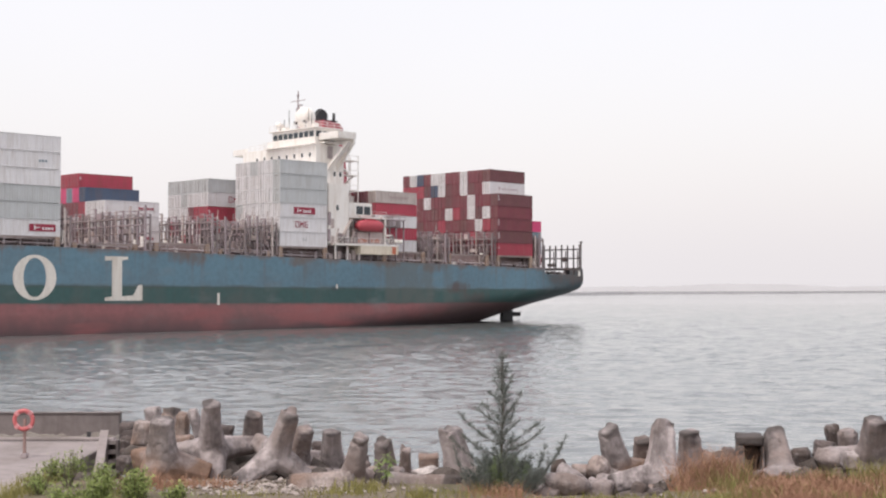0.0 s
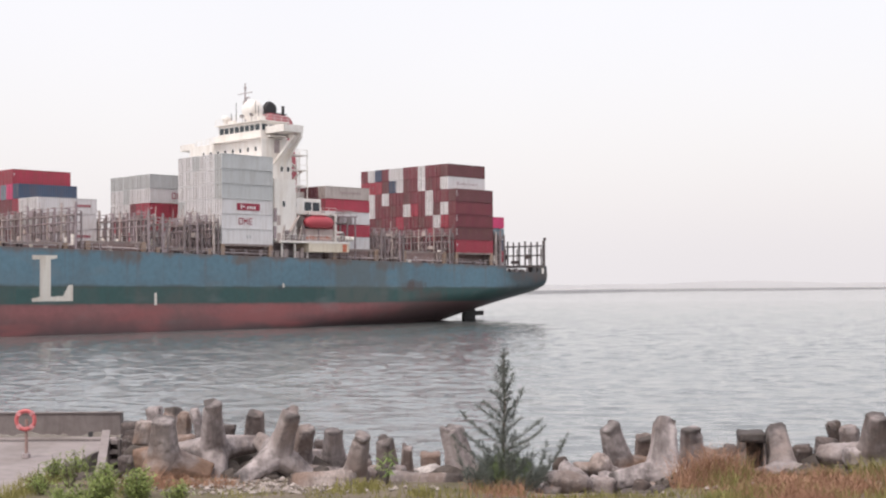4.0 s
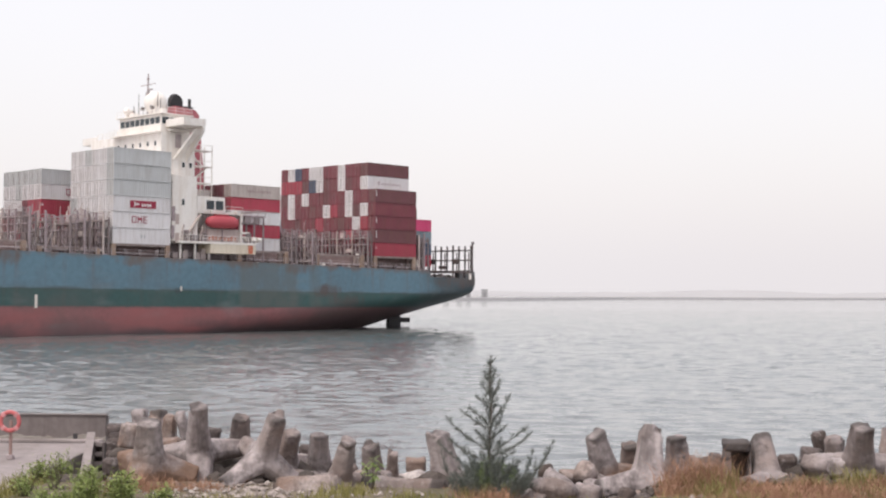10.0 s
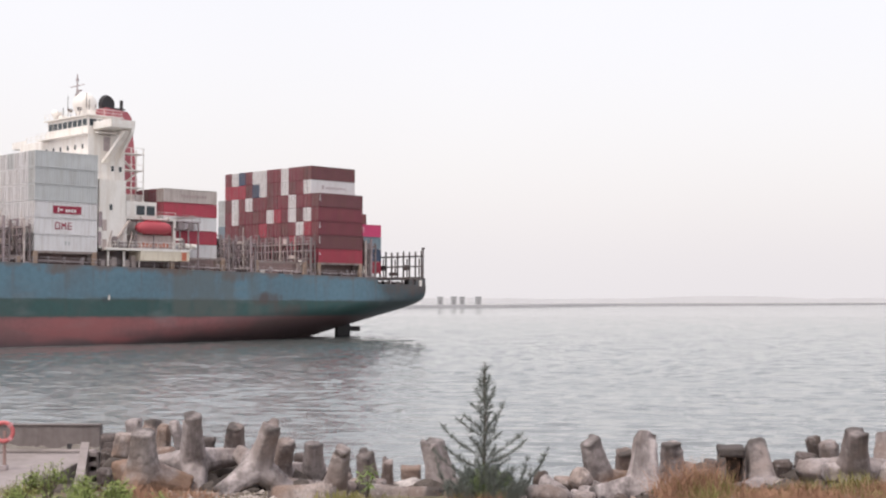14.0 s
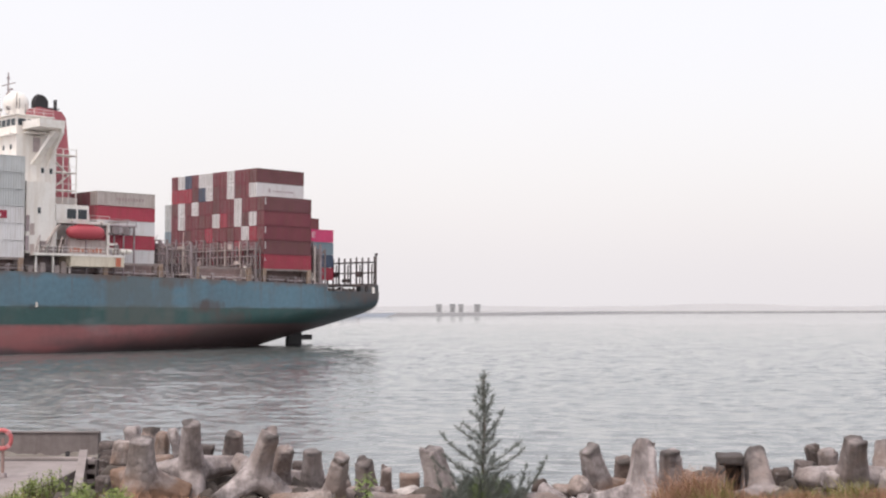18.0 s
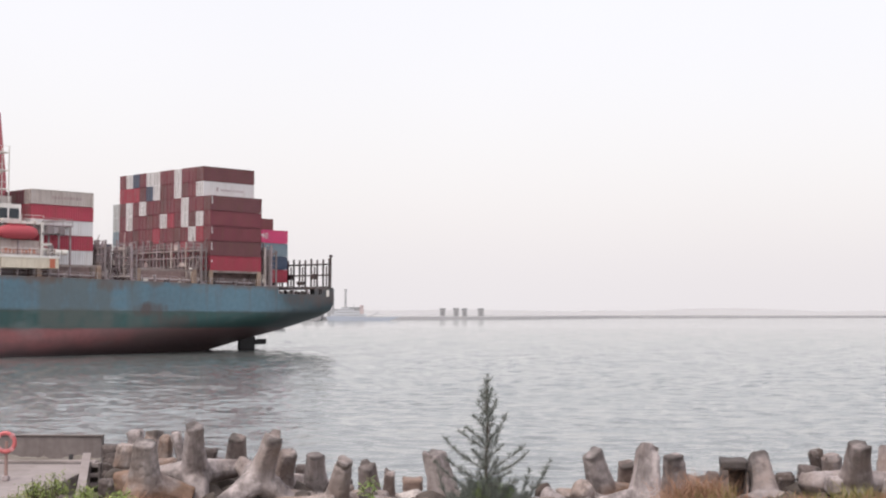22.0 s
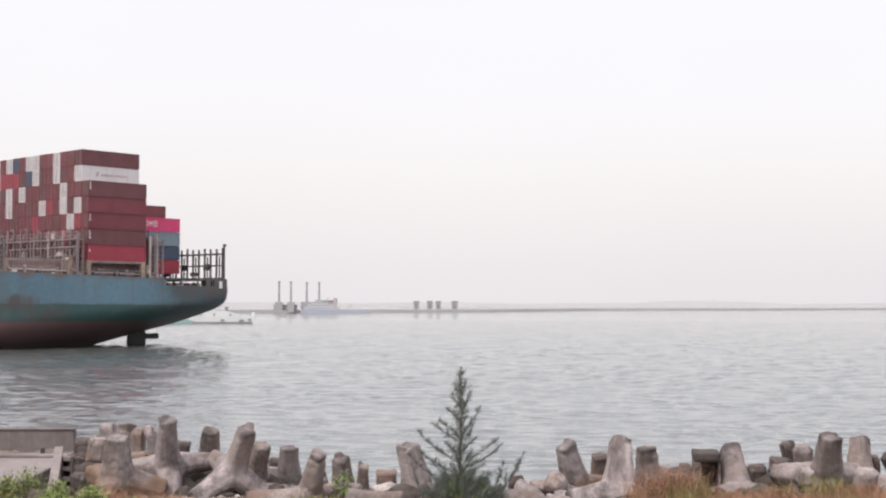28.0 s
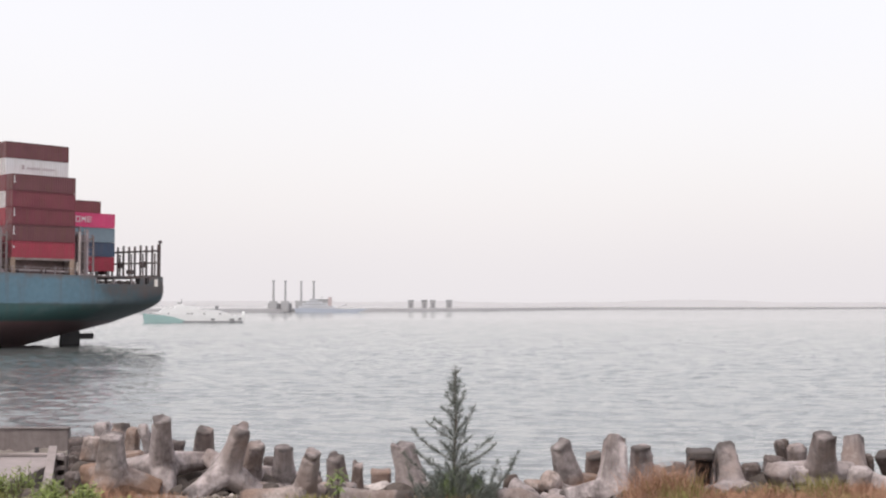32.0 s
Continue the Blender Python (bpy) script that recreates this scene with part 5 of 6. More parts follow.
three_block_print(white_block[(1, 0)], -2.2, 0.9, 1.25, LOGO_RED)
red_panel_print(white_block[(2, 0)], -2.6, 2.9, 0.75, 2.1)
side_print(white_block[(0, 0)], 0, 0, 0, 0, None, [(-0.3, 0.1, 1.1, 1.7), (0.4, 0.7, 1.1, 1.7)], CONTAINER["grey"])
grey_block = bay(-66.0, 16.48, TALL, ["GWMRWG", "RMWWMR", "RRMWWW", "WWWGWW", "GGGGGG"], 8)
three_block_print(grey_block[(3, 8)], -0.9, 0.9, 1.25, LOGO_RED)
far_whites = bay(-91.1, 16.45, TALL, [".......WWWMRMM", ".......WWWMWMM", ".......WWWRMMM", "..........BPSP", "...........RRR"])
for key in ((0, 7), (2, 7)):
    side_print(far_whites[key], 0, 0, 0, 0, None, [(1.4 + 0.5 * i, 1.75 + 0.5 * i, 1.2, 1.7) for i in range(7)], LOGO_RED)
fore_block = bay(-121.7, 16.98, TALL, ["WWWG", "GWGW", "GGWW", "WWGW", "WGWW", "WWGG"])
red_panel_print(fore_block[(0, 0)], 0.3, 5.2, 0.8, 2.05)
side_print(fore_block[(4, 0)], 0, 0, 0, 0, None, [(2.0, 2.3, 1.1, 1.5), (2.5, 2.9, 1.1, 1.5), (3.1, 3.5, 1.1, 1.5)], CONTAINER["steel"])


# ---- shore: quay, breakwater, plants ----
def build_quay():
    slab = B()
    box(slab, -60, -13.02, 20, 54.4, -2.5, 1.89, 0.03)
    lone("quay", slab, QUAY, "worn grey concrete quay apron", "quay", kind="structure")
    wall = tagged(new("parapet_wall"), "stained grey concrete parapet wall along the quay edge", "wall", kind="structure")
    wall.location = (0, 0, 1.89)
    part("wall", box(B(), -60, -13.15, 54.0, 54.42, 0.0, 1.02, 0.03), PARAPET, wall)
    # lime crust with a ragged upper edge along the foot of the wall
    verts, faces = [], []
    for i in range(400):
        x = -60 + (60 - 13.16) * i / 399
        top = 0.17 + 0.16 * max(-0.6, noise.noise(Vector((x * 1.1, 0, 0))) + 0.5 * noise.noise(Vector((x * 4.3, 2, 0))))
        verts += [(x, 53.97, 0.0), (x, 53.97, top), (x, 54.01, top + 0.02)]
    faces = [f for i in range(399) for f in ((3 * i, 3 * i + 3, 3 * i + 4, 3 * i + 1), (3 * i + 1, 3 * i + 4, 3 * i + 5, 3 * i + 2))]
    part("lime_crust", soup("lime_crust", verts, faces, STONE), STONE, wall, "pale ragged lime crust")
    part("footing", box(B(), -60, -13.25, 53.3, 53.97, 0.0, 0.09, 0.02), QUAY, wall)
    # thin black strip drawn in place of the shadow at the footing's step
    part("joint", box(B(), -60, -13.3, 53.24, 53.3, 0.0, 0.012), SOOT_AND_SHADE, wall, "dark strip standing for the shadow along the footing")
    part("coping", box(B(), -60, -13.12, 53.95, 54.46, 1.02, 1.07, 0.02), PARAPET, wall)
    # black box on the wall face, painting the shade inside the drain
    part("drain_hole", box(B(), -14.47, -14.3, 53.945, 54.03, 0.0, 0.3), SOOT_AND_SHADE, wall, "drain hole, a black box for the shade inside")
    post = tagged(new("concrete_post"), "pale leaning concrete slab at the end of the quay", "post")
    post.location = (-12.74, 50.0, 0.9)
    part("slab", beam(B(), (-0.12, 0.5, 1.66), (0.98, -5.2, -0.1), 0.3, 0.14), QUAY, post)
    part("base_block", box(B(), -0.5, 0.4, -0.5, 0.5, -1.2, 0.5, 0.06), PARAPET, post)
    ladder = tagged(new("quay_ladder"), "short concrete ladder with square openings at the quay end", "ladder")
    ladder.location = (-12.42, 49.9, 0.6)
    for x in (-0.22, 0.16):
        part("stile", box(B(), x, x + 0.09, -0.12, 0.2, -1.0, 1.72, 0.02), PARAPET, ladder)
    for k in range(6):
        part("rung", box(B(), -0.13, 0.16, -0.1, 0.2, -0.25 + 0.36 * k, -0.09 + 0.36 * k, 0.02), QUAY, ladder)
    part("back_wall", box(B(), -0.22, 0.25, 0.2, 0.3, -1.0, 1.6), ROCK, ladder)
    buoy = tagged(new("lifebuoy_stand"), "orange lifebuoy ring hung on a short post on the quay", "lifebuoy")
    buoy.location = (-15.11, 48.0, 1.95)
    part("post", box(B(), -0.05, 0.05, -0.05, 0.05, 0.0, 1.35, 0.01), surface("faded_post_red", (0.30, 0.20, 0.18), 0.7), buoy)
    part("foot", box(B(), -0.12, 0.12, -0.12, 0.12, -0.06, 0.12, 0.02), STEEL, buoy)
    bm = B()
    ring = []
    for i in range(32):
        a = 2 * math.pi * i / 32
        row = []
        for j in range(10):
            b = 2 * math.pi * j / 10
            r = 0.33 + 0.075 * math.cos(b)
            row.append(bm.verts.new((r * math.cos(a), -0.12 + 0.06 * math.sin(b), 1.32 + r * math.sin(a))))
        ring.append(row)
    for i in range(32):
        for j in range(10):
            k, m = (i + 1) % 32, (j + 1) % 10
            bm.faces.new((ring[i][j], ring[k][j], ring[k][m], ring[i][m]))
    bmesh.ops.recalc_face_normals(bm, faces=bm.faces)
    hoop = part("ring", bm, BUOY, buoy, "orange lifebuoy ring", smooth=True)
    for a in (45, 135, 225, 315):
        c, s = math.cos(radians(a)), math.sin(radians(a))
        part("band", beam(B(), (0.25 * c, -0.12, 1.32 + 0.25 * s), (0.412 * c, -0.12, 1.32 + 0.412 * s), 0.13, 0.13), surface("faded_band", (0.55, 0.24, 0.25), 0.5), hoop)


LEG_COUNT = 16
TETRAPOD_MESHES = {}


def tetrapod_mesh(seed, material, girth):
    """Four blunt tapered legs flowing into one body, one of them along +z, a metre from the middle to each end, worn and chipped."""
    if (seed, material.name, girth) in TETRAPOD_MESHES:
        return TETRAPOD_MESHES[(seed, material.name, girth)]
    rnd = random.Random(seed)
    bm = B()
    dirs = [Vector((0, 0, 1))] + [Vector((0.943 * math.cos(a), 0.943 * math.sin(a), -0.333)) for a in (0, 2.0944, 4.1888)]
    off = Vector((rnd.uniform(0, 50), rnd.uniform(0, 50), rnd.uniform(0, 50)))
    for d in dirs:
        u = d.orthogonal().normalized()
        v = d.cross(u)
        roll = rnd.uniform(0, 6.28)
        tip = Vector((rnd.uniform(-0.05, 0.05), rnd.uniform(-0.05, 0.05), 0))
        rings = []
        for t, r in ((-0.05, 0.29), (0.1, 0.31), (0.25, 0.285), (0.4, 0.255), (0.55, 0.232), (0.7, 0.215), (0.85, 0.203), (0.985, 0.195), (1.0, 0.182)):
            ring = []
            for i in range(LEG_COUNT):
                a = 2 * math.pi * i / LEG_COUNT
                flat = 1.0 + 0.13 * math.cos(4 * a + roll) * min(1.0, max(0.0, t) * 1.4)
                slope = (tip.x * math.cos(a) + tip.y * math.sin(a)) * max(0.0, t)
                p = d * (t + slope) + r * girth * flat * (math.cos(a) * u + math.sin(a) * v)
                ring.append(bm.verts.new(p))
            rings.append(ring)
        for a, b in zip(rings, rings[1:]):
            for i in range(LEG_COUNT):
                j = (i + 1) % LEG_COUNT
                bm.faces.new((a[i], a[j], b[j], b[i]))
        bm.faces.new(rings[-1])
        bm.faces.new(rings[0][::-1])
    bmesh.ops.recalc_face_normals(bm, faces=bm.faces)
    rough = new("tetrapod", finish("tetrapod", bm, material))
    blend = rough.modifiers.new("blend", "REMESH")
    blend.mode, blend.voxel_size = "VOXEL", 0.026
    cast = bpy.data.meshes.new_from_object(rough.evaluated_get(bpy.context.evaluated_depsgraph_get()))
    bpy.data.objects.remove(rough)
    bm = B()
    bm.from_mesh(cast)
    bmesh.ops.smooth_vert(bm, verts=list(bm.verts), factor=0.5, use_axis_x=True, use_axis_y=True, use_axis_z=True)
    bm.normal_update()
    for vert in bm.verts:
        p = vert.co * 2.2 + off
        chip = max(0.0, noise.noise(vert.co * 4.0 + off) - 0.3) * 0.16 if vert.co.length > 0.86 else 0.0
        pit = max(0.0, noise.noise(vert.co * 9.0 - off) - 0.4) * 0.04
        vert.co += vert.normal * (0.018 * noise.noise(p) + 0.010 * noise.noise(p * 2.6) + 0.005 * noise.noise(p * 7.5) - chip - pit)
    me = finish("tetrapod", bm, material, smooth=True)
    TETRAPOD_MESHES[(seed, material.name, girth)] = me
    return me


TETRAPOD_LOOKS = (("weathered pinkish-grey concrete tetrapod in the breakwater", CONCRETE),
                  ("concrete tetrapod low in the breakwater, coloured dark as in shade", SHADED_CONCRETE),
                  ("brown earth-stained concrete tetrapod at the foot of the bank", STAINED),
                  ("grey concrete tetrapod with brown soil dried on its lower legs", SOILED))
BLOCK_LOOKS = ("pale weathered concrete block wedged in the breakwater", "concrete block wedged in the breakwater, coloured dark as in shade",
               "brown stained concrete block at the foot of the bank")


def tetrapod(x, y, z, rx, ry, rz, size, tone, girth=1.0):
    """One tetrapod: middle of its body, turns, leg length, tone, stoutness of the legs."""
    words, paint = TETRAPOD_LOOKS[tone]
    ob = lone("tetrapod", tetrapod_mesh(int(abs(x) * 10) % 7, paint, girth), paint, words, "tetrapod", "tetrapods of the breakwater")
    ob.matrix_basis = pose(x, y, z, rx, ry, rz) @ Matrix.Diagonal((size, size, size, 1))


def cast_block(x, y, z, w, h, tone, lean, tilt):
    """A worn cast block: middle of its face, width, height, tone, forward lean and sideways tilt."""
    bm = B()
    box(bm, -w / 2, w / 2, 0.0, max(0.45, 0.8 * min(w, h)), -h / 2 - 0.25, h / 2, min(w, h) * 0.13)
    bmesh.ops.subdivide_edges(bm, edges=[e for e in bm.edges if e.calc_length() > 0.12], cuts=4, use_grid_fill=True)
    off = Vector((x * 3.1, y * 1.7, 0))
    for v in bm.verts:
        v.co += 0.06 * noise.noise_vector(v.co * 1.9 + off) + 0.022 * noise.noise_vector(v.co * 6.0 + off)
    ob = lone("concrete_block", bm, TETRAPOD_LOOKS[tone][1], BLOCK_LOOKS[tone], "concrete block", "blocks of the breakwater", smooth=True)
    ob.matrix_basis = pose(x, y, z, lean, tilt, int(abs(x) * 37) % 31 - 15)


def build_tetrapods():
    tetrapod(-9.25, 43.80, 2.26, 204, -179, 192, 1.63, 3, 1.15)
    tetrapod(-7.89, 45.40, 2.50, -156, -162, -138, 1.95, 0, 0.8)
    tetrapod(-5.56, 44.20, 2.45, 151, 172, 54, 1.75, 0, 0.86)
    tetrapod(-5.12, 46.60, 1.91, -180, 147, 117, 1.5, 0)
    tetrapod(-3.95, 47.30, 1.59, -159, -164, -140, 1.6, 0)
    tetrapod(-2.95, 43.00, 1.84, -22, -12, 182, 1.6, 0, 0.86)
    tetrapod(-2.03, 47.50, 1.24, -178, 158, 85, 1.5, 0)
    tetrapod(-1.35, 46.40, 1.22, -173, 158, 114, 1.4, 0, 0.7)
    tetrapod(0.64, 45.20, 1.54, -165, -170, 166, 1.85, 0)
    tetrapod(-7.07, 49.00, 2.03, 180, 153, 106, 1.6, 0)
    tetrapod(6.02, 45.60, 1.72, -26, -5, 134, 1.75, 3)
    tetrapod(7.14, 47.00, 1.32, 19, -17, 25, 1.6, 0)
    tetrapod(7.23, 44.30, 1.65, 18, -14, -162, 1.95, 0)
    tetrapod(8.67, 46.60, 1.44, -16, 12, -156, 1.75, 0)
    tetrapod(11.55, 45.40, 1.47, -30, -16, -24, 1.85, 0)
    tetrapod(14.49, 45.00, 2.12, 30, -17, 18, 1.9, 0)
    tetrapod(15.94, 45.80, 1.87, -30, -13, -40, 1.75, 0)
    tetrapod(17.97, 46.50, 1.45, 34, -18, -34, 1.75, 1)
    tetrapod(18.35, 45.50, 1.97, -11, -16, 86, 1.75, 0)
    tetrapod(14.97, 49.50, 1.04, 173, 176, 150, 1.6, 0)
    tetrapod(-10.27, 49.50, 1.94, 3, 6, 76, 1.6, 2)
    # low ones on the seaward slope, shade put into their dark colour
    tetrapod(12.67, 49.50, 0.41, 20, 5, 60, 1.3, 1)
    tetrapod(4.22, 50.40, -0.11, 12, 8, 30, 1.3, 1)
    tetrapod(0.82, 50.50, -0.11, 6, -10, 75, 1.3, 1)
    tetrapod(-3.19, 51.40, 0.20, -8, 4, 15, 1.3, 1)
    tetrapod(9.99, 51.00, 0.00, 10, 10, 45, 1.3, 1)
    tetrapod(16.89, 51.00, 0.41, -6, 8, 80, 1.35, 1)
    # cast blocks wedged between them
    cast_block(-11.11, 50.50, 3.19, 0.58, 0.52, 0, 6, 0)
    cast_block(-9.47, 48.00, 3.04, 0.49, 0.86, 2, 8, 6)
    cast_block(-8.79, 47.20, 3.12, 0.36, 1.09, 0, 10, -14)
    cast_block(-10.82, 48.00, 2.78, 0.70, 0.70, 2, 10, 12)
    cast_block(-12.15, 51.00, 2.70, 0.57, 0.28, 1, 4, 3)
    cast_block(-11.85, 50.00, 2.50, 0.60, 0.32, 1, -4, -3)
    cast_block(-11.55, 49.00, 2.24, 0.75, 0.42, 1, 6, 4)
    cast_block(-11.35, 48.00, 2.01, 0.70, 0.33, 1, 8, -4)
    cast_block(-11.18, 47.00, 1.82, 0.80, 0.36, 1, 10, 5)
    cast_block(-9.00, 46.00, 2.58, 0.75, 0.51, 2, 12, -4)
    cast_block(-8.08, 49.50, 2.74, 0.51, 0.25, 1, 4, 8)
    cast_block(-4.54, 47.80, 2.23, 0.39, 0.45, 1, 6, 0)
    cast_block(-0.51, 47.50, 1.90, 0.73, 0.26, 2, 8, -2)
    cast_block(-0.90, 42.50, 1.86, 2.85, 0.52, 0, -22, 1)
    cast_block(-3.89, 42.10, 1.86, 2.15, 0.72, 2, -22, -2)
    cast_block(4.81, 41.60, 1.74, 1.02, 0.42, 0, -15, 3)
    cast_block(5.09, 43.00, 1.55, 0.77, 0.33, 0, 16, 4)
    cast_block(3.34, 42.00, 1.55, 0.72, 0.18, 0, 10, 2)
    cast_block(9.16, 46.00, 1.95, 0.39, 0.75, 2, 8, 3)
    cast_block(9.81, 46.50, 1.80, 0.64, 0.36, 0, 12, 0)
    cast_block(10.38, 48.00, 1.97, 0.41, 0.49, 1, 6, 0)
    cast_block(12.79, 47.50, 1.93, 0.73, 0.57, 1, 10, 2)
    cast_block(14.61, 49.50, 2.51, 0.51, 0.72, 1, 6, -16)
    cast_block(14.04, 48.50, 2.17, 0.79, 0.41, 1, 8, 6)
    cast_block(14.90, 48.60, 2.36, 0.62, 0.83, 0, 10, -6)
    cast_block(13.92, 46.00, 2.10, 0.63, 0.35, 0, 14, 0)
    cast_block(15.59, 44.00, 2.21, 0.79, 0.56, 0, 16, 4)
    cast_block(16.94, 47.00, 2.18, 0.32, 0.80, 1, 4, 0)
    cast_block(13.73, 44.60, 2.28, 0.57, 0.27, 0, 14, 0)
    cast_block(6.23, 44.90, 1.55, 1.38, 0.38, 0, 20, 14)
    cast_block(7.12, 42.60, 1.40, 1.09, 0.36, 2, 14, 0)
    cast_block(-4.37, 45.00, 1.68, 1.15, 0.27, 0, 16, 3)
    cast_block(-1.68, 44.60, 1.72, 0.69, 0.38, 0, 12, -6)


def build_portals():
    """A hollow cast unit, open to the front: a pale lintel and its legs before a deep dark recess."""
    w, h = 0.90, 1.22
    unit = tagged(new("hollow_block"), "pale hollow concrete unit with a dark open recess", "concrete block")
    unit.matrix_basis = pose(10.54, 45.5, 1.42, 4, 0, -6)
    # the back wall's dark rock colour deepens the shade of the recess
    for name, dims, paint in (("lintel", (-w / 2, w / 2, 0.0, 0.85, h - 0.02, h + 0.30), CONCRETE), ("leg", (-w / 2, -w / 2 + 0.22, 0.0, 0.85, -0.2, h), CONCRETE),
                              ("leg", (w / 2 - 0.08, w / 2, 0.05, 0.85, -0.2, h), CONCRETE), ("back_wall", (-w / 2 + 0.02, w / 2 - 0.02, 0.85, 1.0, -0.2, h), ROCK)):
        bm = box(B(), *dims, 0.03)
        bmesh.ops.subdivide_edges(bm, edges=[e for e in bm.edges if e.calc_length() > 0.12], cuts=4, use_grid_fill=True)
        for v in bm.verts:
            v.co += 0.05 * noise.noise_vector(v.co * 2.3 + Vector((3, 0, 0)))
        part(name, bm, paint, unit, smooth=True)


def rock_mesh(name, size, seed, material, flat=0.8):
    """A broken stone: flat faces cut at random, worn edges, rough skin."""
    rnd = random.Random(seed)
    bm = B()
    bmesh.ops.create_icosphere(bm, subdivisions=3, radius=1)
    off = Vector((rnd.uniform(0, 90), rnd.uniform(0, 90), rnd.uniform(0, 90)))
    cuts = [(Vector((rnd.gauss(0, 1), rnd.gauss(0, 1), rnd.gauss(0, 1))).normalized(), rnd.uniform(0.62, 0.95)) for _ in range(11)]
    for v in bm.verts:
        p = v.co.normalized()
        r = min([1.15] + [h / p.dot(n) for n, h in cuts if p.dot(n) > 0.05])
        k = r * (1 + 0.10 * noise.noise(p * 1.6 + off) + 0.05 * noise.noise(p * 5.0 + off))
        v.co = Vector((p.x * size[0], p.y * size[1], p.z * size[2] * flat)) * k
    return finish(name, bm, material, smooth=True)


def boulder(x, y, z, w, h, paint, turn=0.0):
    ob = lone("boulder", rock_mesh("boulder", (w * 1.12, 0.8 * w, h * 1.5), int(abs(x) * 100 + y), paint), paint, "boulder among the tetrapods, coloured dark as in shade" if paint is SHADED_CONCRETE else "weathered rough boulder among the tetrapods", "boulder", "boulders of the breakwater")
    ob.location, ob.rotation_euler = (x, y, z), (0.1, 0.15, turn)


def build_rocks():
    boulder(4.10, 43.60, 1.82, 0.43, 0.37, CONCRETE)
    boulder(3.95, 45.20, 1.90, 0.35, 0.27, SHADED_CONCRETE, 0.6)
    boulder(4.85, 45.00, 1.78, 0.52, 0.25, STAINED, 0.3)
    boulder(-0.49, 45.20, 1.70, 0.46, 0.30, PALE_ROCK)
    boulder(4.62, 43.00, 1.54, 0.37, 0.17, CONCRETE)
    boulder(3.86, 41.45, 1.86, 0.62, 0.36, CONCRETE, 0.3)
    boulder(3.25, 41.5, 1.66, 0.50, 0.24, CONCRETE, 2.2)
    boulder(5.15, 44.6, 1.98, 0.50, 0.32, STAINED, 1.0)
    boulder(3.1, 42.6, 1.60, 0.38, 0.22, CONCRETE, 1.4)
    boulder(4.3, 42.3, 1.75, 0.36, 0.20, STAINED, 0.5)
    boulder(5.9, 42.5, 1.32, 0.42, 0.22, SHADED_CONCRETE, 1.1)
    boulder(6.9, 41.7, 1.50, 0.44, 0.26, SHADED_CONCRETE, 0.2)
    boulder(8.1, 42.6, 1.66, 0.40, 0.30, STAINED, 0.9)
    boulder(6.3, 42.6, 1.50, 0.50, 0.28, SHADED_CONCRETE, 0.7)
    boulder(3.7, 42.5, 1.50, 0.46, 0.24, CONCRETE, 0.9)
    boulder(7.5, 42.8, 1.52, 0.55, 0.34, CONCRETE, 0.1)
    boulder(9.58, 44.50, 1.77, 0.42, 0.17, STAINED, 0.4)
    boulder(12.35, 44.60, 1.70, 0.57, 0.26, STAINED)
    boulder(14.18, 45.60, 1.86, 0.30, 0.29, STAINED, 0.8)
    boulder(3.45, 43.4, 1.72, 0.34, 0.26, SHADED_CONCRETE, 0.2)
    boulder(5.35, 43.9, 1.62, 0.46, 0.24, CONCRETE, 0.5)
    boulder(-2.35, 45.3, 1.62, 0.34, 0.24, STAINED, 0.5)
    boulder(-3.9, 42.7, 1.62, 0.55, 0.20, STAINED, 0.2)
    # boulders down in the gaps, their colour darkened for the shade there
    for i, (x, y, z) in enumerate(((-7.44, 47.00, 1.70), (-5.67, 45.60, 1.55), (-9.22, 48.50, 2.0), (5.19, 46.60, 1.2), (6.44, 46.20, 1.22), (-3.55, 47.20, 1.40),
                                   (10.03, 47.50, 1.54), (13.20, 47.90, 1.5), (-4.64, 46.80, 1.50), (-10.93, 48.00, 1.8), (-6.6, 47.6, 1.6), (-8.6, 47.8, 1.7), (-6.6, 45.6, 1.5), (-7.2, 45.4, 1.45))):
        ob = lone("boulder", rock_mesh("boulder", (0.75, 0.6, 0.75), 300 + i, ROCK), ROCK, "boulder down between the tetrapods, coloured dark for the gap's shade", "boulder", "dark boulders of the breakwater")
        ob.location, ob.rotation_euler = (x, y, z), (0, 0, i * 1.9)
    # middling stones wedged among the blocks
    rnd = random.Random(44)
    for i in range(34):
        x, y = rnd.uniform(-10.8, 19.0), rnd.uniform(44.2, 48.5)
        if 0.8 < x < 3.0:
            continue
        size = rnd.uniform(0.15, 0.34)
        paint, words = rnd.choice(((STAINED, "brown earth-stained stone between the blocks"), (CONCRETE, "grey rough stone between the blocks"), (ROCK, "stone between the blocks, coloured dark as in shade")))
        ob = lone("stone", rock_mesh("stone", (size * rnd.uniform(0.9, 1.5), size, size), 500 + i, paint, 0.8), paint, words, "stone", "stones between the blocks")
        ob.location, ob.rotation_euler = (x, y, shore_height(x, y) + size * 0.45), (rnd.uniform(-0.4, 0.4), rnd.uniform(-0.4, 0.4), rnd.uniform(0, 6.28))
    # broken rock filling the gaps between the blocks, gap shade in its dark colour
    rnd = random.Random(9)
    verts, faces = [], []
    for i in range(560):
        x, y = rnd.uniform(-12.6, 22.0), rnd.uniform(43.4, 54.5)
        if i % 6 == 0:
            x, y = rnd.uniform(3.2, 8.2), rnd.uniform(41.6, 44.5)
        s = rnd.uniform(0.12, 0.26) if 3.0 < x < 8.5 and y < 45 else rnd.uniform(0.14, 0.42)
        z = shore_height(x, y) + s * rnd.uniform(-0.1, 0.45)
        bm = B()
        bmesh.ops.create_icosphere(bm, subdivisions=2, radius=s)
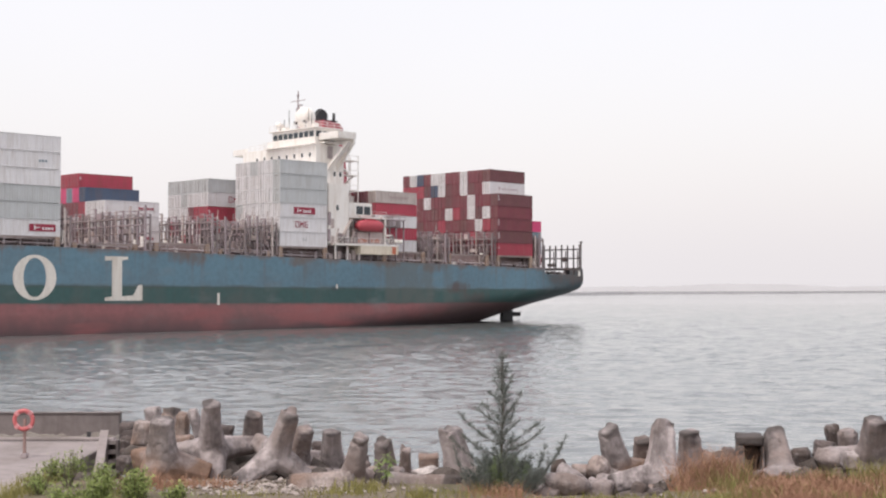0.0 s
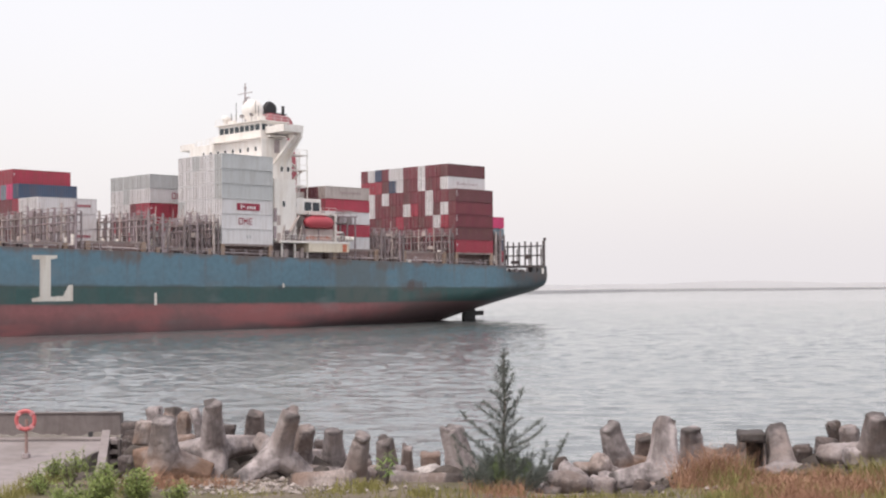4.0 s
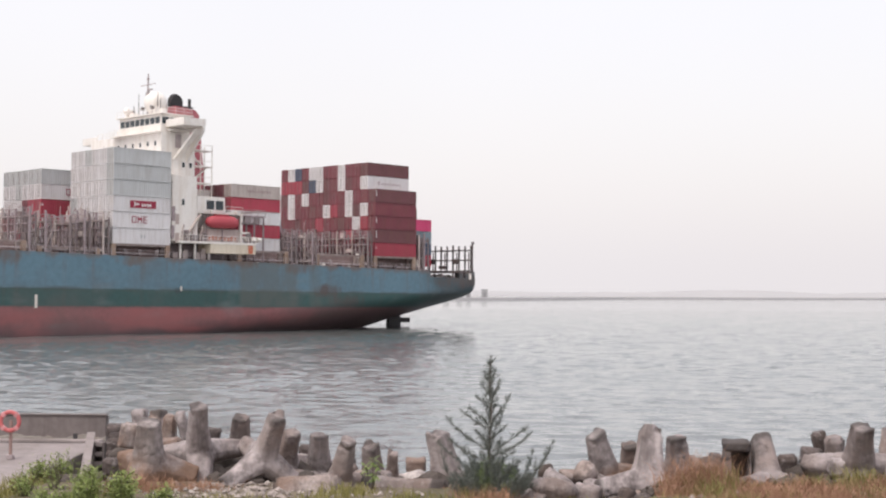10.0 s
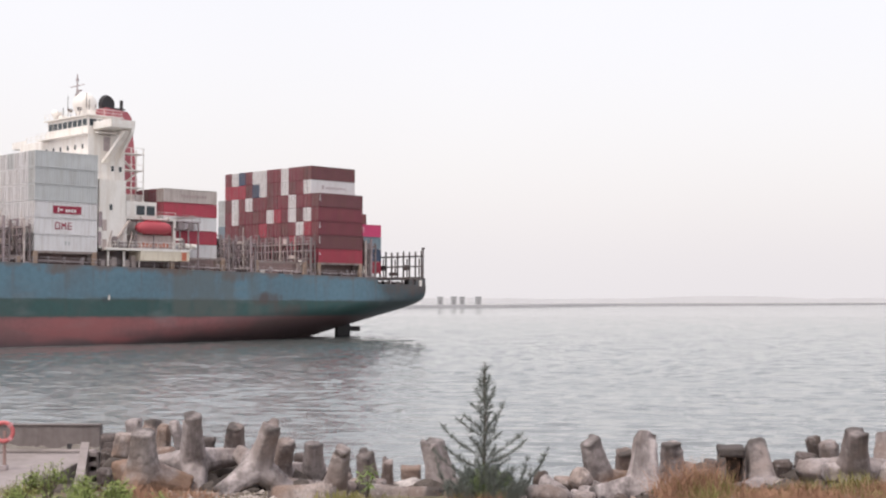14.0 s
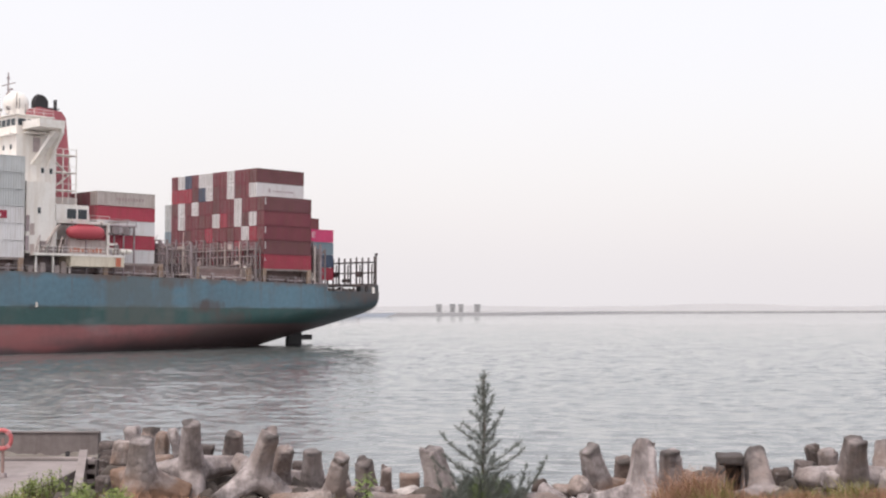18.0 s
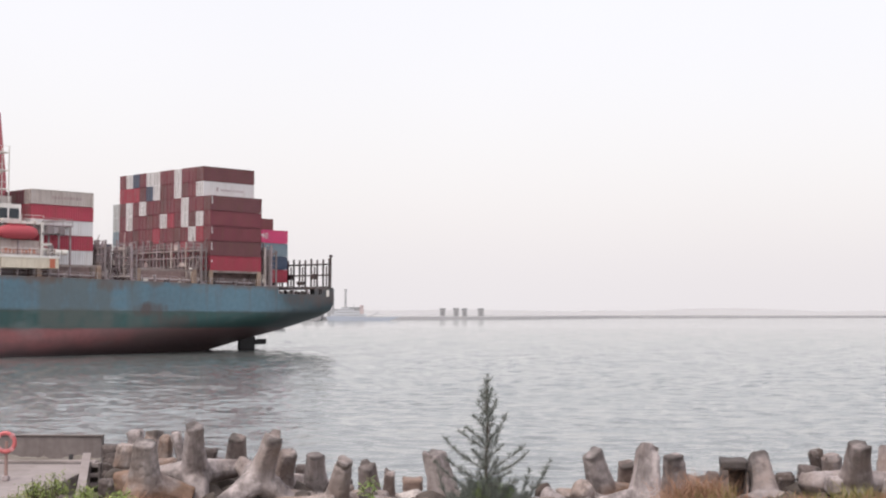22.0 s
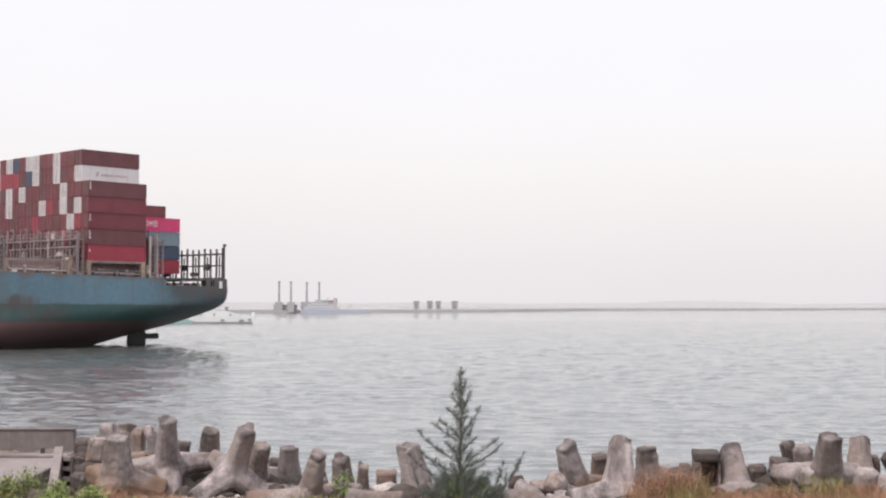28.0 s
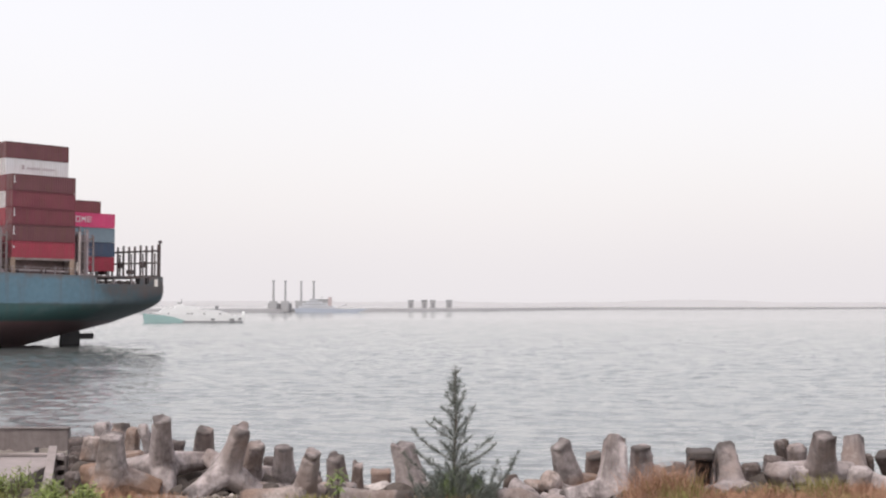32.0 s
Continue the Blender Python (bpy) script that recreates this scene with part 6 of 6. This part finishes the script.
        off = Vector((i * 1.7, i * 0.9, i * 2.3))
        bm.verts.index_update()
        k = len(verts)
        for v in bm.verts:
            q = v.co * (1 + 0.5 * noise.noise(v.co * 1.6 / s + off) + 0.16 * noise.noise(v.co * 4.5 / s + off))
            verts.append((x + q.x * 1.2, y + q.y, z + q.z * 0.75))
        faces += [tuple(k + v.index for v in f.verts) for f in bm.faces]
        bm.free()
    lone("broken_rock", soup("broken_rock", verts, faces, ROCK), ROCK, "broken rock filling gaps in the breakwater, shade put into its colour", "rock", kind="stuff")
    # loose rubble and shells on the bank
    rnd = random.Random(5)
    verts, faces = [], []
    for i in range(900):
        x, y = rnd.gauss(-5.6, 2.0), rnd.uniform(40.3, 43.4)
        if rnd.random() < 0.25:
            x = rnd.uniform(-12, 17)
        s = 0.025 + 0.13 * rnd.random() ** 2
        z = shore_height(x, y) + s * 0.25
        k = len(verts)
        a = rnd.uniform(0, 6.28)
        for dx, dy, dz in ((1, 0, 0), (-1, 0, 0), (0, 0.8, 0), (0, -0.8, 0), (0, 0, 0.6), (0, 0, -0.6)):
            q = rnd.uniform(0.7, 1.2)
            verts.append((x + s * q * (dx * math.cos(a) - dy * math.sin(a)), y + s * q * (dx * math.sin(a) + dy * math.cos(a)), z + s * q * dz))
        faces += [(k + i0, k + j0, k + t) for i0, j0 in ((0, 2), (2, 1), (1, 3), (3, 0)) for t in (4, 5)]
    pale = leaf_paint("pale_rubble", (0.10, 0.075, 0.06), (0.48, 0.42, 0.39), 1.5)
    lone("rubble", soup("rubble", verts, faces, pale), pale, "pale broken stones and shells scattered on the bank", "rubble", kind="stuff")


def blades(name, spots, material, label, category="grass", tall=(0.25, 0.6), wide=0.012, seed=1, lean=0.35):
    """Grass: each blade a bent strip of two quads and a tip."""
    rnd = random.Random(seed)
    verts, faces = [], []
    for cx, cy, sx, sy, count, k in spots:
        for _ in range(count):
            x, y = 1.03 * rnd.gauss(cx, sx), rnd.gauss(cy, sy)
            if y < 36.5 or y > 46.5 or (2.4 < x < 7.0 and y > 39.5):
                continue
            h = (tall[0] + (tall[1] - tall[0]) * rnd.random() ** 1.6) * k
            a = rnd.uniform(0, 6.28)
            l = rnd.uniform(0.05, lean) * h
            dx, dy = math.cos(a) * l, math.sin(a) * l
            w = wide * rnd.uniform(0.7, 1.6)
            b = rnd.uniform(-0.5, 0.5)
            ux, uy = math.cos(b) * w, math.sin(b) * w
            z = shore_height(x, y) - 0.03
            i = len(verts)
            verts += [(x - ux, y - uy, z), (x + ux, y + uy, z), (x - ux * 0.7 + dx * 0.35, y - uy * 0.7 + dy * 0.35, z + h * 0.6),
                      (x + ux * 0.7 + dx * 0.35, y + uy * 0.7 + dy * 0.35, z + h * 0.6), (x + dx, y + dy, z + h)]
            faces += [(i, i + 1, i + 3, i + 2), (i + 2, i + 3, i + 4)]
    lone(name, soup(name, verts, faces, material), material, label, category, kind="stuff")


def build_grass():
    clumps = random.Random(77)
    spots = [(8.6, 42.4, 0.5, 0.5, 1000, 1.45), (7.7, 42.0, 0.4, 0.4, 450, 1.25), (7.3, 41.3, 0.4, 0.3, 300, 0.8), (-8.7, 41.9, 0.7, 0.4, 800, 0.6), (-7.2, 42.2, 0.6, 0.3, 300, 0.5), (1.9, 40.0, 0.6, 0.5, 700, 0.6), (15.5, 41.6, 1.6, 0.7, 900, 0.8)]
    for _ in range(34):
        spots.append((clumps.uniform(8.0, 18.5), clumps.uniform(37.6, 40.2), clumps.uniform(0.3, 0.8), clumps.uniform(0.2, 0.5), clumps.randint(120, 300), clumps.uniform(0.45, 0.8)))
    for _ in range(44):
        spots.append((clumps.uniform(9.5, 21.5), clumps.uniform(39.6, 43.2), clumps.uniform(0.25, 0.7), clumps.uniform(0.2, 0.5), clumps.randint(160, 420), clumps.uniform(0.35, 0.8)))
    blades("dry_grass", spots, DRY, "tall dry reddish-brown grass on the bank", tall=(0.2, 0.95), wide=0.0065, seed=3, lean=1.2)
    spots = []
    for _ in range(60):
        x = clumps.uniform(-10, 20)
        spots.append((x, clumps.uniform(38.2, 41.4), clumps.uniform(0.25, 0.8), clumps.uniform(0.2, 0.4), clumps.randint(60, 150), clumps.uniform(0.5, 0.95) * (0.55 if 3.0 < x < 7.2 else 1.0)))
    for _ in range(30):
        spots.append((clumps.uniform(8.5, 21), clumps.uniform(38.6, 42.6), clumps.uniform(0.15, 0.4), clumps.uniform(0.15, 0.3), clumps.randint(40, 120), clumps.uniform(0.6, 1.1)))
    spots += [(3.6 + 0.42 * i, 39.7, 0.3, 0.25, 90, 0.6) for i in range(8)]
    spots += [(12.0, 42.6, 0.6, 0.4, 260, 1.2), (8.2, 42.0, 0.5, 0.5, 300, 1.3), (8.8, 42.2, 0.35, 0.4, 160, 1.9), (17.5, 42.0, 0.8, 0.5, 260, 1.1), (13.6, 43.0, 0.4, 0.3, 320, 1.5)]
    spots += [(-12.55, 38.0 + 0.9 * i, 0.25, 0.4, 130, 0.9 + 0.3 * math.sin(i * 1.9)) for i in range(10)]
    blades("green_grass", spots, GREEN_GRASS, "olive-green grass on the bank", tall=(0.18, 0.55), wide=0.011, seed=4, lean=0.8)


def leaf(verts, faces, p, d, n, length, width):
    """One folded leaf of four triangles."""
    s = d.cross(n).normalized()
    k = len(verts)
    verts += [tuple(p), tuple(p + d * length * 0.45 + s * width), tuple(p + d * length * 0.5 - n * width * 0.3), tuple(p + d * length * 0.45 - s * width), tuple(p + d * length)]
    faces += [(k, k + 1, k + 2), (k, k + 2, k + 3), (k + 1, k + 4, k + 2), (k + 2, k + 4, k + 3)]


def build_bush():
    rnd = random.Random(11)
    for x, y, w, h, count in ((-10.1, 36.9, 0.65, 0.78, 1250), (-9.3, 37.1, 0.7, 1.12, 1600), (-8.4, 37.4, 0.6, 1.1, 1200), (-10.2, 40.6, 0.45, 1.0, 350),
                              (-8.9, 39.6, 0.5, 1.0, 500), (-11.4, 41.6, 0.4, 1.0, 200), (-7.4, 38.0, 0.5, 0.7, 500), (-12.1, 45.4, 0.5, 1.1, 420), (-12.35, 43.4, 0.5, 0.8, 420), (-11.8, 47.2, 0.4, 1.2, 320), (-11.9, 40.4, 0.5, 0.7, 420)):
        bush = tagged(new("bush"), "leafy bright green bush on the bank beside the quay", "bush", "bushes by the quay")
        base = shore_height(x, y)
        bush.location = (x * 1.03, y, base)
        bm = B()
        tips = []
        for i in range(22):
            a, r = rnd.uniform(0, 6.28), rnd.uniform(0.2, 1.0) * w
            tip = Vector((math.cos(a) * r, math.sin(a) * r * 0.8, h * rnd.uniform(0.5, 1.1) * (1.15 - 0.5 * r / w)))
            tube(bm, (math.cos(a) * 0.08, math.sin(a) * 0.08, -0.05), tip, 0.016, 0.006, 5, False)
            tips.append(tip)
        part("branchwork", bm, BARK, bush)
        verts, faces = [], []
        for _ in range(count):
            tip = rnd.choice(tips)
            p = tip * rnd.uniform(0.35, 1.05) + Vector((rnd.gauss(0, 0.08), rnd.gauss(0, 0.08), rnd.gauss(0, 0.06)))
            p.z = max(p.z, 0.03)
            d = Vector((rnd.gauss(0, 1), rnd.gauss(0, 1), rnd.gauss(0.3, 0.6))).normalized()
            n = Vector((rnd.gauss(0, 0.5), rnd.gauss(-0.3, 0.5), 1)).normalized()
            leaf(verts, faces, p, d, n, rnd.uniform(0.08, 0.19), rnd.uniform(0.014, 0.03))
        part("foliage", soup("foliage", verts, faces, BUSH), BUSH, bush)
    # a small broad-leaved seedling in front of the blocks
    plant = tagged(new("seedling"), "young plant with a tuft of bright green leaves", "plant")
    x, y = -1.83, 42.0
    plant.location = (x, y, shore_height(x, y))
    verts, faces = [], []
    for hx, hy, hz in ((-0.22, 0.05, 0.78), (0.20, -0.05, 0.88), (0.02, 0.1, 1.0), (0.07, -0.12, 0.55)):
        part("stem", tube(B(), (0.03 * hx, 0, -0.05), (hx, hy, hz), 0.026, 0.014, 6), BARK, plant)
        for i in range(13):
            a = 2.4 * i + rnd.uniform(-0.3, 0.3)
            p = Vector((hx, hy, hz - 0.015 * i))
            d = Vector((math.cos(a), math.sin(a), rnd.uniform(-1.3, 0.35))).normalized()
            leaf(verts, faces, p, d, Vector((0.3 * math.cos(a), -0.3 + 0.3 * math.sin(a), 1)).normalized(), rnd.uniform(0.2, 0.36), rnd.uniform(0.028, 0.05))
    part("foliage", soup("foliage", verts, faces, SPROUT), SPROUT, plant)


def build_casuarina():
    """Young casuarina: straight leader, upswept limbs clothed in fine drooping needles."""
    rnd = random.Random(21)
    tree = tagged(new("casuarina_tree"), "young grey-green casuarina with upswept feathery branches", "tree")
    x, y = 1.84, 41.0
    tree.location = (x, y, shore_height(x, y) - 0.05)
    height = 4.38
    bm = B()
    knots = [Vector((0.03 * math.sin(i * 1.3), 0.03 * math.cos(i * 1.7), height * i / 10)) for i in range(11)]
    for i in range(10):
        tube(bm, knots[i], knots[i + 1], 0.04 * (1 - i / 10.5) + 0.006, 0.04 * (1 - (i + 1) / 10.5) + 0.006, 7, i == 0)
    part("trunk", bm, BARK, tree)
    limbs = B()
    verts, faces = [], []

    def needles(p, way, many, reach):
        for _ in range(many):
            d = (way * 0.6 + Vector((rnd.gauss(0, 0.5), rnd.gauss(0, 0.5), rnd.gauss(0.04, 0.45)))).normalized()
            s = d.cross(Vector((0, 1, 0.2))).normalized() * rnd.uniform(0.0035, 0.0072)
            q = p + d * reach * rnd.uniform(0.3, 1.25)
            k = len(verts)
            verts.extend([tuple(p - s), tuple(p + s), tuple(q)])
            faces.append((k, k + 1, k + 2))

    def limb(start, way, length, thick, dense):
        n = max(4, int(length / 0.07))
        p = start.copy()
        d = way.normalized()
        for i in range(n):
            d = (d + Vector((rnd.gauss(0, 0.03), rnd.gauss(0, 0.03), 0.022))).normalized()
            q = p + d * length / n
            tube(limbs, p, q, thick * (1 - i / n) + 0.003, thick * (1 - (i + 1) / n) + 0.003, 4, False)
            f = i / n
            if f > 0.12:
                tuft = 0.25 + 1.5 * max(0.0, noise.noise(p * 5.5) + 0.28)
                needles(p, d, int(dense * tuft * (1.1 - 0.45 * f)), 0.29 * (1.2 - 0.5 * f))
                if i % 3 == 1 and f < 0.9:
                    side = (d * 0.8 + Vector((rnd.gauss(0, 0.5), rnd.gauss(0, 0.5), rnd.uniform(0.1, 0.5)))).normalized()
                    far = p + side * rnd.uniform(0.12, 0.3) * (1.2 - f)
                    tube(limbs, p, far, 0.004, 0.002, 3, False)
                    for step in (0.4, 0.75, 1.0):
                        needles(p.lerp(far, step), side, int(dense * 0.35), 0.2)
            p = q

    # foot on the stem, reach sideways and in depth, height of the tip
    main = [(1.40, -1.44, 0.2, 2.46), (2.07, -0.92, -0.1, 2.70), (2.25, -0.66, 0.3, 2.78), (2.72, -0.40, 0.0, 3.15), (1.05, -1.30, -0.3, 1.85), (0.50, -1.75, 0.1, 1.60),
            (3.30, -0.20, 0.1, 3.86), (1.93, 0.67, 0.1, 3.16), (2.98, 0.33, -0.1, 3.62), (2.28, 0.42, 0.2, 2.84), (1.40, 1.18, 0.1, 2.23), (1.23, 1.34, -0.3, 1.98),
            (0.96, 0.82, 0.2, 1.45), (1.75, 0.48, -0.3, 2.25), (0.75, -1.0, 0.4, 1.45), (0.55, 1.0, 0.4, 1.2), (1.6, -0.55, -0.5, 2.15), (2.5, 0.25, 0.4, 3.05), (3.5, 0.16, 0.1, 3.95), (3.05, -0.28, 0.2, 3.55)]
    for z, dx, dy, top in main:
        way = Vector((dx, dy, top - z - 0.25 * abs(dx)))
        limb(Vector((0, 0, z)), way, math.sqrt(dx * dx + dy * dy + (top - z) ** 2), 0.008, 18)
    for i in range(40):
        z = 0.5 + 3.6 * (i + 0.5) / 40
        k = z / height
        a = i * 2.39996
        length = (0.95 * (1 - k) + 0.14) * rnd.uniform(0.6, 1.0)
        limb(Vector((0, 0, z)), Vector((0.8 * math.cos(a), math.sin(a), 1.1 + 0.8 * k)), length, 0.006, 11)
    for i in range(42):
        z = height * (0.3 + 0.7 * i / 42)
        needles(Vector((0, 0, z)), Vector((0, 0, 1)), 10, 0.17)
    # low tangle of young shoots round the foot
    for i in range(150):
        a = rnd.uniform(0, 6.28)
        r = rnd.uniform(0, 1.0)
        limb(Vector((math.cos(a) * r, math.sin(a) * r * 0.6, 0.0)), Vector((math.cos(a) * 0.6, math.sin(a) * 0.4, 1.0)), rnd.uniform(0.6, 1.35) * (1.2 - 0.6 * r), 0.008, 15)
    limb(Vector((0.95, 0.1, 0.15)), Vector((0.75, 0, 0.9)), 1.9, 0.012, 22)
    limb(Vector((0.75, -0.1, 0.1)), Vector((0.6, 0.1, 0.8)), 1.5, 0.012, 20)
    limb(Vector((1.2, 0.0, 0.1)), Vector((0.2, 0, 1.0)), 1.2, 0.012, 14)
    limb(Vector((-1.0, 0.1, 0.05)), Vector((-0.55, 0, 1.0)), 1.5, 0.014, 13)
    part("branchwork", limbs, BARK, tree)
    shoots, blades_of = [], []
    for i in range(5200):
        a, r = rnd.uniform(0, 6.28), 0.85 * rnd.random() ** 0.6
        top = 1.25 * (1 - 0.45 * r) * (0.75 + 0.3 * math.sin(3 * a + 1))
        p = Vector((math.cos(a) * r, math.sin(a) * r * 0.7, top * rnd.random() ** 0.7))
        q = p + Vector((rnd.gauss(0, 0.07), rnd.gauss(0, 0.07), rnd.uniform(0.05, 0.2)))
        k = len(shoots)
        shoots += [(p.x - 0.008, p.y, p.z), (p.x + 0.008, p.y, p.z), tuple(q)]
        blades_of.append((k, k + 1, k + 2))
    part("lower_foliage", soup("lower_foliage", shoots, blades_of, LOW_NEEDLE), LOW_NEEDLE, tree, "dense dark green young shoots round the foot")
    part("crown", soup("crown", verts, faces, NEEDLE), NEEDLE, tree)


build_quay()
build_tetrapods()
build_portals()
build_rocks()
build_bush()
build_casuarina()
build_grass()


# ---- the ship's wake: long low ridges that trail from the rudder and the quarter ----
def build_wake():
    verts, faces = [], []
    for start, side, spread, tall, reach in ((8.0, 17.4, 0.03, 0.16, 230), (10.0, 15.0, -0.05, 0.10, 190), (-8.0, 3.0, -0.10, 0.12, 170), (12.0, 20.0, 0.10, 0.10, 200)):
        base, count, across = len(verts), 160, (-1.6, -0.9, -0.35, 0.0, 0.35, 0.9, 1.6)
        for i in range(count + 1):
            f = i / count
            a = start + reach * f
            mid = side + spread * reach * f + 0.5 * math.sin(a * 0.21) + 0.3 * noise.noise(Vector((a * 0.2, side, 0)))
            lift = tall * min(1.0, 12 * f) * (1 - f) * (0.75 + 0.5 * noise.noise(Vector((a * 0.45, side, 4))))
            for w in across:
                verts.append((a, mid + w * (1 + 1.5 * f), -0.12 + (0.12 + lift) * math.exp(-(w / 0.75) ** 2)))
        n = len(across)
        faces += [(base + i * n + j, base + (i + 1) * n + j, base + (i + 1) * n + j + 1, base + i * n + j + 1) for i in range(count) for j in range(n - 1)]
    me = soup("wake", verts, faces, WATER)
    me.polygons.foreach_set("use_smooth", [True] * len(me.polygons))
    ob = lone("wake", me, WATER, "low grey wake ridges trailing behind the ship's rudder", "wake", kind="stuff")
    ob.matrix_basis = ship_pose(0)
    return ob


WAKE = build_wake()


# ---- far ferry ----
def build_ferry():
    ferry = tagged(new("ferry"), "small white ferry with a teal bow on the far water", "boat")
    bm = B()
    prism(bm, [(-19.6, 3.7), (-19.0, 0.0), (-4.0, 0.0), (-3.0, 0.9), (-7.0, 2.2), (-11.0, 3.0)], -3.5, 3.5)
    part("bow_hull", bm, TEAL, ferry, "teal bow plating")
    bm = B()
    prism(bm, [(-9.2, 0.0), (20.2, 0.0), (20.9, 3.4), (20.9, 4.6), (20.4, 4.6), (20.2, 3.2), (14.0, 3.0), (2.0, 3.2), (-12.0, 4.2), (-17.0, 4.4), (-11.0, 3.0)], -3.4, 3.4)
    part("hull", bm, FERRY_WHITE, ferry, "white hull side")
    part("boot_top", box(B(), -4.0, 20.0, -3.5, -3.38, 0.0, 0.75), FERRY_DARK, ferry, "dark grey rubbing strake at the waterline")
    for a, w, z in ((8.0, 1.6, 1.0), (15.6, 2.0, 0.9), (18.8, 1.2, 1.2)):
        part("tyre_fender", box(B(), a - w / 2, a + w / 2, -3.7, -3.4, z, z + 0.8, 0.1), FERRY_DARK, ferry)
    bm = B()
    prism(bm, [(-13.5, 4.1), (-11.5, 5.7), (9.0, 5.3), (13.5, 4.2), (16.5, 3.0), (2.0, 3.1)], -2.9, 2.9)
    house = part("deckhouse", bm, FERRY_WHITE, ferry)
    for a in (-9.6, -1.8, -0.4, 4.6, 11.0):
        part("window", box(B(), a - 0.4, a + 0.4, -3.5, -2.85, 3.4, 3.9), FERRY_DARK, house)
    bm = B()
    prism(bm, [(-7.5, 5.6), (-6.3, 6.9), (1.0, 6.5), (3.5, 5.4)], -2.4, 2.4)
    part("upper_deck", bm, FERRY_WHITE, ferry)
    part("wheelhouse", box(B(), -6.2, -3.2, -2.0, 2.0, 6.4, 7.6, 0.25), FERRY_WHITE, ferry)
    for a, z0, z1 in ((-5.2, 6.9, 8.2), (9.8, 5.0, 6.9)):
        stack = part("funnel", box(B(), a - 0.55, a + 0.55, -0.8, 0.8, z0, z1, 0.15), FERRY_DARK, ferry)
        part("funnel_cap", box(B(), a - 0.8, a + 0.8, -1.0, 1.0, z1 - 0.5, z1 - 0.1, 0.1), FERRY_DARK, stack)
    part("mast", tube(B(), (-4.4, 0, 7.4), (-4.4, 0, 9.4), 0.15), FERRY_DARK, ferry)
    railing(ferry, [(12, -3.4), (20, -3.4)], 3.2, FERRY_WHITE)
    return ferry


FERRY = build_ferry()


def motions():
    rows = [ship_pose(k) for k in range(len(SHIP_TIMES))]
    walk(SHIP, [(t, m) for t, m in zip(SHIP_TIMES, rows)])
    walk(WAKE, [(t, m) for t, m in zip(SHIP_TIMES, rows)])
    for ob, local in CARGO:
        walk(ob, [(t, m @ local) for t, m in zip(SHIP_TIMES, rows)])
    walk(SEA, [(0, pose(0, 0, 0)), (32, pose(-7, -3.5, 0))])
    walk(FERRY, [(0, pose(-70.0, 545, 0, 0, 0, 12)), (32, pose(-82.5, 540, 0, 0, 0, 12))])


motions()
